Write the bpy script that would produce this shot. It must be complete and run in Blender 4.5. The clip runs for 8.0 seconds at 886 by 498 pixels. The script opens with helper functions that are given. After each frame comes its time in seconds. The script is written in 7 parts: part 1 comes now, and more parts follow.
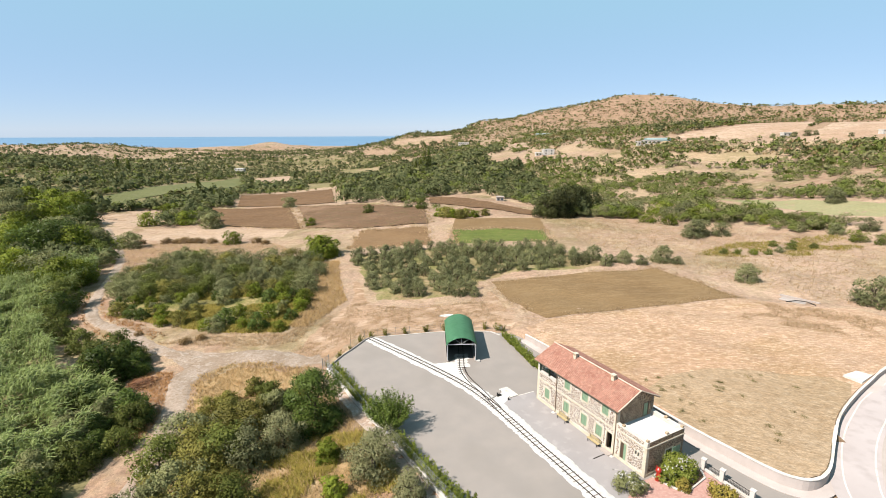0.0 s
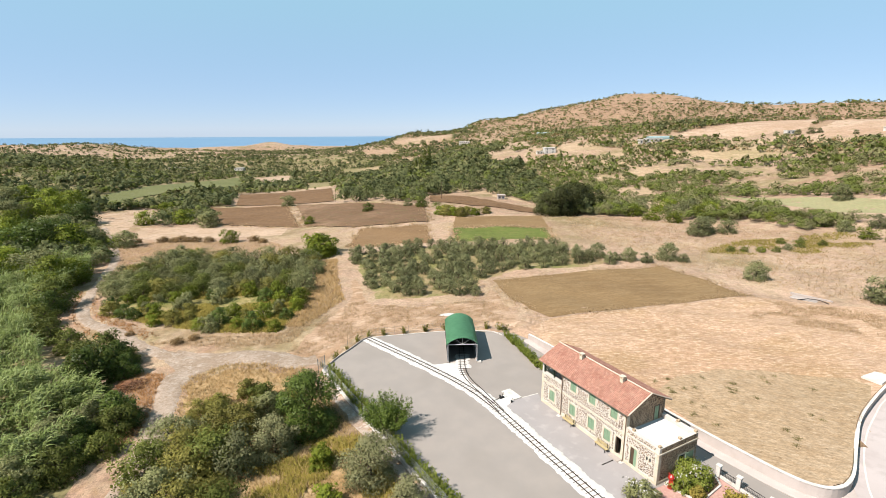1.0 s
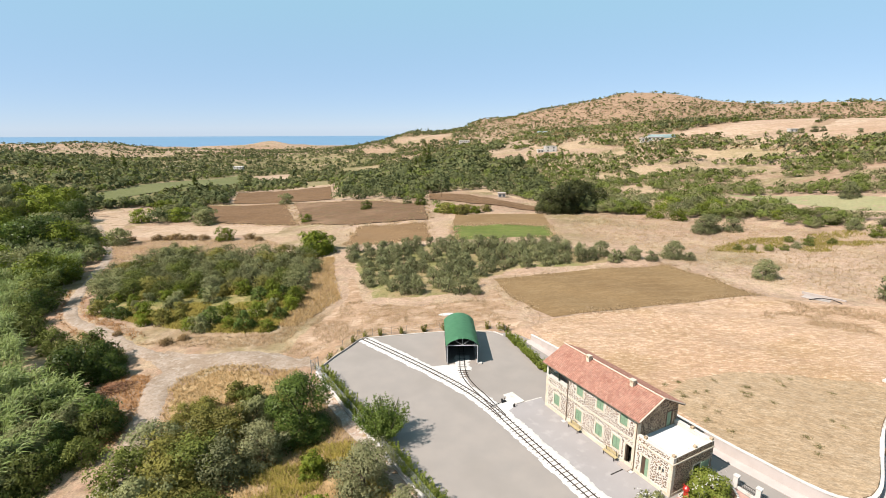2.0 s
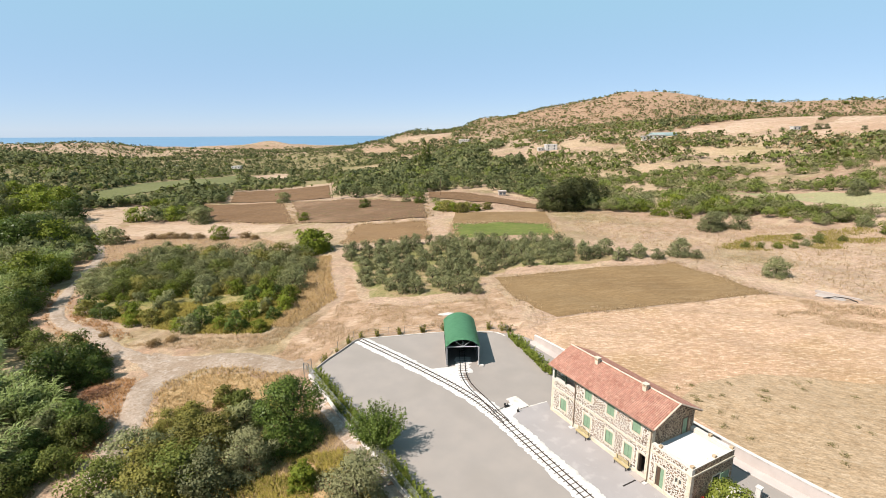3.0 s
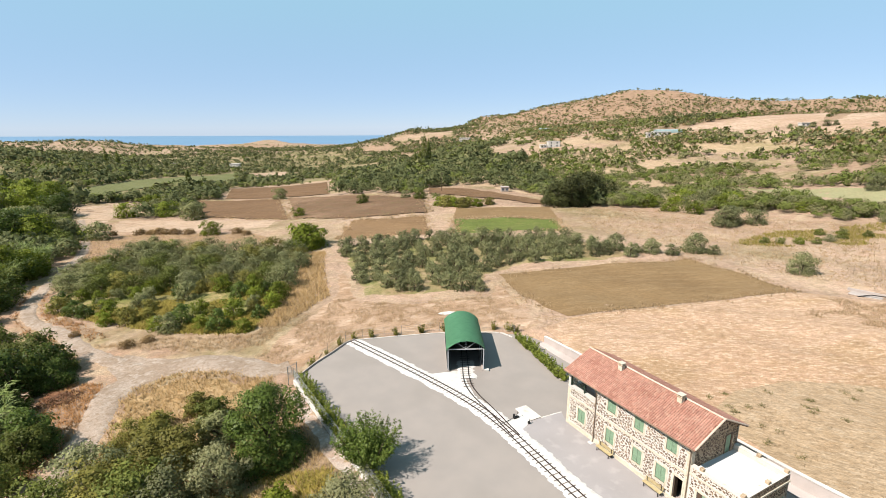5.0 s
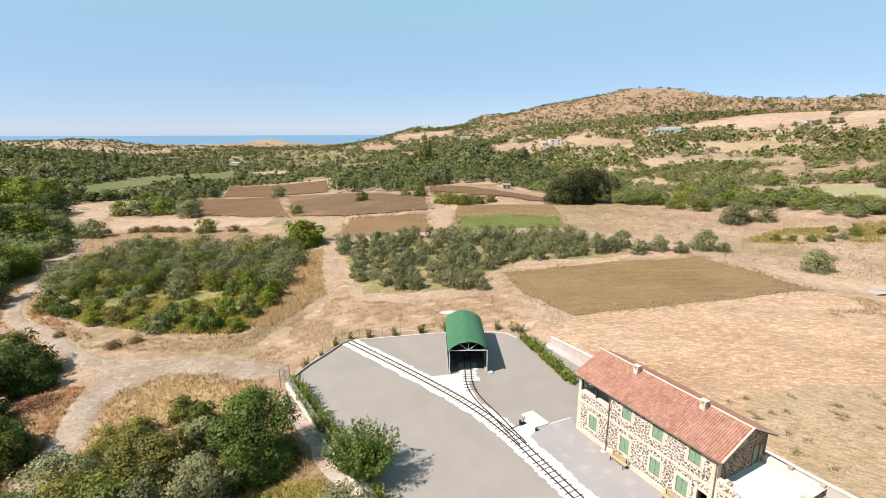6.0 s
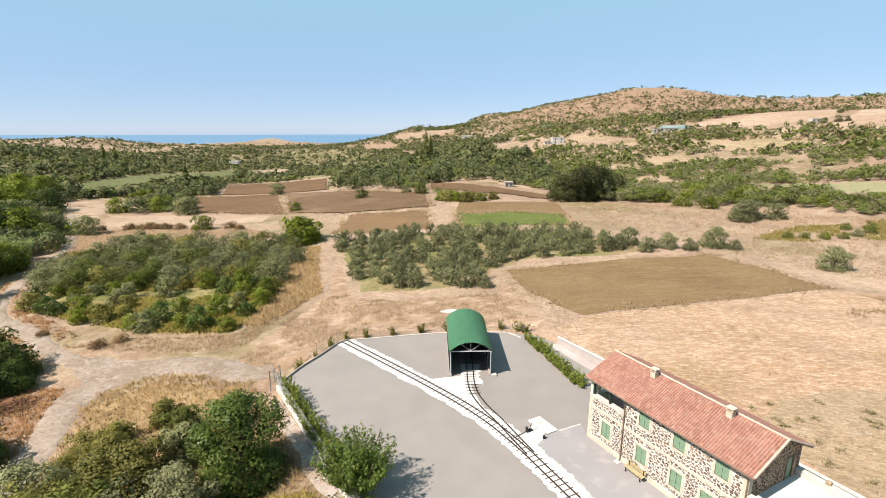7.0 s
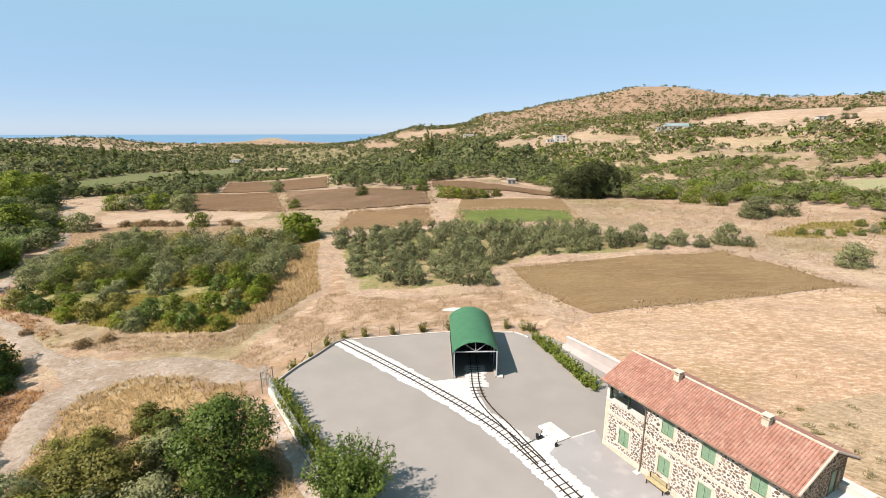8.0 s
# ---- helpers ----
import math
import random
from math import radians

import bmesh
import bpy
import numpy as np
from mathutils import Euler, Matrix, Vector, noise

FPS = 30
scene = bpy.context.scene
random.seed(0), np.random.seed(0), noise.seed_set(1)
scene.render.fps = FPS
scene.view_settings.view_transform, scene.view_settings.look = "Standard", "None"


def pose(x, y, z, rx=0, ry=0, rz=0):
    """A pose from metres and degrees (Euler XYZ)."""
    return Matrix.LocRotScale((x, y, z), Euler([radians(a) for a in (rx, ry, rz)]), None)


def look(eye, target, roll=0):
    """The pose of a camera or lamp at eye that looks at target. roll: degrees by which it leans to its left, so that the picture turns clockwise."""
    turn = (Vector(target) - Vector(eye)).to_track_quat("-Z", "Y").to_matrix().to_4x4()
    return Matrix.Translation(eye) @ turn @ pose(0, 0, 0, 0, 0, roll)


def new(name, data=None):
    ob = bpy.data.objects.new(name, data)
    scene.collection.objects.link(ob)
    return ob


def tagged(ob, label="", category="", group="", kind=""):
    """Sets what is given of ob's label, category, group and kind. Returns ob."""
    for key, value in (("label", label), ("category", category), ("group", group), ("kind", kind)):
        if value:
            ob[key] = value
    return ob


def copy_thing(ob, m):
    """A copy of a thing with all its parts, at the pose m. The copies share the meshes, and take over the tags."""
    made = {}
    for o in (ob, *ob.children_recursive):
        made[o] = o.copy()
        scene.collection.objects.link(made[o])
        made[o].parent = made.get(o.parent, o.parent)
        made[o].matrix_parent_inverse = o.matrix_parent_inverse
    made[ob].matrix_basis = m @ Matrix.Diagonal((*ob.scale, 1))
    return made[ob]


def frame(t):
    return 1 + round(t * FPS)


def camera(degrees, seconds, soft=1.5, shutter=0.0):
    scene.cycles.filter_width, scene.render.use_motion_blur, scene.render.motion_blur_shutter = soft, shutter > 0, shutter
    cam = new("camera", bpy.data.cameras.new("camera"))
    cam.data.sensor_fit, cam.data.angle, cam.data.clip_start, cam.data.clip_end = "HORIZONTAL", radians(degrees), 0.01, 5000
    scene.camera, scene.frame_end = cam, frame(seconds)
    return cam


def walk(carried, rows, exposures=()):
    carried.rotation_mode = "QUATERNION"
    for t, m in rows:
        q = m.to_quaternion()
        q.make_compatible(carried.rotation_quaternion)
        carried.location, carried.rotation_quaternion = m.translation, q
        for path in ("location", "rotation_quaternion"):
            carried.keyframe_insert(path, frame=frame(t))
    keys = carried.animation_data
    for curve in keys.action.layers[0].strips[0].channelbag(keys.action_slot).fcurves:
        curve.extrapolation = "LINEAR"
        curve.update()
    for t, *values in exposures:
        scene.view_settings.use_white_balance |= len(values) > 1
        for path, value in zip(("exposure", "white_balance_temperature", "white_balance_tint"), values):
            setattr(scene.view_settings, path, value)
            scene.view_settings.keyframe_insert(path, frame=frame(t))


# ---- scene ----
cam = camera(84.8, 8.0, 0.9)

PATH = [
    (0, (-0.905, -75.676, 38.75), (-0.906, -73.736, 38.265), -0.2),
    (0.5, (-0.859, -74.323, 38.098), (-0.861, -72.382, 37.613), -0.2),
    (1, (-0.796, -72.886, 37.445), (-0.8, -70.945, 36.96), -0.3),
    (1.5, (-0.743, -71.295, 36.802), (-0.747, -69.355, 36.316), -0.2),
    (3, (-0.629, -66.238, 34.732), (-0.632, -64.298, 34.246), -0.3),
    (3.5, (-0.632, -64.502, 34.03), (-0.636, -62.562, 33.544), -0.3),
    (4, (-0.642, -62.77, 33.263), (-0.646, -60.83, 32.777), -0.2),
    (4.5, (-0.675, -61.035, 32.516), (-0.679, -59.095, 32.03), -0.2),
    (6, (-0.793, -55.995, 30.384), (-0.8, -54.055, 29.897), -0.2),
    (6.5, (-0.805, -54.306, 29.651), (-0.814, -52.366, 29.163), -0.2),
    (7, (-0.812, -52.63, 28.894), (-0.823, -50.69, 28.406), -0.1),
    (7.5, (-0.913, -50.969, 28.112), (-0.926, -49.03, 27.624), -0.1),
    (8, (-1.041, -49.348, 27.341), (-1.057, -47.409, 26.853), -0.1),
]
walk(cam, [(t, look(eye, target, roll)) for t, eye, target, roll in PATH])

# ---- light ----
SUN = Vector((-0.75, -0.44, 1.0)).normalized()
world = bpy.data.worlds.new("sky")
scene.world = world
world.use_nodes = True
wn = world.node_tree.nodes
sky = wn.new("ShaderNodeTexSky")
sky.sky_type, sky.sun_disc = "NISHITA", False
sky.sun_elevation = math.asin(SUN.z)
sky.sun_rotation = math.atan2(SUN.x, SUN.y)
sky.altitude, sky.air_density, sky.dust_density, sky.ozone_density = 0, 0.62, 0.0, 2.2
wn["Background"].inputs[1].default_value = 0.05
# thin summer haze: lavender at the skyline, clearer blue above
air, lift, rise = wn.new("ShaderNodeTexCoord"), wn.new("ShaderNodeSeparateXYZ"), wn.new("ShaderNodeMapRange")
world.node_tree.links.new(air.outputs["Generated"], lift.inputs[0])
world.node_tree.links.new(lift.outputs["Z"], rise.inputs["Value"])
rise.inputs["From Min"].default_value, rise.inputs["From Max"].default_value = 0.0, 0.24
veil, haze = wn.new("ShaderNodeMix"), wn.new("ShaderNodeMix")
veil.data_type = haze.data_type = "RGBA"
veil.inputs["A"].default_value, veil.inputs["B"].default_value = (3.7, 4.8, 7.2, 1), (4.1, 7.0, 8.3, 1)
haze.inputs["Factor"].default_value = 0.6
world.node_tree.links.new(rise.outputs[0], veil.inputs["Factor"])
world.node_tree.links.new(sky.outputs[0], haze.inputs["A"])
world.node_tree.links.new(veil.outputs["Result"], haze.inputs["B"])
world.node_tree.links.new(haze.outputs["Result"], wn["Background"].inputs[0])
lamp = bpy.data.lights.new("sun", "SUN")
lamp.energy, lamp.angle, lamp.color = 4.5, radians(0.5), (1.0, 0.935, 0.87)
sun = new("sun", lamp)
sun.matrix_world = look(SUN * 300, (0, 0, 0))
scene.view_settings.exposure = 1.3

# ---- builders ----
MATS = {}


def rgb(*c):
    """Linear base colour from 0..255 values of a surface in full sun."""
    return tuple(0.515 * ((v / 255) / 12.92 if v < 10 else (((v / 255) + 0.055) / 1.055) ** 2.4) for v in c)


def material(name, c1, c2, scale=1.0, rough=0.8, bump=0.0, c3=None, scale2=None, fine=0.0, metal=0.0, spread=0.0,
             stretch=(1, 1, 1), bscale=None, leaf=False, cut=(0.35, 0.65), cut3=(0.5, 0.7), spec=0.3, island=False):
    """A surface of two colours by a coarse noise, a third by a finer one, with grain and relief."""
    m = bpy.data.materials.new(name)
    m.use_nodes = True
    n, l = m.node_tree.nodes, m.node_tree.links
    p = n["Principled BSDF"]
    p.inputs["Roughness"].default_value, p.inputs["Metallic"].default_value = rough, metal
    p.inputs["Specular IOR Level"].default_value = spec
    tc = n.new("ShaderNodeTexCoord")
    mp = n.new("ShaderNodeMapping")
    mp.inputs["Scale"].default_value = stretch
    l.new(tc.outputs["Object"], mp.inputs["Vector"])

    def tex(s, detail=6.0):
        t = n.new("ShaderNodeTexNoise")
        t.inputs["Scale"].default_value, t.inputs["Detail"].default_value = s, detail
        l.new(mp.outputs[0], t.inputs["Vector"])
        return t.outputs["Fac"]

    def ramp(fac, a, b):
        r = n.new("ShaderNodeMapRange")
        r.inputs["From Min"].default_value, r.inputs["From Max"].default_value = a, b
        l.new(fac, r.inputs["Value"])
        return r.outputs[0]

    def mix(fac, a, b, kind="MIX"):
        x = n.new("ShaderNodeMix")
        x.data_type, x.blend_type = "RGBA", kind
        for sock, v in ((x.inputs["Factor"], fac), (x.inputs["A"], a), (x.inputs["B"], b)):
            if isinstance(v, (int, float)):
                sock.default_value = v
            elif isinstance(v, tuple):
                sock.default_value = (*v, 1)
            else:
                l.new(v, sock)
        return x.outputs["Result"]

    col = mix(ramp(tex(scale), *cut), c1, c2)
    if c3:
        col = mix(ramp(tex(scale2 or scale * 4), *cut3), col, c3)
    if fine:
        g = ramp(tex(scale * 25 if not bscale else bscale, 3.0), 0.2, 0.8)
        col = mix(fine, col, mix(g, (0.25, 0.25, 0.25), (1.0, 1.0, 1.0)), "MULTIPLY")
    if spread:
        src = n.new("ShaderNodeNewGeometry").outputs["Random Per Island"] if island else n.new("ShaderNodeObjectInfo").outputs["Random"]
        h = n.new("ShaderNodeHueSaturation")
        h.inputs["Hue"].default_value = 0.5
        r = n.new("ShaderNodeMapRange")
        r.inputs["To Min"].default_value, r.inputs["To Max"].default_value = 1 - spread, 1 + spread
        l.new(src, r.inputs["Value"])
        l.new(r.outputs[0], h.inputs["Value"])
        l.new(col, h.inputs["Color"])
        col = h.outputs[0]
    l.new(col, p.inputs["Base Color"])
    if bump:
        b = n.new("ShaderNodeBump")
        b.inputs["Strength"].default_value, b.inputs["Distance"].default_value = min(1.0, bump), 0.05
        l.new(tex(bscale or scale * 12, 4.0), b.inputs["Height"])
        l.new(b.outputs[0], p.inputs["Normal"])
    if leaf:
        tr = n.new("ShaderNodeBsdfTranslucent")
        ad = n.new("ShaderNodeMixShader")
        ad.inputs[0].default_value = 0.3
        l.new(col, tr.inputs["Color"])
        l.new(p.outputs[0], ad.inputs[1])
        l.new(tr.outputs[0], ad.inputs[2])
        l.new(ad.outputs[0], n["Material Output"].inputs["Surface"])
    MATS[name] = m
    return m


def mesh_of(name, bm):
    me = bpy.data.meshes.new(name)
    bm.to_mesh(me)
    bm.free()
    return me


def part(name, bm, mat, parent=None, label="", smooth=False):
    """Links a bmesh as one mesh object under a thing or a part."""
    me = mesh_of(name, bm) if isinstance(bm, bmesh.types.BMesh) else bm
    if mat and not me.materials:
        me.materials.append(mat)
    if smooth:
        me.shade_smooth()
    ob = new(name, me)
    if parent:
        ob.parent = parent
    return tagged(ob, label)


def thing(name, label, category, group="", kind="", at=None):
    ob = new(name)
    ob.empty_display_size = 0.2
    if at is not None:
        ob.matrix_basis = at
    return tagged(ob, label, category, group, kind)


def box(bm, x0, x1, y0, y1, z0, z1, m=None, bevel=0.0):
    vs = [bm.verts.new((x, y, z)) for z in (z0, z1) for y in (y0, y1) for x in (x0, x1)]
    fs = [bm.faces.new([vs[i] for i in q]) for q in ((0, 2, 3, 1), (4, 5, 7, 6), (0, 1, 5, 4), (2, 6, 7, 3), (0, 4, 6, 2), (1, 3, 7, 5))]
    if bevel:
        es = list({e for f in fs for e in f.edges})
        vs = list({v for f in bmesh.ops.bevel(bm, geom=es, offset=bevel, segments=1, affect="EDGES")["faces"] for v in f.verts} | {v for v in vs if v.is_valid})
    if m:
        bmesh.ops.transform(bm, matrix=m, verts=[v for v in vs if v.is_valid])
    return bm


def boxed(*a, **k):
    return box(bmesh.new(), *a, **k)


def tube(bm, pts, r, sides=8, r2=None, caps=True):
    """A round bar along points, tapering from r to r2."""
    pts = [Vector(p) for p in pts]
    rings = []
    for i, p in enumerate(pts):
        d = (pts[min(i + 1, len(pts) - 1)] - pts[max(i - 1, 0)]).normalized()
        a = d.cross(Vector((0, 0, 1)) if abs(d.z) < 0.9 else Vector((1, 0, 0))).normalized()
        b = d.cross(a)
        q = r if r2 is None else r + (r2 - r) * i / (len(pts) - 1)
        rings.append([bm.verts.new(p + q * (a * math.cos(t) + b * math.sin(t))) for t in (2 * math.pi * k / sides for k in range(sides))])
    for u, v in zip(rings, rings[1:]):
        for k in range(sides):
            bm.faces.new((u[k], u[(k + 1) % sides], v[(k + 1) % sides], v[k]))
    if caps:
        bm.faces.new(rings[0][::-1])
        bm.faces.new(rings[-1])
    return bm


def slab(poly, z0, z1):
    """A flat plate with the outline poly."""
    bm = bmesh.new()
    lo = [bm.verts.new((x, y, z0)) for x, y in poly]
    hi = [bm.verts.new((x, y, z1)) for x, y in poly]
    for i in range(len(poly)):
        j = (i + 1) % len(poly)
        bm.faces.new((lo[i], lo[j], hi[j], hi[i]))
    top = bm.faces.new(hi)
    bot = bm.faces.new(lo[::-1])
    bmesh.ops.triangulate(bm, faces=[top, bot])
    bmesh.ops.recalc_face_normals(bm, faces=bm.faces)
    return bm


def smooth_line(pts, step):
    """A Catmull-Rom curve through points, sampled about every step metres."""
    p = [np.array(q, float) for q in pts]
    p = [2 * p[0] - p[1], *p, 2 * p[-1] - p[-2]]
    out = []
    for a, b, c, d in zip(p, p[1:], p[2:], p[3:]):
        n = max(1, int(np.linalg.norm(c - b) / step))
        for k in range(n):
            t = k / n
            out.append(0.5 * (2 * b + (c - a) * t + (2 * a - 5 * b + 4 * c - d) * t * t + (3 * b - a - 3 * c + d) * t ** 3))
    return np.array([*out, p[-2]])


def offset_line(pts, off):
    """The line moved sideways to its left by off (one value, or one a point)."""
    d = np.gradient(pts[:, :2], axis=0)
    d /= np.linalg.norm(d, axis=1)[:, None]
    out = pts.copy()
    out[:, :2] += np.stack([-d[:, 1], d[:, 0]], 1) * (np.asarray(off)[..., None] if np.ndim(off) else off)
    return out


def inside(poly, x, y):
    poly = np.asarray(poly, float)
    x, y = np.asarray(x, float), np.asarray(y, float)
    r = np.zeros(x.shape, bool)
    for (x0, y0), (x1, y1) in zip(poly, np.roll(poly, -1, 0)):
        if y0 != y1:
            r ^= ((y0 > y) != (y1 > y)) & (x < (x1 - x0) * (y - y0) / (y1 - y0) + x0)
    return r


def nearest(poly, x, y, closed=True):
    """Distance to a line, and the nearest point of it."""
    poly = np.asarray(poly, float)[:, :2]
    x, y = np.asarray(x, float), np.asarray(y, float)
    best, bx, by = np.full(x.shape, 1e9), np.zeros(x.shape), np.zeros(x.shape)
    for a, b in (zip(poly, np.roll(poly, -1, 0)) if closed else zip(poly, poly[1:])):
        d = b - a
        t = np.clip(((x - a[0]) * d[0] + (y - a[1]) * d[1]) / (d @ d), 0, 1)
        px, py = a[0] + t * d[0], a[1] + t * d[1]
        r = np.hypot(x - px, y - py)
        k = r < best
        best, bx, by = np.where(k, r, best), np.where(k, px, bx), np.where(k, py, by)
    return best, bx, by


# ---- the lie of the land ----
HEIGHTS = (1.7, 0.6, 0.1, -1.6, -2.6, 3.4, -2.3, -7.3, 6.6, -3.7, 2.8, 4.7, -1.1, -4.1, -1, -15.5, 16.2, -24.2, 11.3, 12.5, -32.9, 5.5, 20.2, 7, 26.3, -15, -34.9, 6.3, 27.4, 5, 9.6, 25, -5.7, 4.6, 14.1, -11.7, 1.7, 4.4, -21, 17.7, 13.9, 6.6, 26.8, 51.7, 25.1, 10.1, 44.9, -20.4, 80.5, -3.7, 26, -9, -12.8, 7, 18.3, 21.8, 9.3, 32.9, 37.3, -15.3, 16, -18.2, 20, -2.2, -9.1, -2.7, -34.8, -32, -21.9, 55, 32.6, -40.3, -39.8, -35.5, -31.7, -36.2)
RINGS = [(0, 1, 0, 45), (45, 6, 150, 40), (110, 8, 110, 60), (240, 8, 75, 110), (520, 9, 60, 190), (950, 17, 56, 130),
         (1350, 9, 52, 230), (1950, 8, 52, 330), (2900, 5, 60, 750), (4300, 5, 60, 1200)]
HILLS = [(-655, 1705, 120, 13.0), (-560, 1720, 110, 7.0)]
for r, n, a, s in RINGS:
    for g in np.radians(np.linspace(-a, a, n)):
        HILLS.append((r * math.sin(g), r * math.cos(g), s, HEIGHTS[len(HILLS) - 2]))
# finer ridges on the skyline: distance, count, bearings, width
CRESTS = (-5.5, -9.7, -10.8, -6.8, -0.7, 3.1, 3.3, -16.8, -0.9, 2.4, -4.1, -1, 6.4, -2.3, -18.4, -22.1, -14.2, -24.1, -10.7, 3.7, 9, 3.4, -8, -19.1, -20.9, -9.7, 4.7, 9.5, 4.8, 0.9, -4.3, 0.5, 11.6, -21.1, -9.7, 15.6, -4.9, 4.1, -4.7, -8.3, 5.8, -10.3, -12.5, -3.9, -2.8, -2.5, 0.2, -0.4, -4.7, -2.1, -6.7, -11.2, -2.2, -3.4, -6.1, 1.7, -0.1, -3.4, -1.2)
k = 0
for r, n, a, b, w in ((1050, 7, -44, -24, 130), (1450, 10, -44, -22, 110), (1900, 12, -24, -7, 90), (1010, 30, -7, 43, 34)):
    for g in np.radians(np.linspace(a, b, n)):
        HILLS.append((r * math.sin(g), r * math.cos(g) - 72, w, CRESTS[k]))
        k += 1
SEA = -42.0
WALL_E = smooth_line([(14.6, 8.9, 1.0), (18.6, 1.3, 1.35), (24.5, -9.5, 1.4), (30.5, -20.4, 1.42), (33.6, -25.3, 1.42), (35.4, -28.0, 1.42), (37.2, -29.9, 1.42), (39.4, -30.5, 1.45),
                      (42.1, -29.0, 1.55), (46.2, -24.4, 1.9), (50.6, -19.6, 2.2), (55.8, -15.5, 2.6), (61.1, -11.9, 3.0), (66, -8.8, 3.3), (80, -1.5, 3.9)], 0.5)
ROAD = smooth_line([(86, -2.5, 3.6), (72, -9.2, 2.8), (60, -15.5, 2.0), (54.9, -19.3, 1.5), (50.5, -23.3, 1.1), (46.6, -28.0, 0.62), (43.8, -33.0, 0.3), (41.5, -42, 0.05), (40, -66, 0.0)], 0.5)
YARD = [(-20.1, -2.4), (-18.8, 1.7), (-17.1, 5.3), (-15.2, 9.4), (-10, 10.7), (-1.4, 12.4), (7.9, 12.4), (12.4, 11.4), *[tuple(q[:2]) for q in WALL_E[:-1:3]],
        (86, 2), (92, -6), (74, -16), (62, -22), (55, -27.5), (50, -34), (47, -42), (46, -62), (20, -62), (-0.7, -31.4)]


def paved_z(x):
    """Height of yard, lane and road: level, then rising with the road."""
    return np.interp(x, [38, 44, 46.6, 50.5, 54.9, 60, 72, 90], [0, 0.3, 0.6, 1.08, 1.5, 2.0, 2.8, 3.7])


def land(x, y):
    """Height of the natural ground."""
    x, y = np.asarray(x, float), np.asarray(y, float)
    z = np.zeros(np.broadcast(x, y).shape)
    for cx, cy, s, a in HILLS:
        z = z + a * np.exp(-((x - cx) ** 2 + (y - cy) ** 2) / (2 * s * s))
    r = np.hypot(x, y + 75)
    far = np.clip((r - 350) / 500, 0, 1)
    z = z + far * (2.4 * np.sin(x / 47 + 1.3 * np.sin(y / 61)) * np.sin(y / 53 + x / 140) + 1.3 * np.sin(x / 19 + y / 33) * np.sin(y / 23 - x / 51))
    z = z - 90 * np.clip((r - 2250) / 500, 0, 1) ** 2 * np.clip((700 - x) / 400, 0, 1)
    near = np.clip((r - 15) / 60, 0, 1) * (1 - far)
    return z + near * 0.12 * (np.sin(x / 2.9 + np.sin(y / 3.7)) + np.sin(y / 2.3 + x / 5.1))


def ground_z(x, y):
    """Height of the ground sheet: the land, cut for yard and road."""
    x, y = np.asarray(x, float), np.asarray(y, float)
    z = land(x, y)
    d, _, _ = nearest(YARD, x, y)
    west = (x + 20.1) * 0.8309 + (y + 2.4) * 0.5564
    low = np.clip(1 - d / 16, 0, 1) * (west < 0.3)
    z = z * (1 - low) + np.minimum(z, -1.4) * low
    ledge = np.clip((6.5 - d) / 4, 0, 1) * (west < 0.3) * (y < 1)
    z = z * (1 - ledge) - 0.5 * ledge
    north = np.clip(1 - d / 5, 0, 1) * (y > 6) * (x < 13)
    z = z * (1 - north)
    rd, _, _ = nearest(ROAD, x, y, False)
    edge = np.clip((rd - 5) / 5, 0, 1) * (x > 45)
    return np.where(inside(YARD, x, y), paved_z(x) - 0.3 + edge * 0.2, z)


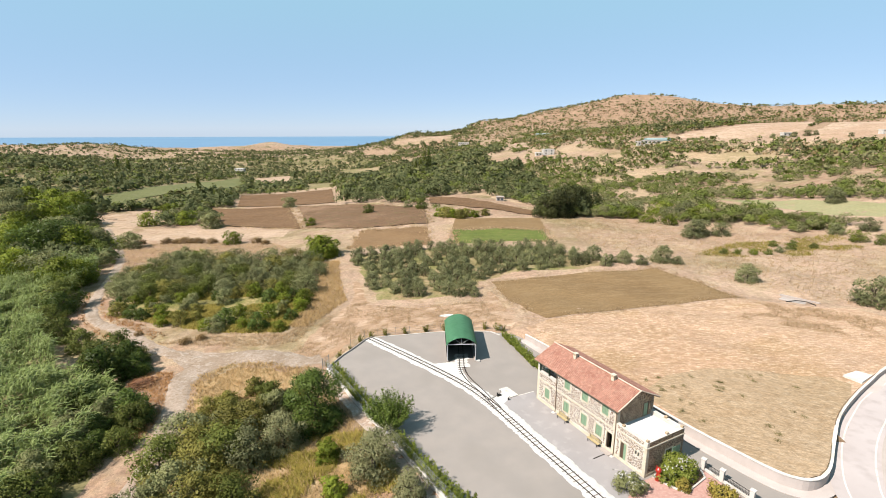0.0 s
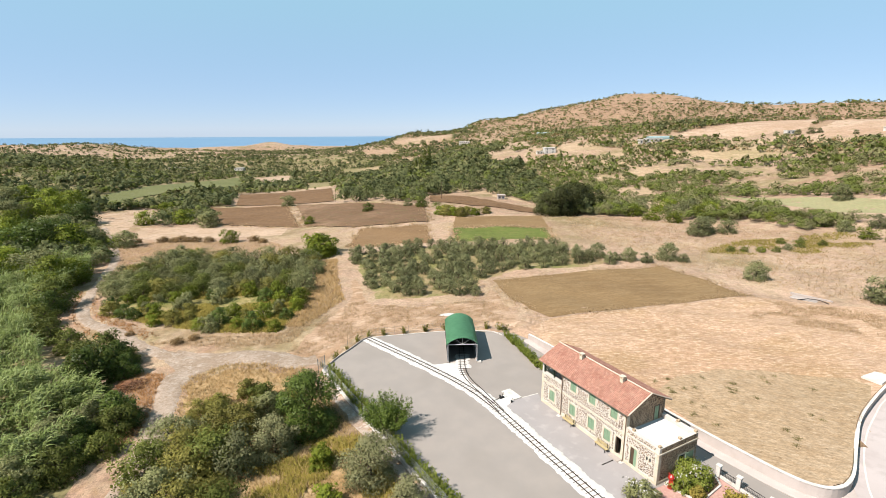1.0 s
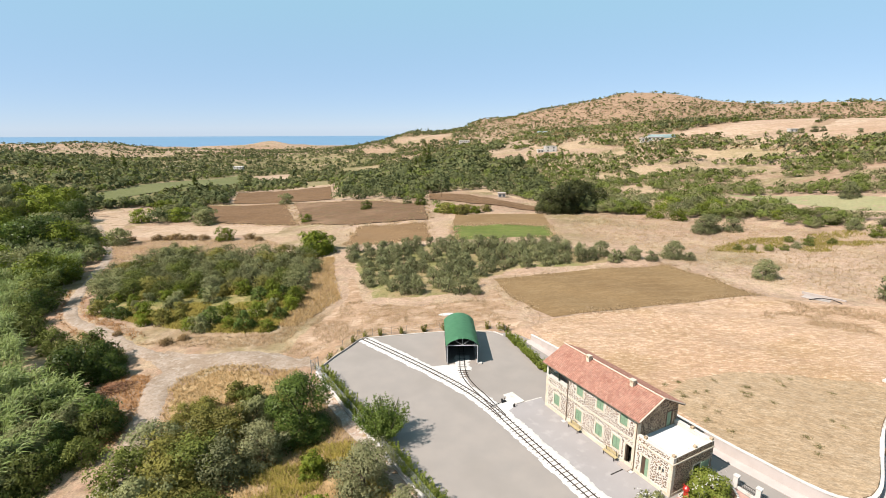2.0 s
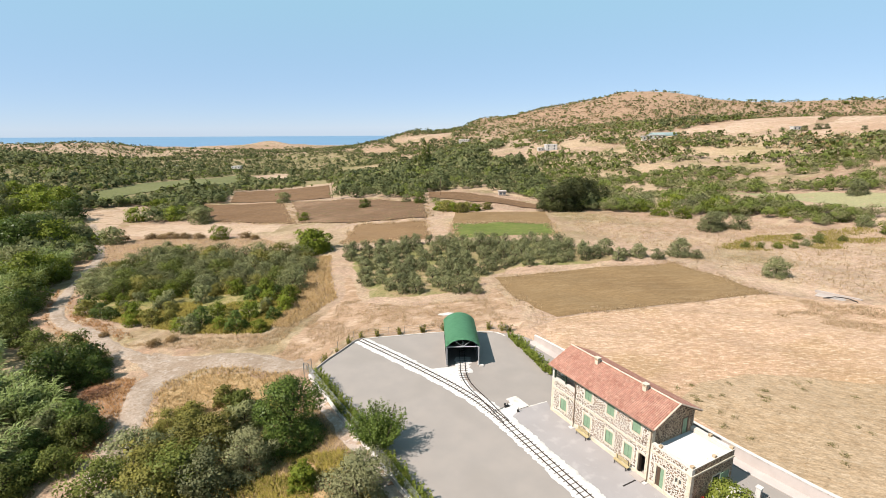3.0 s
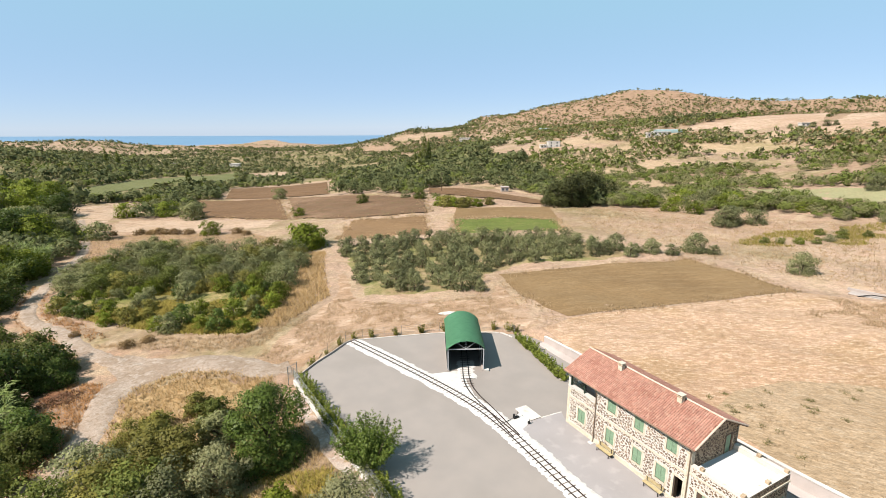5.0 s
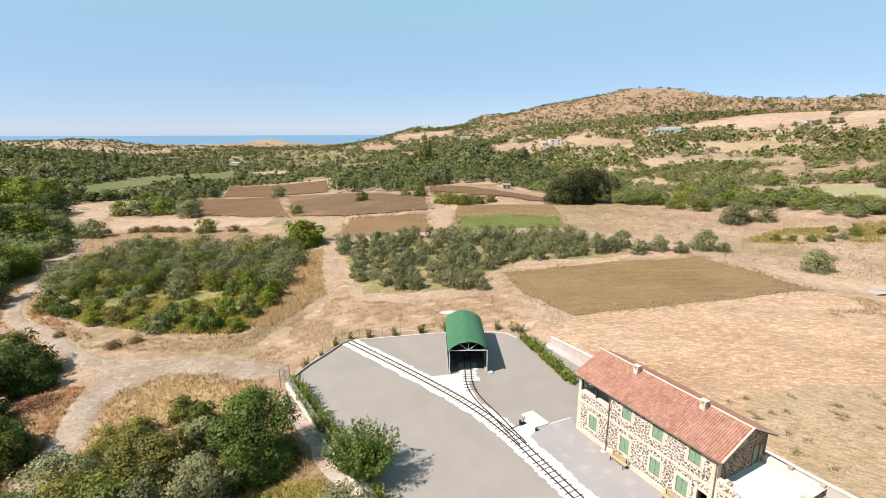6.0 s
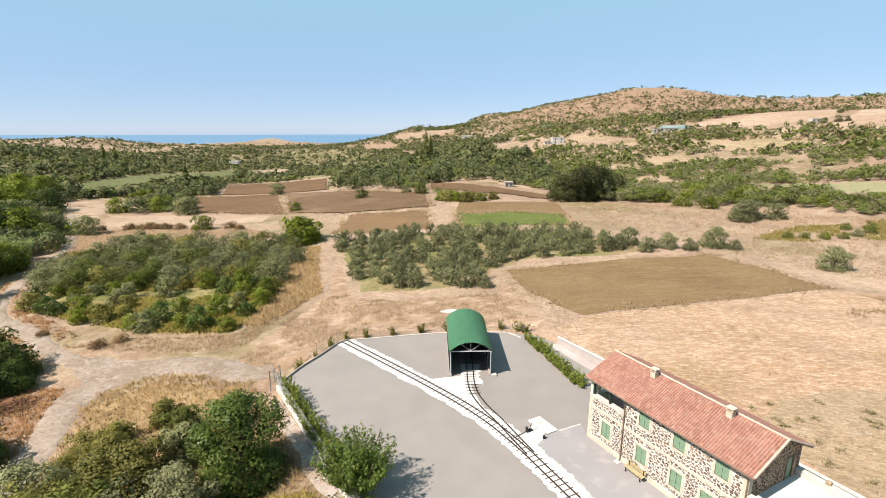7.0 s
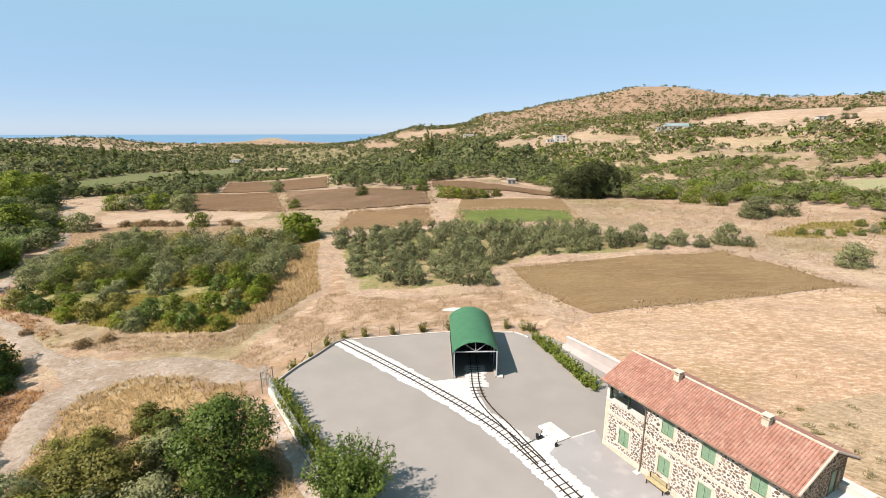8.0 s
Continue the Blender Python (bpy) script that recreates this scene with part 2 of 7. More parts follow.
# ---- materials ----
def layered(name, base, layers, grains, bump=0.5, rough=0.95, stretch=(1, 1, 1), turn=0.0, upland=None):
    """An earth: patches of colour (scale, from, to, colour, strength), then grains (scale, darkest), each at its own size."""
    m = bpy.data.materials.new(name)
    m.use_nodes = True
    n, l = m.node_tree.nodes, m.node_tree.links
    p = n["Principled BSDF"]
    p.inputs["Roughness"].default_value, p.inputs["Specular IOR Level"].default_value = rough, 0.1
    tc = n.new("ShaderNodeTexCoord")
    rot, mp = n.new("ShaderNodeMapping"), n.new("ShaderNodeMapping")
    rot.inputs["Rotation"].default_value = (0, 0, turn)
    mp.inputs["Scale"].default_value = stretch
    l.new(tc.outputs["Object"], rot.inputs["Vector"])
    l.new(rot.outputs[0], mp.inputs["Vector"])
    col, last = None, None

    def tex(s, lo, hi, a, b, straight):
        t = n.new("ShaderNodeTexNoise")
        t.inputs["Scale"].default_value, t.inputs["Detail"].default_value, t.inputs["Roughness"].default_value = s, 5.0, 0.6
        l.new((tc.outputs["Object"] if straight else mp.outputs[0]), t.inputs["Vector"])
        r = n.new("ShaderNodeMapRange")
        for key, v in (("From Min", lo), ("From Max", hi), ("To Min", a), ("To Max", b)):
            r.inputs[key].default_value = v
        l.new(t.outputs["Fac"], r.inputs["Value"])
        return r.outputs[0], t.outputs["Fac"]

    for s, lo, hi, c, k in layers:
        x = n.new("ShaderNodeMix")
        x.data_type = "RGBA"
        f, last = tex(s, lo, hi, 0.0, k, s < 0.1)
        l.new(f, x.inputs["Factor"])
        if col is None:
            x.inputs["A"].default_value = (*base, 1)
        else:
            l.new(col, x.inputs["A"])
        x.inputs["B"].default_value = (*c, 1)
        col = x.outputs["Result"]
    if upland:
        sp, r, x = n.new("ShaderNodeSeparateXYZ"), n.new("ShaderNodeMapRange"), n.new("ShaderNodeMix")
        x.data_type = "RGBA"
        r.inputs["From Min"].default_value, r.inputs["From Max"].default_value = upland[0], upland[1]
        r.inputs["To Max"].default_value = 0.85
        l.new(tc.outputs["Object"], sp.inputs[0])
        l.new(sp.outputs["Z"], r.inputs["Value"])
        l.new(r.outputs[0], x.inputs["Factor"])
        l.new(col, x.inputs["A"])
        x.inputs["B"].default_value = (*upland[2], 1)
        col = x.outputs["Result"]
    for s, dark in grains:
        x = n.new("ShaderNodeMix")
        x.data_type, x.blend_type = "RGBA", "MULTIPLY"
        x.inputs["Factor"].default_value = 1.0
        f, last = tex(s, 0.32, 0.62, dark, 1.08, False)
        l.new(col, x.inputs["A"])
        l.new(f, x.inputs["B"])
        col = x.outputs["Result"]
    l.new(col, p.inputs["Base Color"])
    b = n.new("ShaderNodeBump")
    b.inputs["Strength"].default_value, b.inputs["Distance"].default_value = bump, 0.12
    l.new(last, b.inputs["Height"])
    l.new(b.outputs[0], p.inputs["Normal"])
    return m


straw = layered("dry_ground", rgb(216, 184, 158), [(0.005, 0.4, 0.6, rgb(190, 150, 122), 0.85), (0.03, 0.5, 0.62, rgb(158, 144, 100), 0.8), (0.25, 0.45, 0.65, rgb(216, 190, 158), 0.8), (0.8, 0.5, 0.7, rgb(166, 134, 100), 0.7)], [(0.12, 0.8), (1.6, 0.66), (6.0, 0.6)], upland=(24, 46, rgb(190, 156, 128)))
stubble = layered("stubble_earth", rgb(216, 180, 150), [(0.04, 0.42, 0.6, rgb(206, 168, 136), 0.8), (0.12, 0.5, 0.62, rgb(192, 156, 116), 0.7), (0.9, 0.48, 0.64, rgb(198, 162, 126), 0.6), (2.2, 0.5, 0.64, rgb(226, 202, 174), 0.6)], [(0.5, 0.88), (2.2, 0.82), (9.0, 0.7)], stretch=(0.5, 1.1, 1), turn=0.12)
dull = layered("dull_stubble_earth", rgb(202, 174, 142), [(0.05, 0.42, 0.6, rgb(192, 164, 130), 0.8), (0.7, 0.48, 0.64, rgb(184, 154, 120), 0.6), (2.4, 0.5, 0.64, rgb(214, 190, 160), 0.6)], [(3.0, 0.7), (9.0, 0.66)], stretch=(0.4, 1.1, 1), turn=0.5)
soil = layered("ploughed_soil", rgb(154, 126, 90), [(0.05, 0.4, 0.6, rgb(142, 114, 80), 0.8), (0.5, 0.45, 0.65, rgb(164, 137, 102), 0.6)], [(2.5, 0.8), (8.0, 0.75)], stretch=(0.4, 1.4, 1))
plot_soil = layered("plot_soil", rgb(148, 118, 86), [(0.05, 0.4, 0.6, rgb(138, 108, 77), 0.8), (0.5, 0.45, 0.65, rgb(158, 128, 96), 0.6)], [(2.5, 0.82), (8.0, 0.78)], stretch=(0.4, 1.4, 1))
red_soil = layered("red_soil", rgb(134, 104, 76), [(0.04, 0.4, 0.6, rgb(122, 93, 66), 0.8), (0.5, 0.45, 0.65, rgb(146, 116, 88), 0.6)], [(0.9, 0.8), (3.0, 0.78)], stretch=(1.2, 0.6, 1), turn=0.25)
fallow_soil = layered("fallow_soil", rgb(130, 102, 78), [(0.02, 0.5, 0.62, rgb(158, 127, 102), 0.8), (0.09, 0.48, 0.64, rgb(120, 94, 70), 0.7), (0.35, 0.54, 0.66, rgb(116, 104, 70), 0.7)], [(0.5, 0.86), (2.0, 0.8)])
pale = layered("pale_field", rgb(210, 182, 156), [(0.05, 0.42, 0.6, rgb(198, 168, 140), 0.8), (0.4, 0.5, 0.66, rgb(184, 154, 118), 0.6)], [(1.2, 0.78), (4.0, 0.75)], stretch=(0.5, 1.2, 1))
pasture = layered("hill_pasture", rgb(206, 176, 150), [(0.012, 0.42, 0.6, rgb(190, 156, 130), 0.9), (0.06, 0.5, 0.64, rgb(214, 188, 164), 0.8), (0.2, 0.52, 0.66, rgb(170, 146, 108), 0.7)], [(0.5, 0.82), (1.6, 0.8)])
crop = layered("green_crop", rgb(124, 133, 70), [(0.2, 0.42, 0.6, rgb(108, 121, 57), 0.8), (0.9, 0.5, 0.66, rgb(146, 140, 86), 0.6)], [(2.0, 0.7), (6.0, 0.65)], stretch=(0.3, 1.3, 1))
meadow = layered("valley_meadow", rgb(134, 134, 88), [(0.02, 0.42, 0.6, rgb(122, 124, 78), 0.8), (0.2, 0.5, 0.66, rgb(140, 138, 98), 0.6)], [(0.8, 0.8), (3.0, 0.75)])
faded = layered("faded_crop", rgb(172, 166, 124), [(0.05, 0.42, 0.6, rgb(160, 154, 110), 0.8), (0.4, 0.5, 0.66, rgb(184, 166, 128), 0.6)], [(1.2, 0.82), (4.0, 0.8)])
trodden = layered("trodden_earth", rgb(198, 166, 138), [(0.09, 0.42, 0.6, rgb(182, 148, 118), 0.9), (0.35, 0.5, 0.64, rgb(214, 186, 160), 0.8), (1.1, 0.52, 0.66, rgb(166, 132, 98), 0.7)], [(0.7, 0.88), (3.0, 0.84), (9.0, 0.76)], stretch=(0.6, 1.3, 1), turn=-0.3)
weedy = layered("weedy_ground", rgb(158, 146, 92), [(0.06, 0.42, 0.58, rgb(128, 134, 70), 0.9), (0.3, 0.48, 0.62, rgb(196, 172, 124), 0.8), (1.1, 0.5, 0.66, rgb(116, 118, 62), 0.7)], [(2.0, 0.7), (6.0, 0.62)])
dirt = layered("dirt_track", rgb(188, 168, 150), [(0.2, 0.42, 0.6, rgb(166, 144, 124), 0.9), (0.8, 0.5, 0.66, rgb(204, 188, 172), 0.8), (2.0, 0.52, 0.62, rgb(152, 128, 104), 0.6)], [(2.5, 0.84), (9.0, 0.8)])
paving = material("yard_paving", rgb(174, 163, 154), rgb(167, 157, 149), 0.35, 0.85, 0.1, rgb(161, 151, 142), 0.08, 0.08, bscale=14.0)
gravel = material("white_gravel", rgb(246, 242, 236), rgb(226, 220, 212), 1.5, 0.9, 0.7, None, None, 0.2, bscale=12.0)
white = material("white_render", rgb(240, 234, 226), rgb(226, 216, 204), 0.6, 0.8, 0.2, rgb(204, 192, 178), 1.1, 0.1, bscale=8.0, cut3=(0.58, 0.8))
concrete = material("concrete", rgb(206, 192, 182), rgb(192, 178, 168), 0.5, 0.9, 0.2, None, None, 0.15, bscale=8.0)
asphalt = material("pale_asphalt", rgb(210, 197, 192), rgb(202, 189, 184), 0.2, 0.9, 0.15, rgb(192, 179, 174), 0.6, 0.12, bscale=18.0)
water = material("sea", rgb(114, 150, 182), rgb(121, 155, 186), 0.002, 0.45, 0.0)
steel = material("dark_rail_steel", rgb(70, 62, 58), rgb(92, 76, 66), 3.0, 0.55, 0.0, metal=0.6)
sleeper_wood = material("sleeper_wood", rgb(112, 98, 90), rgb(138, 124, 114), 4.0, 0.9, 0.3, spread=0.3)
green_sheet = material("green_sheet", rgb(112, 176, 128), rgb(120, 182, 136), 0.5, 0.5, 0.0, rgb(104, 166, 120), 1.5, spec=0.4)
# Dark tone puts the shed's inner shade into the colour of its sheets.
shade_toned_sheet = material("shed_shade_tone", rgb(74, 76, 80), rgb(62, 64, 68), 1.0, 0.7, 0.1)
white_steel = material("white_steel", rgb(226, 226, 226), rgb(204, 204, 206), 2.0, 0.45, 0.0)


# ---- ground ----
def grid_mesh(name, xs, ys):
    X, Y = np.meshgrid(xs, ys)
    d, bx, by = nearest(YARD, X, Y)
    ins = inside(YARD, X, Y)
    snap = d < 1.05 * np.sqrt(1 + ((X - 6) / 36) ** 2)
    ux, uy = X - bx, Y - by
    ln = np.maximum(np.hypot(ux, uy), 1e-6)
    X = np.where(snap, bx + ux / ln * 0.06, X)
    Y = np.where(snap, by + uy / ln * 0.06, Y)
    Z = ground_z(X, Y)
    Z = np.where(ins & snap, paved_z(X) - 0.3, Z)
    n, m = len(ys), len(xs)
    me = bpy.data.meshes.new(name)
    idx = np.arange(n * m).reshape(n, m)
    q = np.stack([idx[:-1, :-1], idx[:-1, 1:], idx[1:, 1:], idx[1:, :-1]], -1).reshape(-1, 4)
    me.from_pydata(np.stack([X, Y, Z], -1).reshape(-1, 3), [], q)
    me.shade_smooth()
    return me


def spaced(c, lo, hi, a, n):
    u = np.linspace(math.asinh((lo - c) / a), math.asinh((hi - c) / a), n)
    return c + a * np.sinh(u)


ground = part("ground", grid_mesh("ground", spaced(6, -4600, 4600, 36, 400), spaced(-8, -400, 4800, 36, 350)), straw)
tagged(ground, "dry straw-coloured earth of a wide valley and its hills", "ground", kind="structure")
sea = part("water", slab([(-4900, 900), (4900, 900), (4900, 4850), (-4900, 4850)], SEA - 0.5, SEA), water)
tagged(sea, "calm blue sea beyond the valley's mouth", "sea", kind="structure")


def sheet(name, poly, mat, label, category, lift=0.05, step=2.5, sunk=None):
    """A field's own surface, draped over the ground."""
    from mathutils.geometry import delaunay_2d_cdt
    line = np.array(poly, float)
    rim = []
    for a, b in zip(line, np.roll(line, -1, 0)):
        n = max(1, int(np.hypot(*(b - a)) / step))
        for k in range(n):
            w = 0.25 * step * (noise.random() - 0.5) if k else 0
            rim.append(tuple(a + (b - a) * k / n + w))
    x0, y0 = line.min(0)
    x1, y1 = line.max(0)
    gx, gy = np.meshgrid(np.arange(x0, x1, step), np.arange(y0, y1, step))
    d, _, _ = nearest(line, gx, gy)
    ok = inside(line, gx, gy) & (d > step * 0.6)
    pts = [Vector(p) for p in rim] + [Vector(p) for p in zip(gx[ok], gy[ok])]
    vs, _, fs, *_ = delaunay_2d_cdt(pts, [], [list(range(len(rim)))], 1, 1e-4)
    xy = np.array([tuple(v) for v in vs])
    me = bpy.data.meshes.new(name)
    rise = np.full(len(xy), lift)
    if sunk is not None:
        rise = np.where(nearest(line, xy[:, 0], xy[:, 1])[0] < 0.3 * step, sunk, rise)
    me.from_pydata(np.c_[xy, ground_z(xy[:, 0], xy[:, 1]) + rise], [], fs)
    me.shade_smooth()
    return tagged(part(name, me, mat), label, category, kind="structure")


def ribbon(name, line, half, mat, label, category, lift=0.08, z=None):
    """A track of a given half width (one, or one a point) draped on the ground, or at the heights z."""
    pts = np.asarray(line, float)
    rows = [offset_line(pts, np.asarray(half) * s) for s in (1.12, 0.9, 0.45, 0, -0.45, -0.9, -1.12)]
    bm = bmesh.new()
    grid = []
    for k, row in enumerate(rows):
        zz = ground_z(row[:, 0], row[:, 1]) + (-0.08 if k in (0, 6) else lift) if z is None else z + lift
        grid.append([bm.verts.new((a, b, c)) for a, b, c in zip(row[:, 0], row[:, 1], zz)])
    for u, v in zip(grid, grid[1:]):
        for k in range(len(pts) - 1):
            bm.faces.new((u[k], v[k], v[k + 1], u[k + 1]))
    bmesh.ops.recalc_face_normals(bm, faces=bm.faces)
    ob = part(name, bm, mat, smooth=True)
    return tagged(ob, label, category, kind="structure")


sheet("ploughed_field", [(11.1, 42.2), (33.2, 45.9), (55.6, 47.8), (63, 23.3), (44.2, 20.2), (29.9, 17.8), (20, 16.6), (14.3, 27)], soil, "bare brown tilled field behind the olive grove", "field")
sheet("crop_field", [(2.5, 98), (35.4, 95), (33.9, 79), (2.6, 80)], crop, "small bright green crop plot between tilled strips", "field")
sheet("ploughed_field", [(3.8, 117), (37.8, 116), (36, 95.6), (2.4, 98.6)], soil, "brown tilled strip above the green plot", "field")
sheet("ploughed_field", [(-32.3, 107), (-7.2, 105), (-5.1, 80), (-31.9, 81)], plot_soil, "brown tilled plot beyond the olive grove", "field")
sheet("ploughed_field", [(-142, 218), (-91, 205), (-61, 125), (-108, 153)], red_soil, "reddish-brown ploughed field in furrows", "field", 0.3)
sheet("ploughed_field", [(-156, 297), (-86, 296), (-64, 206), (-129, 224)], red_soil, "reddish-brown ploughed field on the valley floor", "field", 0.3)
sheet("fallow_field", [(-85, 204), (-45.6, 188), (-10.1, 154), (-7, 110), (-33, 112), (-57.7, 124)], fallow_soil, "fallow reddish field with scattered weeds", "field", 0.3)
sheet("ploughed_field", [(-8.6, 196), (13.1, 185), (38.8, 134), (36.5, 121), (18.5, 142), (-7.9, 171)], red_soil, "long narrow strip of tilled earth", "field", 0.3)
sheet("pale_field", [(-184, 178), (-176, 201), (-161, 207), (-151, 187), (-157, 172), (-147, 148), (-141, 127), (-154, 142)], pale, "pale harvested field beside the dirt track", "field")
sheet("pale_field", [(-144, 151), (-101, 144), (-65, 123), (-63, 109), (-128, 123)], pale, "pale bare strip of harvested land", "field")
sheet("crop_field", [(133, 164), (150, 121), (160, 86), (150, 71), (135, 89), (133, 116)], faded, "faded green-grey field on the valley side", "field")
sheet("crop_field", [(-220, 234), (-241, 380), (-243, 514), (-184, 361), (-205, 296), (-199, 213)], meadow, "green meadow in the valley bottom", "field", 0.9, 8)
sheet("pale_field", [(-231, 527), (-204, 576), (-174, 469), (-196, 424)], pale, "pale harvested field far down the valley", "field", 0.9, 8)
sheet("stubble_field", [(14.9, 12), (20.5, 16), (30, 17.2), (44.5, 19.6), (63.5, 22.6), (72, 17), (80, 14), (86, 5), (80, -0.9), (70, -6.0), *[tuple(q[:2]) for q in offset_line(WALL_E, 0.12)[-40:8:-3]]], stubble, "harvested stubble field in pale straw rows", "field", 0.03, 1.5)
sheet("weedy_field", [(27.5, -13.2), (33, -8.6), (40, -7), (47, -8.4), (56, -11.0), (57.5, -13.0), *[tuple(q[:2]) for q in offset_line(WALL_E, 0.15)[-56:66:-3]]], dull, "duller bare part of the field with scattered weeds", "field", 0.05, 1.5)
sheet("hill_pasture", [(196, 366), (272, 392), (360, 480), (480, 590), (515, 575), (400, 440), (284, 316), (232, 318)], pasture, "bare pinkish pasture on the hillside", "field", 0.5, 12, sunk=-0.1)
sheet("hill_pasture", [(277, 302), (360, 380), (560, 560), (590, 540), (420, 380), (292, 246), (260, 284)], pasture, "bare pinkish pasture on the hillside", "field", 0.5, 12, sunk=-0.1)

sheet("weedy_ground", [(-93, 55), (-85, 76), (-64, 70), (-40, 69), (-37, 46), (-35.5, 30), (-35, 19), (-46, 18.5), (-60, 23.5), (-75, 29)], weedy, "green and straw-coloured weeds under the thicket", "weeds")
sheet("dirt_clearing", [(-50, 9.6), (-46, 8.2), (-41, 7.6), (-37, 7.0), (-36, 4.6), (-40.5, 3.4), (-42.5, 0.0), (-46, -0.5), (-46.5, 2.0), (-50.5, 5.6)], dirt, "trodden pale earth where the tracks meet", "track", 0.07, 1.2)

sheet("bare_earth", [(-30.7, 5.6), (-28.3, 8.4), (-28.1, 13.3), (-25.1, 24.3), (-23, 34), (-26, 50), (-23.5, 50), (-18.5, 34), (-16.5, 28.6), (7.4, 27.5), (10, 38), (12, 34), (13.4, 22), (16, 13.6), (10, 13.6), (2, 14.0), (-9, 12.6), (-17.2, 10.0), (-20.4, 2.6), (-22.5, 1.4), (-26, 2.6)], trodden, "bare trodden pinkish earth round the edge of the yard", "earth", 0.04, 1.2, sunk=-0.05)

SCRUBLAND = [(-470, 420), (-420, 470), (-460, 640), (-380, 800), (-200, 880), (-60, 640), (-10, 420), (60, 380), (36, 215), (-2, 205), (-60, 222), (-72, 310), (-150, 312), (-170, 240), (-200, 212), (-260, 205)]
grove_floor = layered("grove_ground", rgb(176, 152, 114), [(0.06, 0.42, 0.56, rgb(142, 142, 86), 0.85), (0.3, 0.5, 0.64, rgb(200, 172, 140), 0.7), (0.9, 0.52, 0.66, rgb(128, 124, 74), 0.6)], [(2.0, 0.78), (6.0, 0.72)])
orchard = layered("orchard_ground", rgb(204, 174, 142), [(0.02, 0.48, 0.62, rgb(168, 152, 108), 0.7), (0.08, 0.48, 0.62, rgb(212, 184, 152), 0.9), (0.3, 0.54, 0.7, rgb(132, 128, 82), 0.6)], [(0.8, 0.75), (3.0, 0.7)], stretch=(0.4, 1.3, 1))
sheet("orchard_ground", [(42, 142), (70, 134), (124, 120), (130, 166), (160, 270), (150, 330), (0, 330), (-4, 206), (16, 194)], orchard, "weedy ground under orchards in the valley", "ground cover", 0.15, 8, sunk=-0.5)
sheet("orchard_ground", [(-150, 315), (-82, 306), (-58, 212), (-16, 206), (-4, 332), (-40, 480), (-150, 480)], orchard, "weedy ground under orchards in the valley", "ground cover", 0.15, 8, sunk=-0.5)
sheet("orchard_ground", [(-245, 235), (-250, 380), (-252, 520), (-420, 560), (-330, 300)], orchard, "weedy ground under trees along the stream", "ground cover", 0.15, 8, sunk=-0.5)
sheet("orchard_ground", [(165, 280), (220, 230), (320, 230), (262, 280), (228, 308), (190, 360), (80, 420), (60, 340), (150, 338)], orchard, "weedy ground under orchards below the hill", "ground cover", 0.15, 8, sunk=-0.5)

scrub_floor = layered("scrub_ground", rgb(158, 144, 104), [(0.012, 0.42, 0.6, rgb(140, 132, 90), 0.8), (0.05, 0.5, 0.62, rgb(192, 164, 132), 0.8), (0.15, 0.5, 0.66, rgb(130, 124, 80), 0.7)], [(0.4, 0.8), (1.5, 0.75)])
sheet("scrub_ground", SCRUBLAND, scrub_floor, "grey-green scrub covering the valley floor", "ground cover", 0.45, 18, sunk=-0.6)
sheet("grove_ground", [(-31, 71), (-26, 75), (2, 77), (33, 73.5), (45, 54), (38, 49), (15, 47.5), (10.5, 43), (7, 31.5), (-17, 32), (-22, 47)], grove_floor, "tan earth with green weeds under the olive trees", "ground cover", 0.06, 2.5, sunk=-0.05)

bank_floor = layered("bank_ground", rgb(206, 174, 130), [(0.1, 0.42, 0.6, rgb(190, 154, 108), 0.9), (0.4, 0.5, 0.64, rgb(216, 188, 148), 0.8), (1.2, 0.52, 0.66, rgb(160, 136, 88), 0.7)], [(2.0, 0.84), (7.0, 0.78)])
sheet("bank_ground", [(-43, -3), (-38, 2.6), (-30, 1.2), (-24.5, -0.6), (-22, -6), (-18.5, -10), (-15, -16), (-9, -28), (-8, -40), (-35.6, -40), (-36, -24), (-38.5, -14), (-40.5, -9)], bank_floor, "golden dry grass over the bank below the yard", "ground cover", 0.05, 2.0, sunk=-0.05)
sheet("gravel_patch", [(-1.9, 20.6), (-0.6, 20.0), (0.9, 20.3), (1.2, 21.3), (0.1, 21.7), (-1.4, 21.5)], gravel, "small spill of white gravel on bare earth", "gravel", 0.09, 0.8)

# dirt tracks
TRACK_A = smooth_line([(-160, 150, 0), (-141, 126, 0), (-127, 107, 0), (-111, 84, 0), (-99, 61, 0), (-92, 46, 0), (-85, 33.3, 0), (-78, 25.5, 0), (-67, 18.5, 0), (-57.9, 11.8, 0), (-50, 7.2, 0), (-43, 4.0, 0)], 1.5)
TRACK_B = smooth_line([(-22.6, 3.4, 0), (-24.2, 2.6, 0), (-26, 2.6, 0), (-30.1, 4.3, 0), (-35.6, 5.6, 0), (-40.9, 5, 0), (-44.3, 1.5, 0), (-44.3, -3, 0), (-42.8, -7.2, 0), (-40.2, -14.5, 0), (-38.2, -21.0, 0), (-37.4, -26, 0), (-38, -40, 0)], 1.0)
wob = random.Random(9)
ribbon("dirt_track", TRACK_A, np.array([1.3 + wob.uniform(-0.25, 0.25) for _ in TRACK_A]), dirt, "pale dirt track winding along the reeds", "track")
ribbon("dirt_track", TRACK_B, np.interp(TRACK_B[:, 1], [-40, -8, 0, 4], [1.5, 1.7, 2.3, 2.5]) + np.array([wob.uniform(-0.25, 0.25) for _ in TRACK_B]), dirt, "rutted pale dirt track bending round dry grass", "track", lift=0.11)

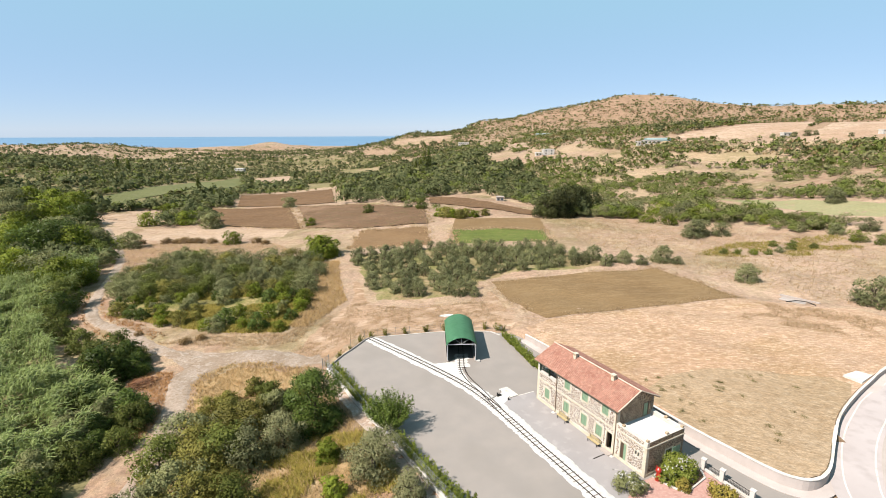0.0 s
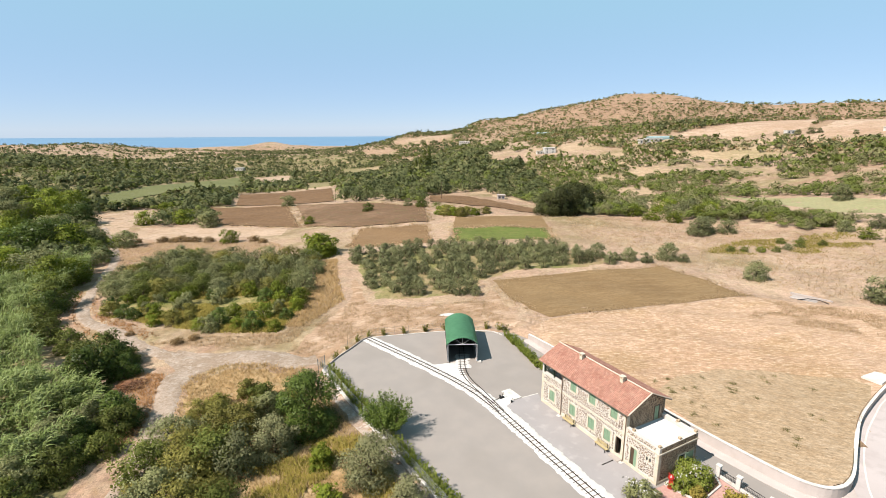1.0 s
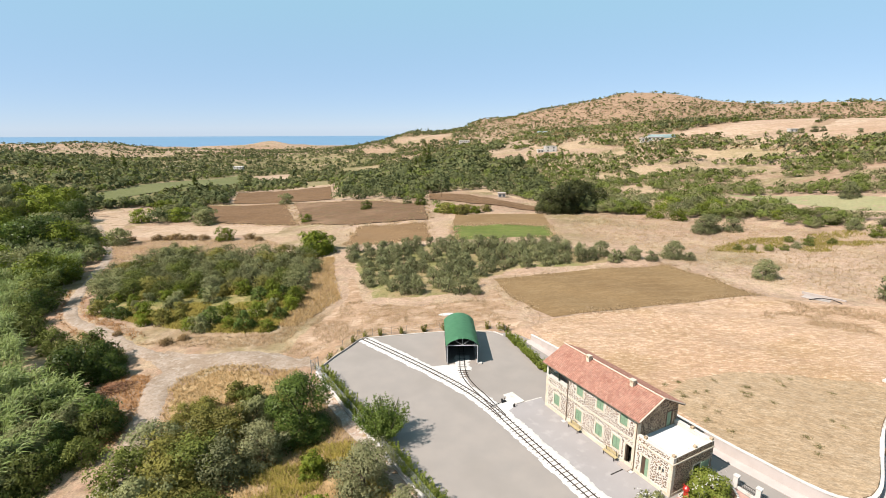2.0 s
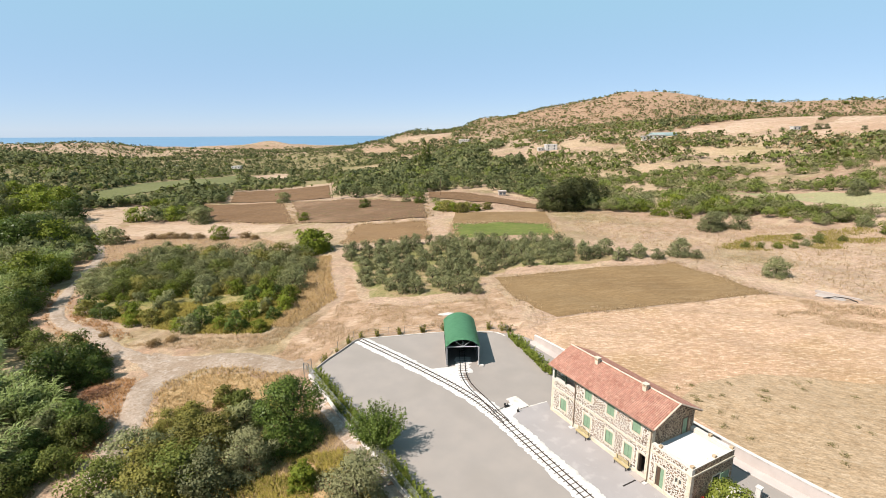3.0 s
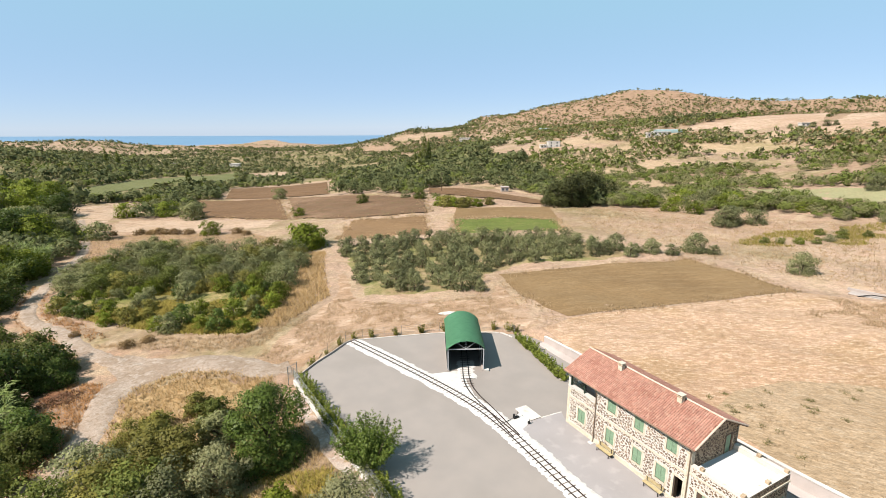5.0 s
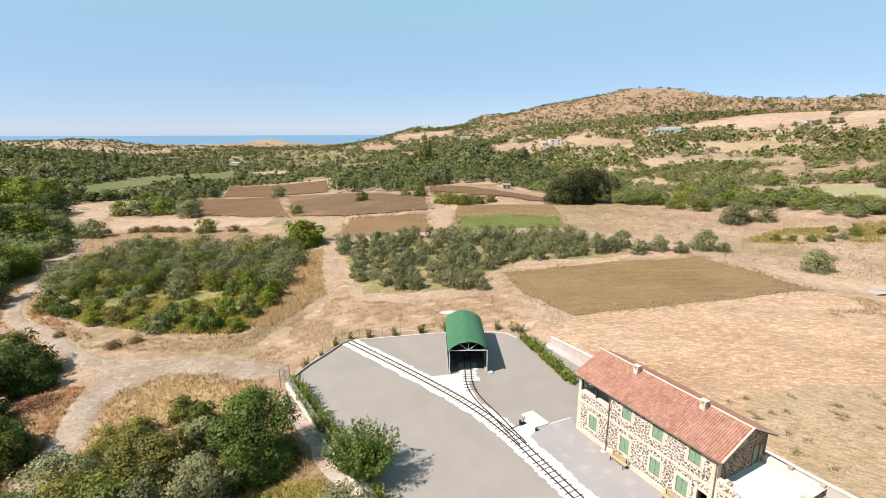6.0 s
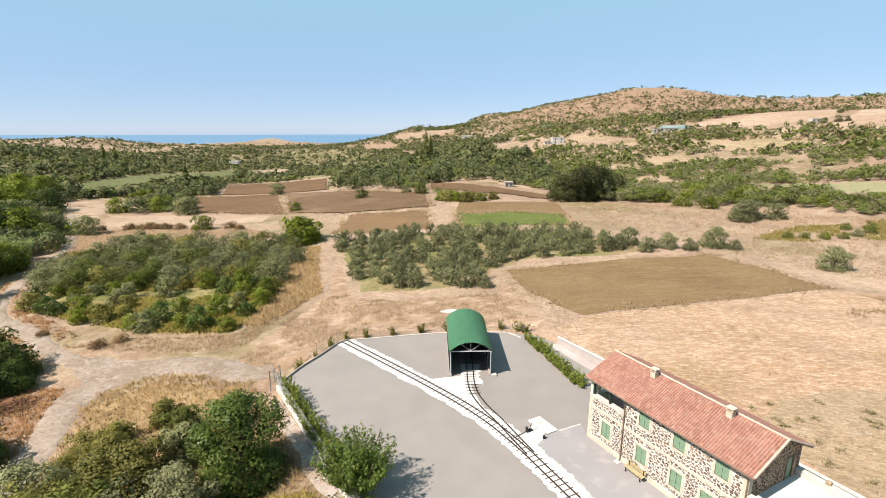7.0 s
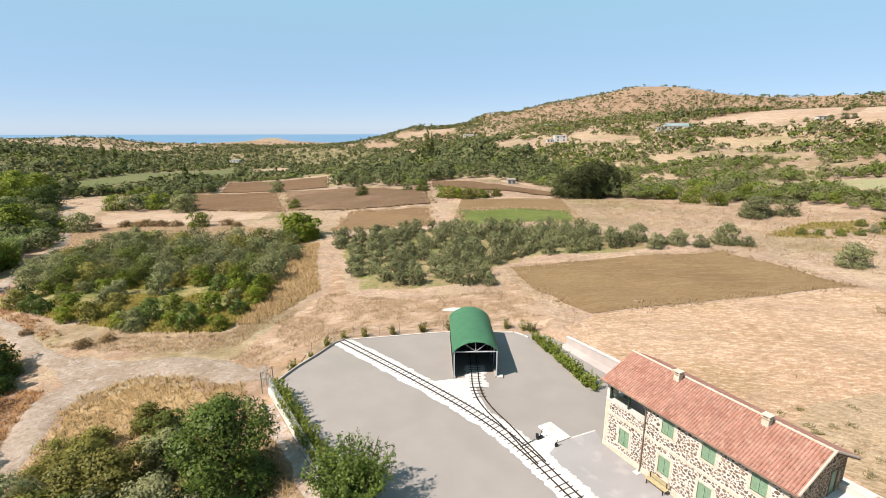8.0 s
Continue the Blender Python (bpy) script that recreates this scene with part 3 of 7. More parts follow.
# road with its edge lines and footway
ribbon("road", ROAD, 2.6, asphalt, "pale worn asphalt road curving uphill", "road", 0.0, paved_z(ROAD[:, 0]))
ribbon("road_line", offset_line(ROAD[:112], -1.55), 0.08, white, "white painted edge line of the road", "road line", 0.006, paved_z(ROAD[:112, 0]))
ribbon("road_line", offset_line(ROAD[:112], 1.55), 0.08, white, "white painted edge line of the road", "road line", 0.006, paved_z(ROAD[:112, 0]))
ribbon("footway", offset_line(ROAD[:112], 3.3), 1.1, concrete, "pale concrete strip beside the road", "footway", 0.12, paved_z(ROAD[:112, 0]))

# yard
FLAT = [(-20.1, -2.4), (-18.8, 1.7), (-17.1, 5.3), (-15.2, 9.4), (-10, 10.7), (-1.4, 12.4), (7.9, 12.4), (12.4, 11.4),
        *[tuple(q[:2]) for q in WALL_E if q[0] < 39.6 and q[1] < 9.5 and q[1] > -30.7], (46, -35.5), (46, -62), (20, -62), (-0.7, -31.4)]
tagged(part("pavement", slab(FLAT, -0.28, 0.0), paving), "large smooth warm-grey paved station yard", "paved yard", kind="structure")


def swept(line, profile):
    """A bar with the cross-section profile (to the left, up) along a line with heights."""
    bm = bmesh.new()
    rows = []
    for off, up in profile:
        q = offset_line(line, off)
        rows.append([bm.verts.new((a, b, c + up)) for a, b, c in q])
    for u, v in zip(rows, rows[1:] + rows[:1]):
        for k in range(len(line) - 1):
            bm.faces.new((u[k], u[k + 1], v[k + 1], v[k]))
    bm.faces.new([r[0] for r in rows])
    bm.faces.new([r[-1] for r in rows][::-1])
    bmesh.ops.recalc_face_normals(bm, faces=bm.faces)
    return bm


footway_mat = material("footway_concrete", rgb(220, 206, 198), rgb(208, 194, 186), 0.5, 0.9, 0.2, rgb(194, 180, 172), 0.2, 0.12, bscale=8.0)
# retaining wall between field and road, with coping and footway
def retaining_wall():
    t = thing("retaining_wall", "long white rendered retaining wall with pale coping at the field's edge", "wall", kind="structure")
    foot = paved_z(WALL_E[:, 0]) - 0.2
    bm = bmesh.new()
    rows = []
    for off, top in ((0.06, 0), (0.06, 1), (-0.2, 1), (-0.2, 0)):
        q = offset_line(WALL_E, off)
        rows.append([bm.verts.new((a, b, (c - 0.02) if top else f)) for (a, b, c), f in zip(q, foot)])
    for u, v in zip(rows, rows[1:]):
        for k in range(len(WALL_E) - 1):
            bm.faces.new((u[k], u[k + 1], v[k + 1], v[k]))
    bmesh.ops.recalc_face_normals(bm, faces=bm.faces)
    part("wall_body", bm, footway_mat, t)
    part("coping", swept(WALL_E, [(0.14, -0.02), (0.14, 0.08), (-0.26, 0.08), (-0.26, -0.02)]), white, t)


retaining_wall()
k = WALL_E.copy()
k[:, 2] = paved_z(k[:, 0])
tagged(part("pavement_strip", swept(offset_line(k, -0.2), [(0.0, -0.1), (0.0, 0.12), (-1.15, 0.1), (-1.25, 0.08), (-1.25, -0.1)]), footway_mat), "pale concrete footway with a raised kerb along the wall", "footway", kind="structure")

# ---- station house ----
cream = material("cream_mortar", rgb(242, 234, 222), rgb(234, 223, 208), 0.8, 0.9, 0.3, rgb(210, 193, 170), 2.0, 0.15, bscale=14.0, cut3=(0.56, 0.8))
yellow_stone = material("yellow_dressed_stone", rgb(238, 226, 204), rgb(228, 213, 188), 1.2, 0.85, 0.2, rgb(212, 196, 168), 4.0, 0.12, bscale=20.0)
# Tan stone; on the south walls, cream mortar darkened to paint their shade.
tan_and_shaded_mortar = material("tan_and_shaded_mortar", rgb(216, 192, 162), rgb(200, 174, 142), 0.8, 0.9, 0.3, rgb(172, 146, 114), 2.0, 0.15, bscale=14.0)
rubble = material("dark_rubble_stone", rgb(152, 124, 102), rgb(116, 97, 86), 2.0, 0.9, 0.4, rgb(180, 152, 122), 3.0, 0.2, spread=0.42, island=True, bscale=30.0)
tile_clay = material("clay_tile", rgb(204, 150, 130), rgb(188, 132, 112), 0.9, 0.9, 0.2, rgb(214, 168, 146), 3.0, 0.15, spread=0.11, island=True, bscale=30.0)
limewash = material("limewash", rgb(248, 244, 242), rgb(242, 236, 232), 0.5, 0.85, 0.1, rgb(228, 220, 214), 0.35, 0.06, bscale=8.0, cut3=(0.6, 0.8))
mortar_white = material("white_mortar", rgb(230, 210, 190), rgb(214, 190, 168), 3.0, 0.9, 0.3)
shutter_green = material("shutter_green", rgb(146, 174, 142), rgb(138, 166, 134), 2.0, 0.6, 0.1, rgb(156, 184, 152), 9.0, spec=0.4)
dark_green = material("dark_green_paint", rgb(44, 62, 48), rgb(54, 72, 56), 4.0, 0.5)
pipe_brown = material("brown_pipe", rgb(132, 110, 90), rgb(146, 124, 102), 3.0, 0.5)
timber = material("aged_timber", rgb(112, 90, 70), rgb(92, 72, 56), 3.0, 0.8, 0.2, stretch=(1, 1, 0.2))
yellow_wood = material("yellow_bench_wood", rgb(210, 190, 144), rgb(190, 168, 122), 3.0, 0.6, 0.1)
dark_iron = material("dark_iron", rgb(52, 48, 46), rgb(66, 60, 56), 5.0, 0.5, metal=0.4)
glass = bpy.data.materials.new("window_glass")
glass.use_nodes = True
gp = glass.node_tree.nodes["Principled BSDF"]
gp.inputs["Base Color"].default_value = (0.05, 0.06, 0.07, 1)
gp.inputs["Roughness"].default_value = 0.08

HOUSE = Matrix.Translation((12.83, -11.56, 0)) @ Matrix.Rotation(math.atan2(-0.8827, 0.470), 4, "Z")
LEN, WID, EAVE, RIDGE, ANNEX, ANX_TOP = 14.7, 6.3, 6.4, 7.95, 19.15, 4.45


def pierced(bm, a0, a1, z0, z1, holes, thick, m):
    """An upright wall from a0 to a1, thick to its back, with real openings (a0, a1, z0, z1); m lays its x along the wall."""
    xs = sorted({a0, a1, *[v for h in holes for v in h[:2]]})
    zs = sorted({z0, z1, *[v for h in holes for v in h[2:]]})
    solid = {(i, j): not any(h[0] <= (xs[i] + xs[i + 1]) / 2 <= h[1] and h[2] <= (zs[j] + zs[j + 1]) / 2 <= h[3] for h in holes)
             for i in range(len(xs) - 1) for j in range(len(zs) - 1)}
    vs = {}

    def v(i, j, k):
        if (i, j, k) not in vs:
            vs[i, j, k] = bm.verts.new(m @ Vector((xs[i], k * thick, zs[j])))
        return vs[i, j, k]

    for (i, j), full in solid.items():
        if not full:
            continue
        bm.faces.new((v(i, j, 0), v(i + 1, j, 0), v(i + 1, j + 1, 0), v(i, j + 1, 0)))
        bm.faces.new((v(i, j, 1), v(i, j + 1, 1), v(i + 1, j + 1, 1), v(i + 1, j, 1)))
        for di, dj, q in ((-1, 0, ((i, j), (i, j + 1))), (1, 0, ((i + 1, j + 1), (i + 1, j))), (0, -1, ((i + 1, j), (i, j))), (0, 1, ((i, j + 1), (i + 1, j + 1)))):
            if not solid.get((i + di, j + dj), False):
                (p, r), (s, t) = q
                bm.faces.new((v(p, r, 0), v(p, r, 1), v(s, t, 1), v(s, t, 0)))
    return bm


def stones(bm, a0, a1, z0, z1, free, m, rnd):
    """Irregular rubble of mixed sizes set slightly proud of the mortar, kept out of the rectangles in free."""
    cell, laid = 0.3, {}
    for size, tries in ((0.15, 12), (0.115, 34), (0.085, 70), (0.06, 110)):
        for _ in range(int((a1 - a0) * (z1 - z0) * tries)):
            q = size * rnd.uniform(0.8, 1.15)
            ca, cz = rnd.uniform(a0 + q, a1 - q), rnd.uniform(z0 + q, max(z0 + q, z1 - q))
            if any(f[0] - q * 0.7 < ca < f[1] + q * 0.7 and f[2] - q * 0.7 < cz < f[3] + q * 0.7 for f in free):
                continue
            i, j = int(ca / cell), int(cz / cell)
            if any(math.hypot(ca - p, (cz - r) * 1.15) < q + w + 0.003 for di in (-2, -1, 0, 1, 2) for dj in (-2, -1, 0, 1, 2) for p, r, w in laid.get((i + di, j + dj), ())):
                continue
            laid.setdefault((i, j), []).append((ca, cz, q))
            if rnd.random() < 0.04:
                continue
            k = rnd.choice((4, 5, 5, 6, 7))
            turn, lean = rnd.random() * 6.28, rnd.uniform(-0.35, 0.35)
            ring, top = [], []
            for n in range(k):
                g = turn + 2 * math.pi * (n + 0.5 * rnd.random()) / k
                r = q * rnd.uniform(0.9, 1.22)
                x, y = r * math.cos(g), 0.88 * r * math.sin(g)
                x += lean * y
                ring.append(bm.verts.new(m @ Vector((ca + x, 0.004, cz + y))))
                top.append(bm.verts.new(m @ Vector((ca + 0.84 * x, -0.02, cz + 0.84 * y))))
            bm.faces.new(top)
            for n in range(k):
                bm.faces.new((ring[n], ring[(n + 1) % k], top[(n + 1) % k], top[n]))
    return bm


def shutter_pair(parent, u, z, w, h, face, name="window_shutters", open_left=False):
    """A closed pair of green shutters in a cream surround; face: m that lays x along the wall and -y outward."""
    leaf = thing(name, "", "")
    leaf.parent = parent
    bm = bmesh.new()
    b = 0.17
    for x0, x1, y0, y1 in ((u - b, u, z - 0.12, z + h + b), (u + w, u + w + b, z - 0.12, z + h + b), (u, u + w, z + h, z + h + b), (u - 0.06, u + w + 0.06, z - 0.2, z)):
        box(bm, x0, x1, -0.03, 0.1, y0, y1, face)
    part("surround", bm, yellow_stone, leaf, "cream dressed stone surround")
    for k in (0, 1):
        x0 = u + 0.015 + k * w / 2
        x1 = x0 + w / 2 - 0.03
        bm = bmesh.new()
        for q in ((x0, x0 + 0.07, z + 0.02, z + h - 0.02), (x1 - 0.07, x1, z + 0.02, z + h - 0.02), (x0 + 0.07, x1 - 0.07, z + 0.02, z + 0.12), (x0 + 0.07, x1 - 0.07, z + h - 0.12, z + h - 0.02), (x0 + 0.07, x1 - 0.07, z + h / 2 - 0.05, z + h / 2 + 0.05)):
            box(bm, q[0], q[1], 0.03, 0.085, q[2], q[3], face)
        n = int((h - 0.2) / 0.075)
        for i in range(n):
            zz = z + 0.12 + i * (h - 0.24) / n
            box(bm, x0 + 0.07, x1 - 0.07, 0.04, 0.075, zz, zz + 0.055, face)
        part("shutter", bm, shutter_green, leaf, "green louvred wooden shutter")
    return leaf


def pantiles(bm, m, width, run, col=0.205, row=0.36, rnd=None):
    """Overlapping barrel tiles over a slope: x across, y up the slope, z out of it."""
    nc, nr = int(width / col), int(run / row)
    cw, rl = width / nc, run / nr
    prof = [(-0.5, 0.0), (-0.3, 0.055), (0.0, 0.085), (0.3, 0.055), (0.5, 0.0)]
    for i in range(nc):
        for j in range(nr):
            cx = (i + 0.5) * cw + 0.012 * (rnd.random() - 0.5)
            y0, y1 = j * rl - 0.06, (j + 1) * rl
            sk = 0.012 * (rnd.random() - 0.5)
            lo = [bm.verts.new(m @ Vector((cx + p * cw + sk, y0, q + 0.035))) for p, q in prof]
            hi = [bm.verts.new(m @ Vector((cx + p * cw * 0.9, y1, q))) for p, q in prof]
            for k in range(4):
                bm.faces.new((lo[k], lo[k + 1], hi[k + 1], hi[k]))
            bm.faces.new([bm.verts.new(m @ Vector((cx + p * cw + sk, y0, q + 0.035))) for p, q in (prof[0], prof[2], prof[4])])


def station_house():
    rnd = random.Random(5)
    t = thing("station_house", "two-storey rubble stone station house with red tile roof and green shutters", "house", at=HOUSE)
    west = Matrix.Identity(4)
    south = Matrix.Translation((LEN, 0, 0)) @ Matrix.Rotation(radians(90), 4, "Z")
    asouth = Matrix.Translation((ANNEX, 0, 0)) @ Matrix.Rotation(radians(90), 4, "Z")
    low = [(1.68, 1.15), (5.62, 1.15), (8.95, 1.15), (11.55, 1.15)]
    up = [(5.58, 4.55), (8.87, 4.55), (12.32, 4.55)]
    W, H = 1.03, 1.48
    wins = [(u, u + W, z, z + H) for u, z in low + up]
    door = (13.38, 14.22, 0.18, 2.6)
    adoor = (15.55, 16.42, 0.12, 2.55)
    slits = [(17.62, 17.86, 2.1, 2.65), (18.0, 18.24, 2.1, 2.65)]
    loggia = (0.3, 4.02, 4.55, EAVE)
    bm = bmesh.new()
    pierced(bm, 0, LEN, -0.2, EAVE, wins + [door, loggia], 0.45, west)
    part("wall", bm, cream, t, "cream mortared rubble wall facing the yard")
    bm = bmesh.new()
    pierced(bm, 0.45, WID, -0.2, EAVE, [(4.55, 5.35, 3.98, 5.75)], 0.45, Matrix.Translation((LEN, 0, 0)) @ Matrix.Rotation(radians(90), 4, "Z"))
    ga = [bm.verts.new(south @ Vector((x, y, z))) for y in (0, 0.45) for x, z in ((0, EAVE), (WID, EAVE), (WID / 2, RIDGE - 0.03))]
    bm.faces.new(ga[:3]), bm.faces.new(ga[:2:-1])
    part("wall", bm, tan_and_shaded_mortar, t, "gable wall in cream mortar toned tan for its shaded side")
    bm = bmesh.new()
    pierced(bm, 0, LEN, -0.2, EAVE, [], 0.45, Matrix.Translation((LEN, WID, 0)) @ Matrix.Rotation(radians(180), 4, "Z"))
    part("wall", bm, cream, t)
    bm = bmesh.new()
    north = Matrix.Translation((0, WID, 0)) @ Matrix.Rotation(radians(-90), 4, "Z")
    pierced(bm, 0.45, WID - 0.45, -0.2, EAVE, [(3.0, 5.4, 4.55, EAVE)], 0.45, north)
    gb = [bm.verts.new(north @ Vector((x, y, z))) for y in (0, 0.45) for x, z in ((0, EAVE), (WID, EAVE), (WID / 2, RIDGE - 0.03))]
    bm.faces.new(gb[:3]), bm.faces.new(gb[:2:-1])
    part("wall", bm, cream, t)
    # floors and the loggia's inner walls
    part("floor_slab", boxed(0.45, LEN - 0.45, 0.45, WID - 0.45, 3.3, 3.52), concrete, t)
    part("floor_slab", boxed(0.45, LEN - 0.45, 0.45, WID - 0.45, -0.15, 0.08), concrete, t)
    bm = boxed(4.1, 4.3, 0.45, WID - 0.45, 3.52, EAVE)
    box(bm, 0.45, 4.1, 2.0, 2.2, 3.52, EAVE)
    part("inner_wall", bm, limewash, t, "whitewashed inner wall of the open gallery")
    part("ledge", boxed(-0.03, 4.1, -0.05, 0.5, 4.55, 4.63), white, t, "white ledge of the gallery parapet")
    for u in (0.36, 2.25, 3.98):
        part("post", boxed(u - 0.07, u + 0.07, 0.08, 0.22, 4.63, EAVE - 0.02), dark_green, t, "dark green timber gallery post")
    part("post", boxed(0.02, 0.28, 0.02, 0.28, 4.63, EAVE - 0.02), white, t, "white masonry corner pillar")
    rail = bmesh.new()
    for z in (5.0, 5.3):
        box(rail, 0.44, 2.17, 0.12, 0.17, z, z + 0.05)
    part("rail", rail, dark_green, t)
    # rubble
    bm = bmesh.new()
    band = [(-1, 30, 3.32, 3.6), (0, 0.45, -1, 9), (LEN - 0.4, LEN + 0.4, -1, 9), (ANNEX - 0.42, ANNEX + 1, -1, 9)]
    free = [(a - 0.24, b + 0.24, c - 0.22, d + 0.26) for a, b, c, d in wins + [door, adoor]] + band + [(a - 0.1, b + 0.1, c - 0.1, d + 0.1) for a, b, c, d in slits] + [(-1, 4.1, 4.45, 9)]
    stones(bm, 0.4, LEN - 0.4, 0.5, EAVE - 0.25, free, west, rnd)
    part("rubble", bm, rubble, t, "dark brown rubble stones in cream mortar")["kind"] = "stuff"
    bm = bmesh.new()
    stones(bm, 0.45, WID - 0.2, 4.0, EAVE, [(4.3, 5.6, 3, 5.95)], south, rnd)
    for k in range(6):
        z = EAVE + 0.05 + k * 0.3
        q = (z - EAVE) / (RIDGE - EAVE) * WID / 2 + 0.25
        if WID - 2 * q > 0.5:
            stones(bm, q, WID - q, z, z + 0.29, [], south, rnd)
    part("rubble", bm, rubble, t, "dark rubble stones of the gable")["kind"] = "stuff"
    # dressed bands
    part("plinth", boxed(-0.03, LEN, -0.04, 0.1, -0.2, 0.42), yellow_stone, t, "pale yellow dressed plinth")
    part("string_course", boxed(-0.03, LEN - 0.2, -0.05, 0.1, 3.36, 3.54), yellow_stone, t)
    for n in range(15):
        w = 0.45 if n % 2 else 0.3
        z0 = 0.42 + n * 0.38
        if z0 + 0.36 < 4.5:
            part("quoin", boxed(-0.025, w, -0.025, 0.4, z0, z0 + 0.36, bevel=0.012), yellow_stone, t)
        if z0 + 0.36 < EAVE - 0.1:
            part("quoin", boxed(LEN - w, LEN + 0.025, -0.025, 0.4, z0, z0 + 0.36, bevel=0.012), yellow_stone, t)
    for u, z in low + up:
        shutter_pair(t, u, z, W, H, west)
    # open door with dim hall
    part("door_surround", box(box(boxed(door[0] - 0.16, door[0], -0.03, 0.1, 0.18, 2.76), door[1], door[1] + 0.16, -0.03, 0.1, 0.18, 2.76), door[0], door[1], -0.03, 0.1, 2.6, 2.76), yellow_stone, t)
    part("door", boxed(door[0] + 0.02, door[0] + 0.07, 0.1, 0.5, 0.2, 2.58), timber, t, "open brown wooden door leaf")
    part("step", boxed(door[0] - 0.3, door[1] + 0.3, -0.75, -0.045, -0.1, 0.16, bevel=0.01), concrete, t)
    # pipes and gutter
    for u in (4.1, LEN - 0.05):
        bm = tube(bmesh.new(), [(u, -0.34, 5.98), (u, -0.2, 5.85), (u, -0.09, 5.7), (u, -0.09, 0.3), (u, -0.2, 0.05)], 0.05, 8)
        for z in (1.2, 3.0, 4.8):
            tube(bm, [(u, -0.09, z), (u, -0.09, z + 0.06)], 0.065, 8)
        part("downpipe", bm, pipe_brown, t, "brown metal downpipe")
        part("drain_box", boxed(u - 0.25, u + 0.25, -0.6, -0.1, -0.05, 0.06, bevel=0.01), white, t)
    # roof
    slope = math.atan2(RIDGE - EAVE - 0.05, WID / 2)
    run = (WID / 2 + 0.42) / math.cos(slope)
    u0, u1 = -0.35, LEN + 0.5
    deck = bmesh.new()
    dz = 0.42 * math.tan(slope)
    sec = [(-0.42, EAVE - dz), (WID / 2, RIDGE), (WID + 0.42, EAVE - dz), (WID + 0.42, EAVE - dz + 0.1), (WID / 2, RIDGE + 0.1), (-0.42, EAVE - dz + 0.1)]
    ends = [[deck.verts.new((u, e, z)) for e, z in sec] for u in (u0, u1)]
    deck.faces.new(ends[0][::-1]), deck.faces.new(ends[1])
    for k in range(6):
        deck.faces.new((ends[0][k], ends[0][(k + 1) % 6], ends[1][(k + 1) % 6], ends[1][k]))
    bmesh.ops.recalc_face_normals(deck, faces=deck.faces)
    roof = part("roof", deck, timber, t, "red clay pantile roof on timber boards")
    for side in (0, 1):
        bm = bmesh.new()
        if side == 0:
            mm = Matrix.Translation((u0, -0.46, EAVE - dz + 0.12)) @ Matrix.Rotation(slope, 4, "X")
        else:
            mm = Matrix.Translation((u1, WID + 0.46, EAVE - dz + 0.12)) @ Matrix.Rotation(radians(180), 4, "Z") @ Matrix.Rotation(slope, 4, "X")
        pantiles(bm, mm, u1 - u0, run, rnd=rnd)
        part("roof_tiles", bm, tile_clay, roof, "overlapping weathered red clay tiles")["kind"] = "stuff"
    bm = bmesh.new()
    n = 42
    for k in range(n):
        a, b = u0 + (u1 - u0) * k / n, u0 + (u1 - u0) * (k + 1) / n
        tube(bm, [(a - 0.02, WID / 2, RIDGE + 0.15 + 0.01 * rnd.random()), (b + 0.02, WID / 2, RIDGE + 0.13 + 0.01 * rnd.random())], 0.095, 8, 0.075)
    part("ridge_tiles", bm, mortar_white, roof, "ridge tiles bedded in pale mortar")
    bm = bmesh.new()
    for sgn in (0, 1):
        e0, e1 = (-0.45, WID / 2) if sgn == 0 else (WID + 0.45, WID / 2)
        tube(bm, [(u1 - 0.02, e0, EAVE - dz + 0.15), (u1 - 0.02, e1, RIDGE + 0.17)], 0.085, 6)
    part("verge", bm, mortar_white, roof, "verge tiles in pale mortar")
    part("gutter", tube(bmesh.new(), [(u0, -0.5, EAVE - dz + 0.06), (u1, -0.5, EAVE - dz + 0.06)], 0.07, 8), pipe_brown, t, "dark metal eaves gutter")
    for u in (4.55, 11.35):
        ch = part("chimney", boxed(u - 0.24, u + 0.24, 2.43, 2.89, RIDGE - 0.6, RIDGE + 0.38, bevel=0.015), yellow_stone, t, "cream plastered chimney stack with a capping slab")
        part("cap", boxed(u - 0.31, u + 0.31, 2.36, 2.96, RIDGE + 0.38, RIDGE + 0.45, bevel=0.015), tan_and_shaded_mortar, ch)
        cap = boxed(u - 0.26, u - 0.15, 2.42, 2.9, RIDGE + 0.45, RIDGE + 0.59)
        box(cap, u + 0.15, u + 0.26, 2.42, 2.9, RIDGE + 0.45, RIDGE + 0.59)
        box(cap, u - 0.31, u + 0.31, 2.36, 2.96, RIDGE + 0.59, RIDGE + 0.65)
        part("hood", cap, yellow_stone, ch)
    # gable door onto the terrace
    gd = boxed(4.55, 4.94, 0.06, 0.12, 3.98, 5.75, south)
    part("terrace_door", gd, shutter_green, t, "green terrace door leaf")
    part("terrace_door", boxed(4.96, 5.35, 0.06, 0.12, 3.98, 5.75, south), shutter_green, t, "green terrace door leaf")
    part("door_surround", box(box(boxed(4.4, 4.55, -0.03, 0.1, 3.98, 5.9, south), 5.35, 5.5, -0.03, 0.1, 3.98, 5.9, south), 4.55, 5.35, -0.03, 0.1, 5.75, 5.9, south), rubble, t)

    # annex
    bm = bmesh.new()
    pierced(bm, LEN, ANNEX, -0.2, ANX_TOP, [adoor, *slits], 0.4, west)
    part("wall", bm, cream, t, "rubble wall of the flat-roofed annex")
    sw = (3.3, 4.4, 0.95, 2.5)
    sd = (5.1, 5.95, 0.1, 2.45)
    bm = bmesh.new()
    pierced(bm, 0.4, WID, -0.2, ANX_TOP, [sw, sd], 0.4, asouth)
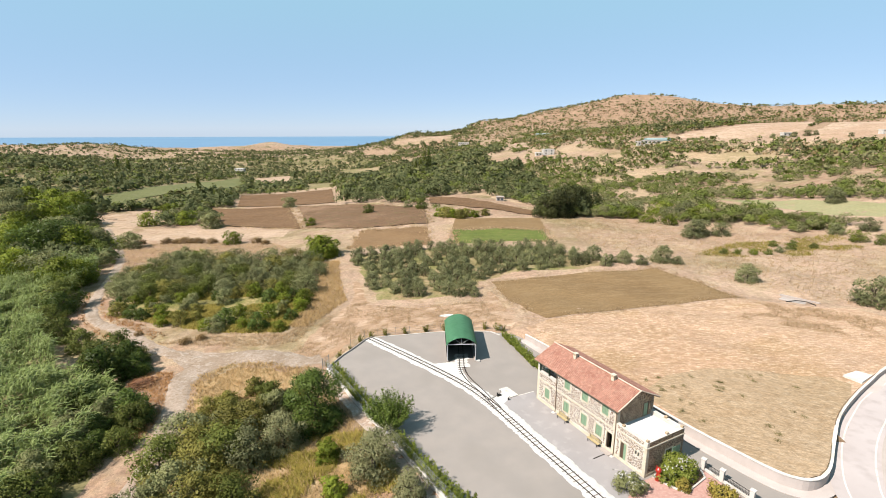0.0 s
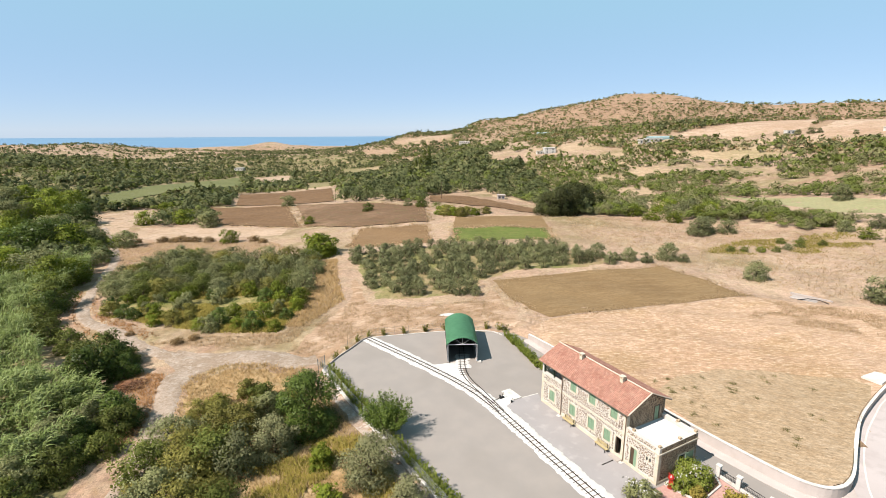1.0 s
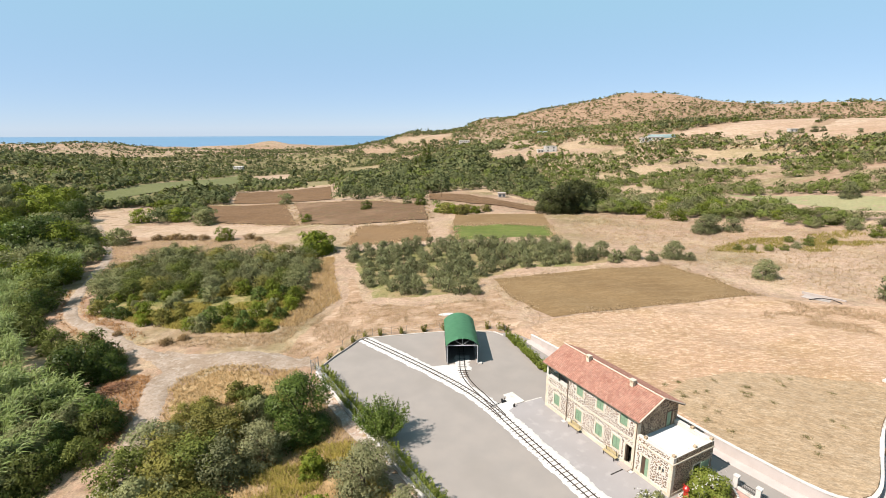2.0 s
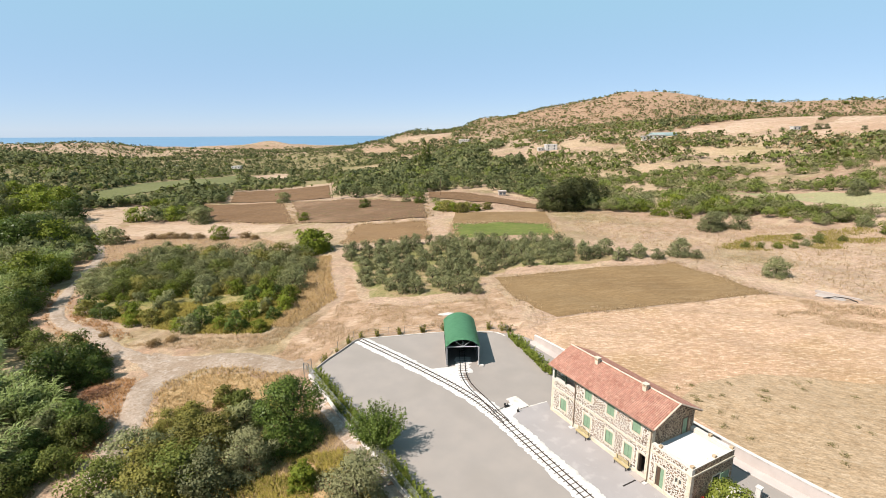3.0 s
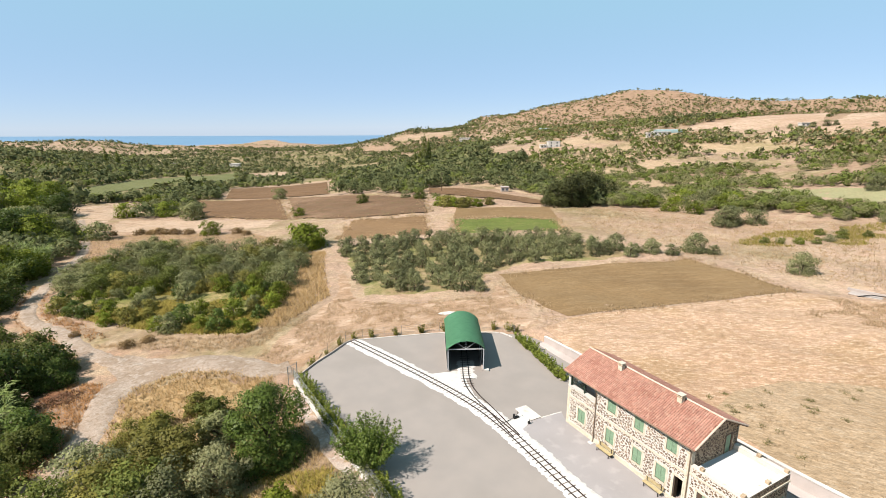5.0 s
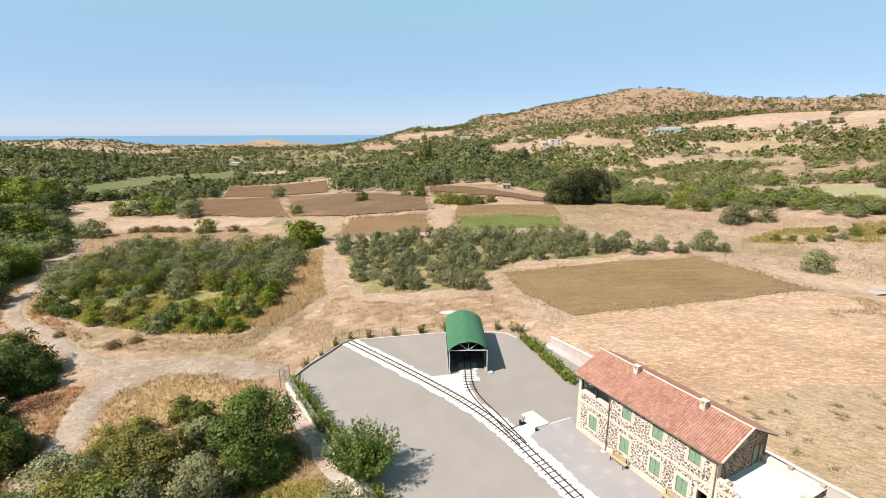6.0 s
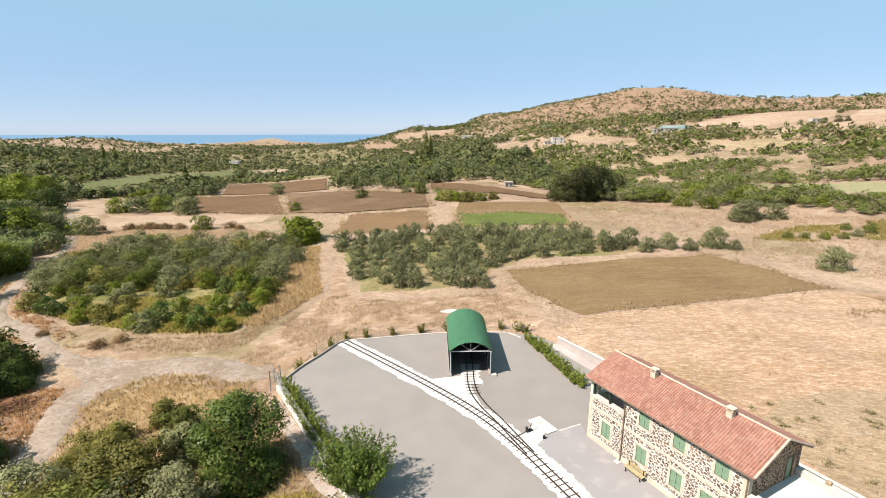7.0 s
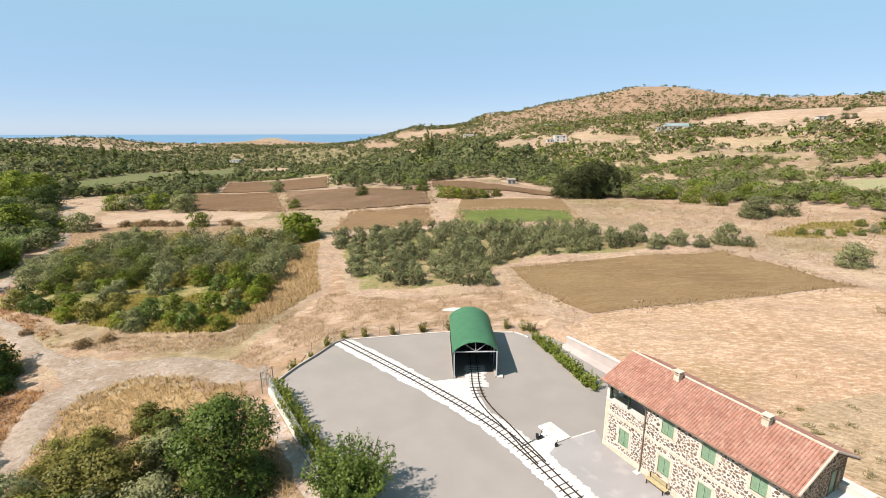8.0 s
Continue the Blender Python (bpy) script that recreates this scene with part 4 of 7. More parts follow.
    part("wall", bm, tan_and_shaded_mortar, t, "rubble end wall of the annex")
    bm = bmesh.new()
    pierced(bm, 0, ANNEX - LEN, -0.2, ANX_TOP, [], 0.4, Matrix.Translation((ANNEX, WID, 0)) @ Matrix.Rotation(radians(180), 4, "Z"))
    part("wall", bm, cream, t)
    part("terrace", boxed(LEN, ANNEX - 0.4, 0.4, WID - 0.4, 3.75, 3.96), limewash, t, "bright white flat terrace roof")
    bm = bmesh.new()
    afree = [(a - 0.24, b + 0.24, c - 0.5, d + 0.26) for a, b, c, d in (adoor, sw, sd)] + [(a - 0.12, b + 0.12, c - 0.12, d + 0.12) for a, b, c, d in slits] + [(-9, 99, 3.62, 3.86), (ANNEX - 0.42, 99, -1, 9)]
    stones(bm, LEN + 0.15, ANNEX - 0.4, 0.45, ANX_TOP - 0.05, afree, west, rnd)
    part("rubble", bm, rubble, t, "dark rubble of the annex front")["kind"] = "stuff"
    bm = bmesh.new()
    sfree = [(a - 0.24, b + 0.24, c - 0.5, d + 0.26) for a, b, c, d in (sw, sd)] + [(-9, 99, 3.62, 3.86)]
    stones(bm, 0.4, WID - 0.3, 0.45, ANX_TOP - 0.05, sfree, asouth, rnd)
    part("rubble", bm, rubble, t, "dark rubble of the annex end")["kind"] = "stuff"
    part("plinth", boxed(LEN, ANNEX + 0.04, -0.04, 0.1, -0.2, 0.36), yellow_stone, t)
    part("plinth", boxed(0.1, WID, -0.04, 0.1, -0.2, 0.36, asouth), yellow_stone, t)
    for m, a in ((west, (LEN, ANNEX + 0.06)), (asouth, (0.1, WID + 0.06))):
        part("cornice", boxed(a[0], a[1], -0.07, 0.1, 3.66, 3.82, m, bevel=0.015), yellow_stone, t)
    for n in range(9):
        w = 0.42 if n % 2 else 0.3
        z0 = 0.36 + n * 0.37
        part("quoin", boxed(ANNEX - w, ANNEX + 0.025, -0.025, 0.72 - w, z0, z0 + 0.355, bevel=0.012), yellow_stone, t)
    for u, e in ((LEN + 0.75, 0.05), (ANNEX - 0.35, 0.05), (ANNEX - 0.35, WID / 2 + 0.1), (ANNEX - 0.35, WID - 0.37), (16.6, WID - 0.37)):
        part("merlon", boxed(u, u + 0.32, e, e + 0.32, ANX_TOP, ANX_TOP + 0.3, bevel=0.02), tan_and_shaded_mortar, t, "small stone block on the parapet")
    part("coping", boxed(LEN + 0.05, ANNEX + 0.03, -0.03, 0.43, ANX_TOP, ANX_TOP + 0.05, bevel=0.01), cream, t)
    part("coping", boxed(ANNEX - 0.43, ANNEX + 0.03, 0.43, WID + 0.03, ANX_TOP, ANX_TOP + 0.05, bevel=0.01), cream, t)
    part("coping", boxed(LEN + 0.05, ANNEX - 0.43, WID - 0.43, WID + 0.03, ANX_TOP, ANX_TOP + 0.05, bevel=0.01), cream, t)
    bm = boxed(adoor[0], adoor[0] + 0.42, 0.12, 0.17, adoor[2], adoor[3])
    part("door", bm, timber, t, "brown wooden door leaf")
    part("door", boxed(adoor[0] + 0.44, adoor[1], 0.05, 0.1, adoor[2], adoor[3]), shutter_green, t, "green door leaf")
    part("door_surround", box(box(boxed(adoor[0] - 0.16, adoor[0], -0.03, 0.1, 0.1, 2.7), adoor[1], adoor[1] + 0.16, -0.03, 0.1, 0.1, 2.7), adoor[0], adoor[1], -0.03, 0.1, adoor[3], 2.7), yellow_stone, t)
    for a in slits:
        wn = part("slit_window", boxed(a[0], a[1], 0.2, 0.22, a[2], a[3]), glass, t)
        part("surround", box(boxed(a[0] - 0.07, a[0], -0.02, 0.1, a[2], a[3]), a[1], a[1] + 0.07, -0.02, 0.1, a[2], a[3]), yellow_stone, wn)
    wn = part("window", boxed(sw[0], sw[1], 0.22, 0.24, sw[2], sw[3], asouth), glass, t)
    part("frame", box(box(boxed(sw[0] - 0.14, sw[0], -0.03, 0.1, sw[2] - 0.12, sw[3] + 0.14, asouth), sw[1], sw[1] + 0.14, -0.03, 0.1, sw[2] - 0.12, sw[3] + 0.14, asouth), sw[0], sw[1], -0.03, 0.1, sw[3], sw[3] + 0.14, asouth), yellow_stone, wn)
    part("shutter", boxed(sw[1] + 0.02, sw[1] + 0.55, -0.09, -0.04, sw[2], sw[3], asouth), shutter_green, t, "open green shutter")
    part("door", boxed(sd[0], sd[1], 0.05, 0.1, sd[2], sd[3], asouth), shutter_green, t, "green side door")
    return t


house = station_house()


def bench(m):
    t = thing("bench", "yellow wooden slatted bench on dark iron legs against the house wall", "bench", "benches by the house", at=m)
    for k in range(4):
        part("seat_slat", boxed(-0.95, 0.95, -0.45 + k * 0.115, -0.35 + k * 0.115, 0.44, 0.48, bevel=0.006), yellow_wood, t)
    for k in range(3):
        part("back_slat", boxed(-0.95, 0.95, 0.02, 0.05, 0.55 + k * 0.13, 0.65 + k * 0.13, bevel=0.006), yellow_wood, t)
    for x in (-0.75, 0.75):
        bm = boxed(x - 0.03, x + 0.03, -0.43, -0.37, 0, 0.44)
        box(bm, x - 0.03, x + 0.03, -0.02, 0.02, 0, 0.94)
        box(bm, x - 0.03, x + 0.03, -0.43, 0.02, 0.39, 0.44)
        part("leg_frame", bm, dark_iron, t)
    return t


first = bench(HOUSE @ pose(6.05, -0.3, 0))
copy_thing(first, HOUSE @ pose(11.8, -0.3, 0))

# ---- engine shed ----
def engine_shed():
    t = thing("engine_shed", "open-fronted train shed with a curved green sheet roof on white steel", "shed")
    W0, W1, D, SP, RISE = -0.15, 4.6, 10.3, 3.15, 1.3
    cx, half = (W0 + W1) / 2, (W1 - W0) / 2 + 0.22
    R = (half * half + RISE * RISE) / (2 * RISE)
    zc = SP + RISE - R + 0.04
    a1 = math.asin(half / R)
    arc = [(cx + R * math.sin(g), zc + R * math.cos(g)) for g in np.linspace(-a1, a1, 25)]
    bm = bmesh.new()
    n = 45
    rows = []
    for k in range(n):
        y = -0.35 + (D + 0.6) * k / (n - 1)
        rows.append([bm.verts.new((x, y, z)) for x, z in arc])
    for u, v in zip(rows, rows[1:]):
        for k in range(24):
            bm.faces.new((u[k], u[k + 1], v[k + 1], v[k]))
    bmesh.ops.solidify(bm, geom=bm.faces, thickness=0.05)
    roof = part("roof", bm, green_sheet, t, "curved green metal sheet roof", smooth=False)
    # Added dark arch; keeps the green roof's bounce out of the interior.
    lining = bmesh.new()
    rows = [[lining.verts.new((cx + (x - cx) * 0.985, y, z - 0.09)) for x, z in arc] for y in (-0.1, D)]
    for k in range(24):
        lining.faces.new((rows[0][k], rows[1][k], rows[1][k + 1], rows[0][k + 1]))
    bmesh.ops.solidify(lining, geom=lining.faces, thickness=0.01)
    part("lining", lining, shade_toned_sheet, t, "added dark arch that stops green bounce from the roof sheets")
    for sx in (W0, W1):
        for k in range(5):
            y = k * D / 4
            part("post", boxed(sx - 0.06, sx + 0.06, y - 0.06, y + 0.06, 0, SP + 0.05), white_steel, t)
        part("eave_beam", boxed(sx - 0.05, sx + 0.05, -0.3, D + 0.2, SP, SP + 0.12), white_steel, t)
        bm = bmesh.new()
        s = 0.09 if sx > 1 else -0.09
        k = 90
        pr = [(sx + s + (0.015 if i % 2 else -0.015), 0.05 + (D - 0.1) * i / k) for i in range(k + 1)]
        lo = [bm.verts.new((x, y, 0.25)) for x, y in pr]
        hi = [bm.verts.new((x, y, SP)) for x, y in pr]
        for i in range(k):
            bm.faces.new((lo[i], lo[i + 1], hi[i + 1], hi[i]))
        bmesh.ops.solidify(bm, geom=bm.faces, thickness=0.012)
        part("side_sheet", bm, shade_toned_sheet, t, "corrugated side sheet toned dark for the shed's shaded inside")
        part("kerb_wall", boxed(sx - 0.16, sx + 0.16, -0.1, D, 0, 0.25), concrete, t)
    back = bmesh.new()
    f = [back.verts.new((x, D, z)) for x, z in [(W0, 0), *[q for q in arc[2:-2]], (W1, 0)]]
    back.faces.new(f)
    bmesh.ops.solidify(back, geom=back.faces, thickness=0.03)
    part("back_sheet", back, shade_toned_sheet, t)
    for y in (0.0, D / 2):
        tr = bmesh.new()
        box(tr, W0, W1, y - 0.05, y + 0.05, SP, SP + 0.1)
        tube(tr, [(x, y, z - 0.1) for x, z in arc[2:-2]], 0.05, 6)
        for g in (-0.75, -0.38, 0.0, 0.38, 0.75):
            i = 12 + round(g * 12)
            if abs(g) < 0.7:
                tube(tr, [(cx, y, SP + 0.08), (arc[i][0], y, arc[i][1] - 0.1)], 0.035, 6)
        part("truss", tr, white_steel, t, "white fan-shaped roof truss")
    t.matrix_basis = Matrix.Translation((2.12, 0, 0)) @ Matrix.Rotation(radians(1.6), 4, "Z") @ Matrix.Translation((-2.2, 0, 0))
    part("footing", boxed(W1 + 0.1, W1 + 0.75, -0.2, 0.3, 0, 0.22, bevel=0.02), white, t, "white concrete footing block")
    return t


def buffer_stop(x, y):
    t = thing("buffer_stop", "dark iron buffer stop at the track's end in the shed", "buffer stop", at=pose(x, y, 0))
    for sx in (-0.42, 0.42):
        part("post", boxed(sx - 0.08, sx + 0.08, -0.08, 0.08, 0, 1.5, bevel=0.01), dark_iron, t)
        part("strut", tube(bmesh.new(), [(sx, 0.05, 1.1), (sx, 1.2, 0.05)], 0.06, 6), dark_iron, t)
        part("buffer", tube(bmesh.new(), [(sx, -0.1, 1.0), (sx, -0.4, 1.0)], 0.16, 12), dark_iron, t)
    part("beam", boxed(-0.75, 0.75, -0.14, 0.0, 0.8, 1.2, bevel=0.02), dark_iron, t)


engine_shed()
buffer_stop(2.15, 8.2)

# ---- railway ----
MAIN = smooth_line([(-14.8, 9.45, 0), (-10.9, 5.75, 0), (-5.6, 0.65, 0), (-1.75, -3.2, 0), (1.25, -6.4, 0), (3.6, -9.3, 0), (5.0, -11.4, 0), (6.6, -14.1, 0), (8.0, -16.8, 0), (10.9, -22.4, 0), (13.4, -27.1, 0), (15.9, -31.8, 0), (19.5, -38.5, 0), (24, -47, 0)], 0.62)
SPUR = smooth_line([(2.15, 8.5, 0), (2.15, 1.8, 0), (2.12, -1.4, 0), (2.4, -4.0, 0), (3.25, -6.5, 0), (4.55, -9.1, 0), (5.8, -11.9, 0), (6.9, -14.3, 0)], 0.62)
GAUGE = 0.762 / 2


def railway(line, label, from_sleeper=0, to_sleeper=None):
    t = thing("railway_track", label, "railway track")
    for s in (1, -1):
        q = offset_line(line, s * GAUGE)
        part("rail", swept(q, [(0.045, 0.06), (0.015, 0.08), (0.025, 0.16), (-0.025, 0.16), (-0.015, 0.08), (-0.045, 0.06)]), steel, t, "dark worn steel rail")
    me = None
    rnd = random.Random(3)
    d = np.gradient(line[:, :2], axis=0)
    for (x, y, _), (dx, dy) in list(zip(line, d))[from_sleeper:to_sleeper]:
        if me is None:
            me = mesh_of("sleeper", boxed(-0.055, 0.055, -0.7, 0.7, 0.0, 0.055, bevel=0.01))
            me.materials.append(sleeper_wood)
        ob = part("sleeper", me, None, t)
        ob.matrix_basis = Matrix.Translation((x + 0.04 * (rnd.random() - 0.5), y, 0.012)) @ Matrix.Rotation(math.atan2(dy, dx) + 0.03 * (rnd.random() - 0.5), 4, "Z")
    return t


railway(MAIN, "narrow-gauge railway track on dark sleepers in white gravel")
railway(SPUR, "curved spur track leading into the green shed", 0, 20)


def gravel_bed(line, left, right, rag, seed):
    rnd = random.Random(seed)
    l, r = np.zeros(len(line)) + left, np.zeros(len(line)) + right
    for a in (l, r):
        v = 0.0
        for i in range(len(a)):
            v = 0.72 * v + rag * (rnd.random() - 0.5)
            a[i] += v
    L, R = offset_line(line, l), offset_line(line, -r)
    return L[:, :2], R[:, :2]


def gravel_sheet(L, R, name="gravel_bed", lift=0.05):
    bm = bmesh.new()
    a = [bm.verts.new((x, y, 0.001)) for x, y in L]
    a2 = [bm.verts.new((x * 0.9 + u * 0.1, y * 0.9 + v * 0.1, lift)) for (x, y), (u, v) in zip(L, R)]
    b2 = [bm.verts.new((u * 0.9 + x * 0.1, v * 0.9 + y * 0.1, lift)) for (x, y), (u, v) in zip(L, R)]
    b = [bm.verts.new((x, y, 0.001)) for x, y in R]
    for p, q in ((a, a2), (a2, b2), (b2, b)):
        for i in range(len(L) - 1):
            bm.faces.new((p[i], q[i], q[i + 1], p[i + 1]))
    bmesh.ops.recalc_face_normals(bm, faces=bm.faces)
    return tagged(part(name, bm, gravel), "bright white gravel bed with a ragged edge", "gravel", kind="structure")


fineM = smooth_line(MAIN[::3], 0.1)
L, R = gravel_bed(fineM, np.interp(fineM[:, 1], [-14, -6, 2], [1.62, 1.3, 1.3]), np.interp(fineM[:, 1], [-14, -6, 2], [1.12, 1.2, 1.28]), 0.2, 1)
gravel_sheet(L, R)
fineS = smooth_line(SPUR[8:18:2], 0.1)
L, R = gravel_bed(fineS, 1.2, 1.0, 0.3, 2)
gravel_sheet(L, R, lift=0.056)
apron_mat = material("pale_screed", rgb(182, 174, 171), rgb(174, 166, 163), 0.25, 0.85, 0.1, rgb(194, 186, 182), 0.7, 0.1, bscale=12.0, cut3=(0.54, 0.72))
lower = [q for q in MAIN if q[1] < -12.0]
tagged(part("concrete_apron", slab([*[(q[0] + 0.7, q[1] + 0.4) for q in lower], (30, -55), (29, -44), (18.4, -33), (21.6, -29.0), (21.8, -28.4), (12.83, -11.4), (12.75, -9.75), (10.1, -10.9)], 0.0, 0.006), apron_mat), "pale mottled concrete apron between track and house", "apron", kind="structure")
wedge = slab([(-3.1, -0.9), (-0.2, -0.25), (1.9, 0.3), (2.2, -3.0), (3.0, -6.2), (2.6, -7.6), (0.6, -5.4), (-1.4, -3.2)], 0.0, 0.016)
tagged(part("gravel_bed", wedge, gravel), "white gravel spread between the diverging tracks", "gravel", kind="structure")
tagged(part("gravel_bed", slab([(6.6, -11.3), (8.0, -9.8), (8.9, -11.6), (7.6, -13.2)], 0.0, 0.014), gravel), "white gravel patch beside the points lever", "gravel", kind="structure")
tagged(part("paving_slab", slab([(7.5, -9.15), (8.85, -8.45), (10.2, -10.8), (8.75, -11.6)], 0.0, 0.1), white), "white concrete slab beside the track", "slab", kind="structure")
tagged(part("yard_line", slab([(10.1, -10.95), (12.75, -9.75), (12.72, -9.6), (10.05, -10.78)], 0.0, 0.008), white), "white painted line across the yard", "line", kind="structure")


def points_lever():
    t = thing("points_lever", "dark iron points lever with its rod beside the track", "points lever", at=pose(7.35, -10.9, 0, 0, 0, 28))
    part("base_box", boxed(-0.35, 0.35, -0.15, 0.15, 0.01, 0.2, bevel=0.02), dark_iron, t)
    part("lever", tube(bmesh.new(), [(0, 0, 0.15), (0.25, 0, 0.85)], 0.03, 6), dark_iron, t)
    part("counterweight", tube(bmesh.new(), [(-0.3, 0, 0.35), (-0.3, 0.0, 0.55)], 0.14, 10), dark_iron, t)
    part("rod", tube(bmesh.new(), [(-0.3, 0, 0.12), (-2.4, -0.3, 0.12)], 0.03, 6), dark_iron, t)
    return t


points_lever()
t2 = thing("ground_signal", "small iron ground signal standing beside the white slab", "signal", at=pose(8.6, -12.0, 0))
part("stand", boxed(-0.12, 0.12, -0.12, 0.12, 0.0, 0.3, bevel=0.02), dark_iron, t2)
part("arm", tube(bmesh.new(), [(0, 0, 0.28), (0.1, 0, 0.6)], 0.03, 6), dark_iron, t2)


# ---- vegetation ----
def leaf_material(name, c1, c2, c3, sheen=0.55, vary=0.3, through_light=0.3, patch=0.8):
    """Foliage: two greens by clump, a third by leaf, brightness by leaf and by plant."""
    m = bpy.data.materials.new(name)
    m.use_nodes = True
    n, l = m.node_tree.nodes, m.node_tree.links
    p = n["Principled BSDF"]
    p.inputs["Roughness"].default_value, p.inputs["Specular IOR Level"].default_value = sheen, 0.1
    geo, obj = n.new("ShaderNodeNewGeometry"), n.new("ShaderNodeObjectInfo")
    tc = n.new("ShaderNodeTexCoord")
    tx = n.new("ShaderNodeTexNoise")
    tx.inputs["Scale"].default_value = patch
    l.new(tc.outputs["Object"], tx.inputs["Vector"])
    rp = n.new("ShaderNodeMapRange")
    rp.inputs["From Min"].default_value, rp.inputs["From Max"].default_value = 0.35, 0.65
    l.new(tx.outputs["Fac"], rp.inputs["Value"])
    a = n.new("ShaderNodeMix")
    a.data_type = "RGBA"
    a.inputs["A"].default_value, a.inputs["B"].default_value = (*c1, 1), (*c2, 1)
    l.new(rp.outputs[0], a.inputs["Factor"])
    b = n.new("ShaderNodeMix")
    b.data_type = "RGBA"
    b.inputs["B"].default_value = (*c3, 1)
    q = n.new("ShaderNodeMapRange")
    q.inputs["From Min"].default_value, q.inputs["From Max"].default_value = 0.55, 1.0
    q.inputs["To Max"].default_value = 0.8
    l.new(geo.outputs["Random Per Island"], q.inputs["Value"])
    l.new(q.outputs[0], b.inputs["Factor"])
    l.new(a.outputs["Result"], b.inputs["A"])
    s = n.new("ShaderNodeMath")
    s.operation = "MULTIPLY_ADD"
    s.inputs[1].default_value, s.inputs[2].default_value = 2 * vary, 1 - vary
    l.new(obj.outputs["Random"], s.inputs[0])
    h = n.new("ShaderNodeHueSaturation")
    l.new(s.outputs[0], h.inputs["Value"])
    l.new(b.outputs["Result"], h.inputs["Color"])
    l.new(h.outputs[0], p.inputs["Base Color"])
    tr, mx = n.new("ShaderNodeBsdfTranslucent"), n.new("ShaderNodeMixShader")
    mx.inputs[0].default_value = through_light
    l.new(h.outputs[0], tr.inputs["Color"])
    l.new(p.outputs[0], mx.inputs[1])
    l.new(tr.outputs[0], mx.inputs[2])
    l.new(mx.outputs[0], n["Material Output"].inputs["Surface"])
    return m


olive_leaf = leaf_material("olive_leaves", rgb(150, 150, 104), rgb(131, 133, 87), rgb(169, 167, 125))
grey_leaf = leaf_material("grey_green_leaves", rgb(150, 150, 100), rgb(128, 130, 82), rgb(168, 166, 118))
fig_leaf = leaf_material("broad_green_leaves", rgb(99, 115, 52), rgb(82, 98, 42), rgb(119, 132, 65), 0.4)
bright_leaf = leaf_material("bright_green_leaves", rgb(138, 148, 50), rgb(116, 130, 40), rgb(160, 164, 68))
shrub_leaf = leaf_material("scrub_leaves", rgb(154, 146, 74), rgb(132, 127, 61), rgb(172, 160, 88))
dark_leaf = leaf_material("dark_green_leaves", rgb(122, 128, 60), rgb(102, 110, 50), rgb(140, 144, 72))
dry_leaf = leaf_material("dry_brown_scrub", rgb(168, 138, 94), rgb(146, 118, 78), rgb(190, 158, 112))
reed_leaf = leaf_material("reed_leaves", rgb(160, 174, 102), rgb(134, 152, 82), rgb(192, 200, 140), 0.5, 0.1)
straw_leaf = leaf_material("dry_grass", rgb(220, 190, 150), rgb(206, 172, 130), rgb(230, 204, 168), 0.8, 0.1, 0.5)
gold_leaf = leaf_material("golden_grass", rgb(224, 190, 138), rgb(208, 172, 118), rgb(234, 204, 156), 0.8, 0.1, 0.5)
rust_leaf = leaf_material("rusty_dry_grass", rgb(214, 166, 116), rgb(196, 146, 98), rgb(226, 184, 138), 0.8, 0.1, 0.5)
weed_leaf = leaf_material("green_weeds", rgb(178, 160, 78), rgb(154, 144, 66), rgb(202, 176, 98), 0.7, 0.2)
flower_leaf = leaf_material("white_blossom", rgb(236, 232, 220), rgb(226, 216, 200), rgb(244, 240, 232), 0.7, 0.05)
carob_leaf = leaf_material("carob_leaves", rgb(86, 88, 50), rgb(72, 76, 44), rgb(102, 102, 60))
mulberry_leaf = leaf_material("mulberry_leaves", rgb(122, 140, 62), rgb(100, 120, 48), rgb(146, 158, 82), 0.45, 0.05)
silver_leaf = leaf_material("silvery_olive_leaves", rgb(164, 161, 114), rgb(142, 141, 94), rgb(182, 178, 134), 0.6, 0.05)
tuft_leaf = leaf_material("field_weeds", rgb(168, 156, 108), rgb(150, 140, 92), rgb(182, 166, 122), 0.7, 0.2)
hedge_leaf = leaf_material("hedge_leaves", rgb(158, 166, 74), rgb(132, 146, 58), rgb(178, 182, 94), 0.5, 0.1, 0.4)
bark = material("bark", rgb(110, 94, 78), rgb(86, 72, 60), 3.0, 0.95, 0.6, stretch=(1, 1, 0.3))


def leaf_mesh(name, v, corners, normals, mat=None):
    """Many small separate leaves; each takes part of its shading from the crown's own roundness."""
    v = np.asarray(v, np.float32)
    n = len(v) // corners
    me = bpy.data.meshes.new(name)
    me.vertices.add(len(v))
    me.vertices.foreach_set("co", v.ravel())
    me.loops.add(len(v))
    me.loops.foreach_set("vertex_index", np.arange(len(v), dtype=np.int32))
    me.polygons.add(n)
    me.polygons.foreach_set("loop_start", np.arange(0, len(v), corners, dtype=np.int32))
    me.update(calc_edges=True)
    me.attributes.new("custom_normal", "FLOAT_VECTOR", "POINT").data.foreach_set("vector", np.repeat(np.asarray(normals, np.float32), corners, 0).ravel())
    me.update()
    if mat:
        me.materials.append(mat)
    return me


def unit(v):
    return v / np.maximum(np.linalg.norm(v, axis=-1)[..., None], 1e-9)


